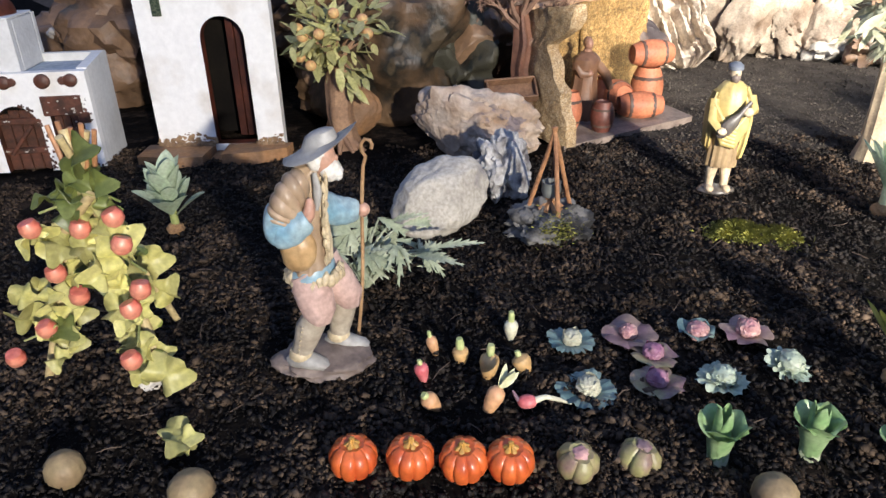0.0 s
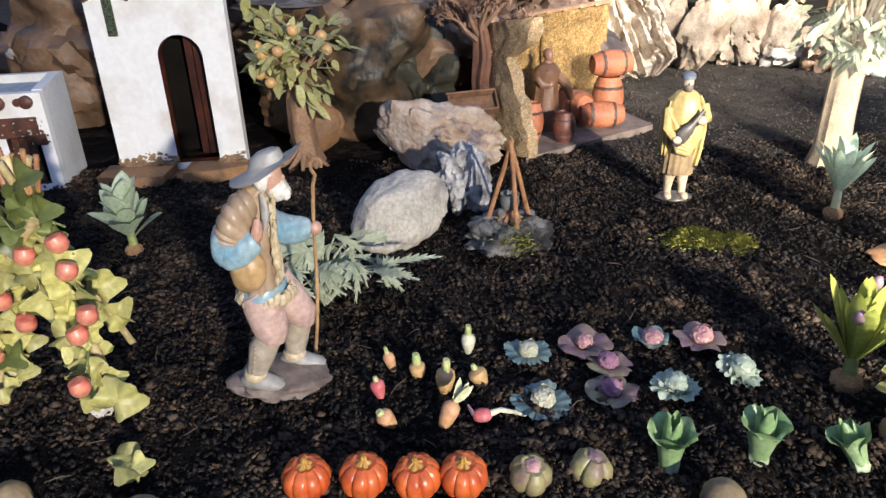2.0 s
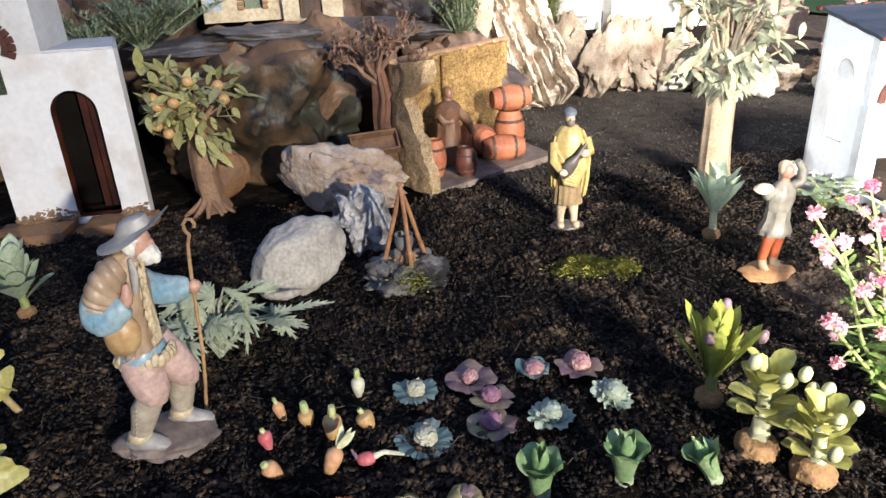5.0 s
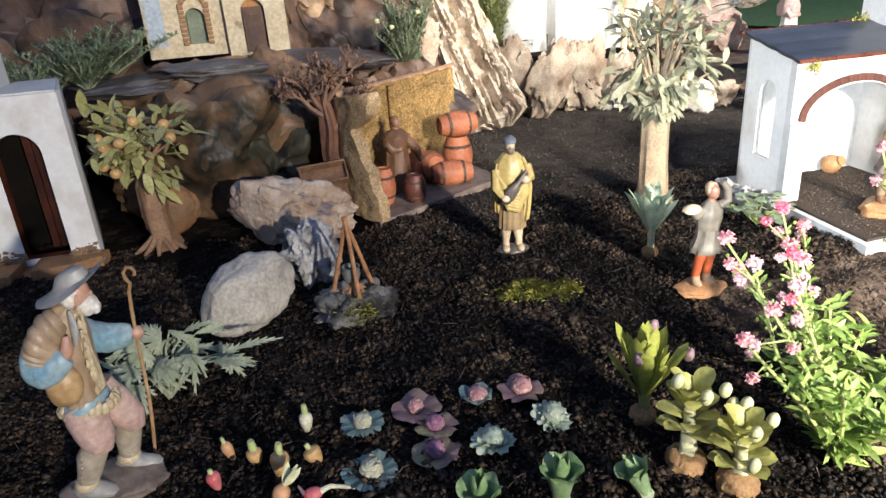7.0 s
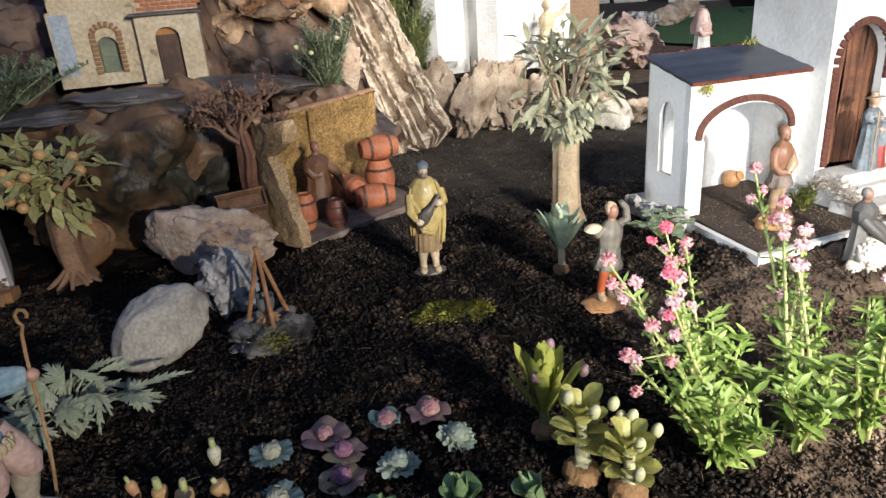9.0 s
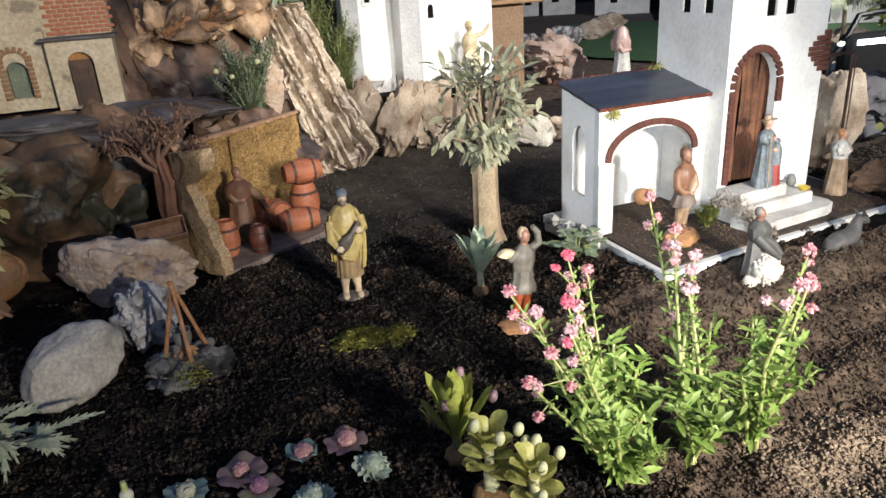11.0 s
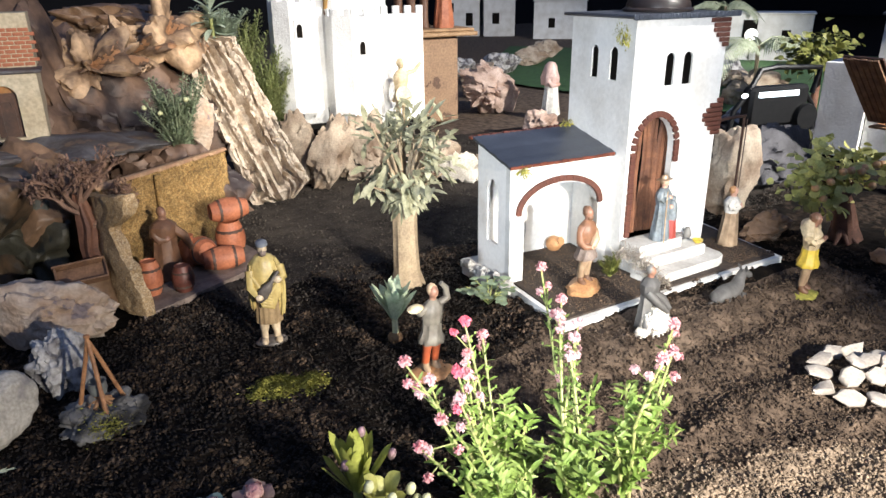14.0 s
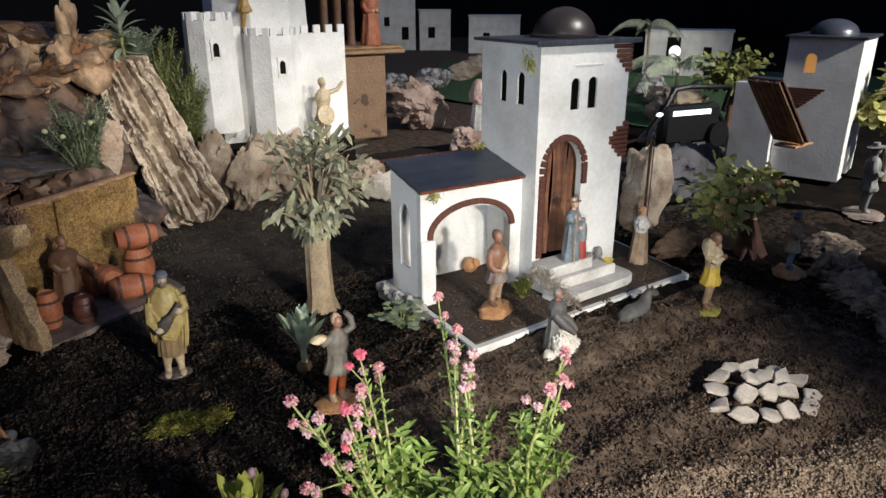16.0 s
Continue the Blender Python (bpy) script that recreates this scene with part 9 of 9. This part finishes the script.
# the LED work lamp standing among the rocks
wl = thing("work_lamp", "black LED work lamp lit among the rocks", "lamp", pose(2.19, 1.255, 0.20, 0, 0, -8))
part("housing", Acc().box(-0.110, 0.120, 0.0, 0.05, -0.075, 0.050, 0.010), BLACK, wl)
part("led_strip", Acc().box(-0.085, 0.070, -0.004, -0.0005, 0.020, 0.036, 0.001), LED, wl, "glowing white LED strip")
part("side_led", Acc().blob((-0.142, -0.004, 0.030), (0.013, 0.004, 0.007), 2, 0, 1, 2), LED, wl, "small glowing spot")
part("handle", Acc().loft([(-0.110, 0.02, 0.03), (-0.062, 0.03, 0.100), (0.0, 0.03, 0.106), (0.175, 0.03, 0.098), (0.145, 0.02, 0.02)], [0.0085] * 5, 8), BLACK, wl, "black carrying frame")
for sx in (-1, 1):
    part("leg", Acc().loft([(sx * 0.18, 0.02, -0.19), (sx * 0.155, 0.02, -0.02), (sx * 0.11, 0.02, 0.03)], [0.009, 0.009, 0.009], 8), BLACK, wl)
part("knob", Acc().lathe([(0.040, -0.014), (0.044, 0), (0.040, 0.014)], 20, M=pose(0.105, -0.004, -0.050, 90, 0, 0)), BLACK, wl, "round black knob")
gl = thing("globe_lamp", "small white globe lamp before a far house", "lamp", pose(4.56, 3.40, 0.03))
part("globe", Acc().blob((0, 0, 0.16), (0.042, 0.042, 0.042), 1, 0, 1, 3), GLOBE, gl)
part("pole", Acc().loft([(0, 0, -0.01), (0, 0, 0.135)], [0.005, 0.004], 8), BLACK, gl)
for k, (x, y, s) in enumerate(((3.3, 2.75, 0.13), (3.55, 2.6, 0.11), (3.1, 2.2, 0.10), (2.6, 1.75, 0.09), (2.15, 3.1, 0.10), (2.4, 3.5, 0.12), (2.75, 3.9, 0.14), (3.2, 4.2, 0.13), (3.6, 4.6, 0.13), (2.45, 3.95, 0.12), (2.40, 1.42, 0.10), (2.12, 1.30, 0.085), (3.75, 2.85, 0.13), (3.42, 2.33, 0.13))):
    rock("far_rock", "dark grey rock beside a work lamp" if k in (10, 11) else "pale rock on the far ground" if k % 3 else "grey rock on the far ground", (x, y, s * 0.3), (s, s * 0.75, s * 0.6), 81 + k, GREY_ROCK if k in (10, 11) else PALE_STONE if k % 3 else LIMESTONE_BLUE, 0.4, 1.8, 0.3, sub=4)


def palm(at, h, n, L):
    root = thing("palm", "small artificial palm with drooping fronds", "palm", pose(*at))
    part("trunk", Acc().loft([(0, 0, -0.01), (0.01, 0, h * 0.5), (0, 0, h)], [0.012, 0.009, 0.010], 10), BARK_TAN, root)
    for k in range(n):
        t = k * 2.4
        a = Acc()
        pts = [Vector((math.cos(t) * L * u, math.sin(t) * L * u, h + L * (0.7 * u - 0.95 * u * u))) for u in (0, 0.25, 0.5, 0.75, 1.0)]
        a.loft(pts, [0.003, 0.0026, 0.0022, 0.0016, 0.0008], 5)
        side = Vector((-math.sin(t), math.cos(t), 0))
        for j in range(26):
            u = 0.12 + 0.86 * j / 26
            i = min(3, int(u * 4))
            p = pts[i].lerp(pts[i + 1], u * 4 - i)
            for s in (-1, 1):
                a.leaf(p, side * s + Vector((math.cos(t) * 0.6, math.sin(t) * 0.6, -0.5)), (0, 0, 1), L * 0.30, 0.004, 0.5, 0.2, 3)
        part("frond", a, LEAF_SILVER, root)


palm((3.2, 2.2, 0), 0.26, 6, 0.34)
palm((4.05, 3.2, 0), 0.40, 4, 0.26)
a, cl = crown((0, 0, 0.27), (0.15, 0.12, 0.08), 300, 0.042, 0.015, 61, 0.2)
ft = thing("far_bush", "leafy green bush at the back", "bush", pose(3.05, 1.75, 0))
part("crown", a, LEAF_DARK, ft)
part("trunk", Acc().loft([(0, 0, -0.01), (0, 0, 0.26)], [0.02, 0.012], 10), BARK_RED, ft)
a, cl = crown((0, 0, 0.26), (0.09, 0.09, 0.12), 260, 0.04, 0.014, 63, 0.2)
ft = thing("far_bush", "pale yellow-leaved bush by the tower house", "bush", pose(2.80, 0.93, 0))
part("crown", a, LEAF_CREAM, ft)
part("trunk", Acc().loft([(0, 0, -0.01), (0, 0, 0.2)], [0.016, 0.010], 10), BARK_TAN, ft)

# shelf columns on the pedestal
col = thing("gold_columns", "brown fluted columns on the pedestal shelf", "column", pose(1.52, 2.60, 0.386))
for x in (-0.05, 0.01, 0.07):
    part("column", Acc().lathe([(0.026, 0), (0.026, 0.012), (0.019, 0.020), (0.018, 0.25), (0.024, 0.26)], 24, lobes=10, depth=0.12), BROWN_P, col, "", pose(x, 0, 0))

# ---- soil crumbs ----


GRIT_BROWN = mat("brown_grit", (0.05, 0.034, 0.022), (0.13, 0.09, 0.06), 60, 0.8, 0.5, 400, spec=0.15, random_tint=0.6)


def crumbs(name, label, n, region, sizes, material, seed, keep=None, flat=0.4, level=None):
    rng = np.random.default_rng(seed)
    x = rng.uniform(region[0], region[1], n)
    y = region[2] + (region[3] - region[2]) * rng.random(n) ** 1.35
    if keep is not None:
        ok = np.array([keep(px, py) for px, py in zip(x, y)])
        x, y = x[ok], y[ok]
    n = len(x)
    z = np.array([ground_height(px, py) if level is None else level for px, py in zip(x, y)])
    s = sizes[0] + (sizes[1] - sizes[0]) * rng.random(n) ** 2.8
    if level is None:
        z += rng.random(n) ** 2 * 0.004
    base = np.array([(1, 0, 0), (0.25, 0.8, 0.1), (-0.9, 0.35, 0), (-0.5, -0.75, 0.05), (0.5, -0.7, 0), (0.0, 0.05, 1.0), (0.1, -0.05, -1.0)])
    faces = np.array([(0, 1, 5), (1, 2, 5), (2, 3, 5), (3, 4, 5), (4, 0, 5), (1, 0, 6), (2, 1, 6), (3, 2, 6), (4, 3, 6), (0, 4, 6)])
    k = len(base)
    v = base[None] * (1 + rng.uniform(-0.35, 0.35, (n, k, 1)))
    v = v * np.stack([np.ones(n), rng.uniform(0.5, 1.0, n), rng.uniform(0.3, flat + 0.35, n)], -1)[:, None]
    a, b, c = rng.uniform(0, 2 * np.pi, n), rng.normal(0, 0.55, n), rng.normal(0, 0.55, n)
    ca, sa, cb, sb, cc, sc = np.cos(a), np.sin(a), np.cos(b), np.sin(b), np.cos(c), np.sin(c)
    zero, one = np.zeros(n), np.ones(n)
    rx = np.stack([one, zero, zero, zero, cb, -sb, zero, sb, cb], -1).reshape(n, 3, 3)
    ry = np.stack([cc, zero, sc, zero, one, zero, -sc, zero, cc], -1).reshape(n, 3, 3)
    rz = np.stack([ca, -sa, zero, sa, ca, zero, zero, zero, one], -1).reshape(n, 3, 3)
    m = rx @ ry @ rz
    v = np.einsum("nij,nkj->nki", m, v) * s[:, None, None] + np.stack([x, y, z + s * 0.22], -1)[:, None]
    f = faces[None] + (np.arange(n) * k)[:, None, None]
    me = bpy.data.meshes.new(name)
    nv, nf = n * k, n * len(faces)
    me.vertices.add(nv)
    me.vertices.foreach_set("co", v.reshape(-1))
    me.loops.add(nf * 3)
    me.loops.foreach_set("vertex_index", f.reshape(-1).astype(np.int32))
    me.polygons.add(nf)
    me.polygons.foreach_set("loop_start", np.arange(nf, dtype=np.int32) * 3)
    me.update(calc_edges=True)
    me.validate()
    me.materials.append(material)
    return tagged(new(name, me), label, "soil", "", "stuff")


def is_brown(x, y):
    return x > 0.62 + 0.10 * nz((y * 6, x * 6, 3)) and y < 0.60 and x < 1.60


def piled(x, y):
    return heap(x, y) > 0.08 + 0.40 * (R.random() - 0.62)


crumbs("soil_crumbs", "dark chips and crumbs of potting soil", 240000, (-0.62, 1.7, 0.08, 1.08), (0.0007, 0.0052), CRUMB, 5, lambda x, y: piled(x, y) and not is_brown(x, y), 0.25)
CLOD = mat("brown_soil_clod", (0.026, 0.019, 0.014), (0.098, 0.068, 0.046), 60, 0.8, 0.5, 400, spec=0.12, random_tint=0.6)
DARK_CHIP = mat("dark_soil_chip", (0.006, 0.005, 0.0042), (0.022, 0.017, 0.014), 60, 0.7, 0.5, 400, spec=0.2, random_tint=0.6)
crumbs("soil_crumbs", "dark flakes of bark in the potting soil", 84000, (-0.50, 0.92, 0.12, 1.0), (0.0010, 0.0050), DARK_CHIP, 35, lambda x, y: not is_brown(x, y), 0.15)
crumbs("soil_crumbs", "fine dark grains of potting soil", 34000, (0.3, 2.2, 0.95, 2.1), (0.0012, 0.0042), GRIT, 6)
crumbs("brown_soil_crumbs", "brown lumps of garden soil", 110000, (0.5, 1.65, -0.05, 0.66), (0.0007, 0.0036), BROWN_SOIL, 7, lambda x, y: is_brown(x, y) and not in_lamp_pool(x, y), 0.55)
crumbs("porch_grit", "brown grit scattered over the porch floor", 5200, (0.920, 1.130, 0.622, 0.900), (0.0008, 0.0026), GRIT_BROWN, 8, None, 0.7, 0.0335)
crumbs("porch_grit", "brown grit scattered over the church terrace", 3000, (1.345, 1.47, 0.655, 0.780), (0.0008, 0.0026), GRIT_BROWN, 9, None, 0.7, 0.0335)
crumbs("soil_crumbs", "clods of brown flaky potting soil", 16000, (-0.5, 1.3, 0.10, 0.95), (0.0026, 0.0075), CLOD, 25, lambda x, y: heap(x, y) > 0.22 + 0.25 * (R.random() - 0.5) and not is_brown(x, y), 0.35)
crumbs("brown_soil_crumbs", "larger clods of brown garden soil", 3200, (0.6, 1.62, 0.02, 0.64), (0.0030, 0.0068), BROWN_SOIL, 27, lambda x, y: is_brown(x, y) and not in_lamp_pool(x, y), 0.5)
# crumbs of the sandy patch, pale with painted lamplight
crumbs("brown_soil_crumbs", "sandy soil crumbs near the front, painted pale for lamplight", 70000, (0.70, 1.3, -0.08, 0.29), (0.0007, 0.0042), LAMPLIT_SOIL, 17, lambda x, y: in_lamp_pool(x + 0.01 * R.gauss(0, 1), y + 0.012 * R.gauss(0, 1)), 0.5)
TWIG_PALE = mat("pale_twig_bits", (0.085, 0.056, 0.036), (0.04, 0.027, 0.02), 50, 0.7, 0.3, random_tint=0.4)
a = Acc()
rr = random.Random(77)
for k in range(230):
    x, y, t = rr.uniform(-0.4, 1.4), rr.uniform(0.12, 0.85), rr.uniform(0, 6.28)
    L = rr.uniform(0.004, 0.014)
    z = ground_height(x, y) + 0.004
    d = Vector((math.cos(t), math.sin(t), rr.gauss(0, 0.25))) * L
    a.loft([Vector((x, y, z)) - d, Vector((x + rr.gauss(0, L * 0.2), y + rr.gauss(0, L * 0.2), z + 0.001)), Vector((x, y, z)) + d], [0.0005, 0.0007, 0.0004], 4)
thing("soil_twigs", "small pale twigs and fibres in the soil", "twigs", kind="stuff", acc=a, mats=TWIG_PALE)

# white pebbles strung over the rocks at the back
rock("cliff_rock", "ochre-brown rock at the back", (-0.80, 1.80, 0.04), (0.20, 0.11, 0.13), 171, BROWN_ROCK, 0.35, 1.6, 0.3)
gar = thing("pebble_garland", "string of white pebbles draped over a rock", "garland", pose(-0.80, 1.70, 0.13))
rr = random.Random(33)
for k in range(26):
    u = k / 25
    part("pebble", Acc().blob((0, 0, 0), (0.011, 0.009, 0.009), k, 0.3, 2, 2), WHITE_STONE, gar, "", pose(-0.085 + 0.20 * u + rr.gauss(0, 0.003), rr.gauss(0, 0.006), -0.030 + 0.11 * u + 0.012 * math.sin(7 * u), rr.uniform(0, 90), rr.uniform(0, 90), 0))
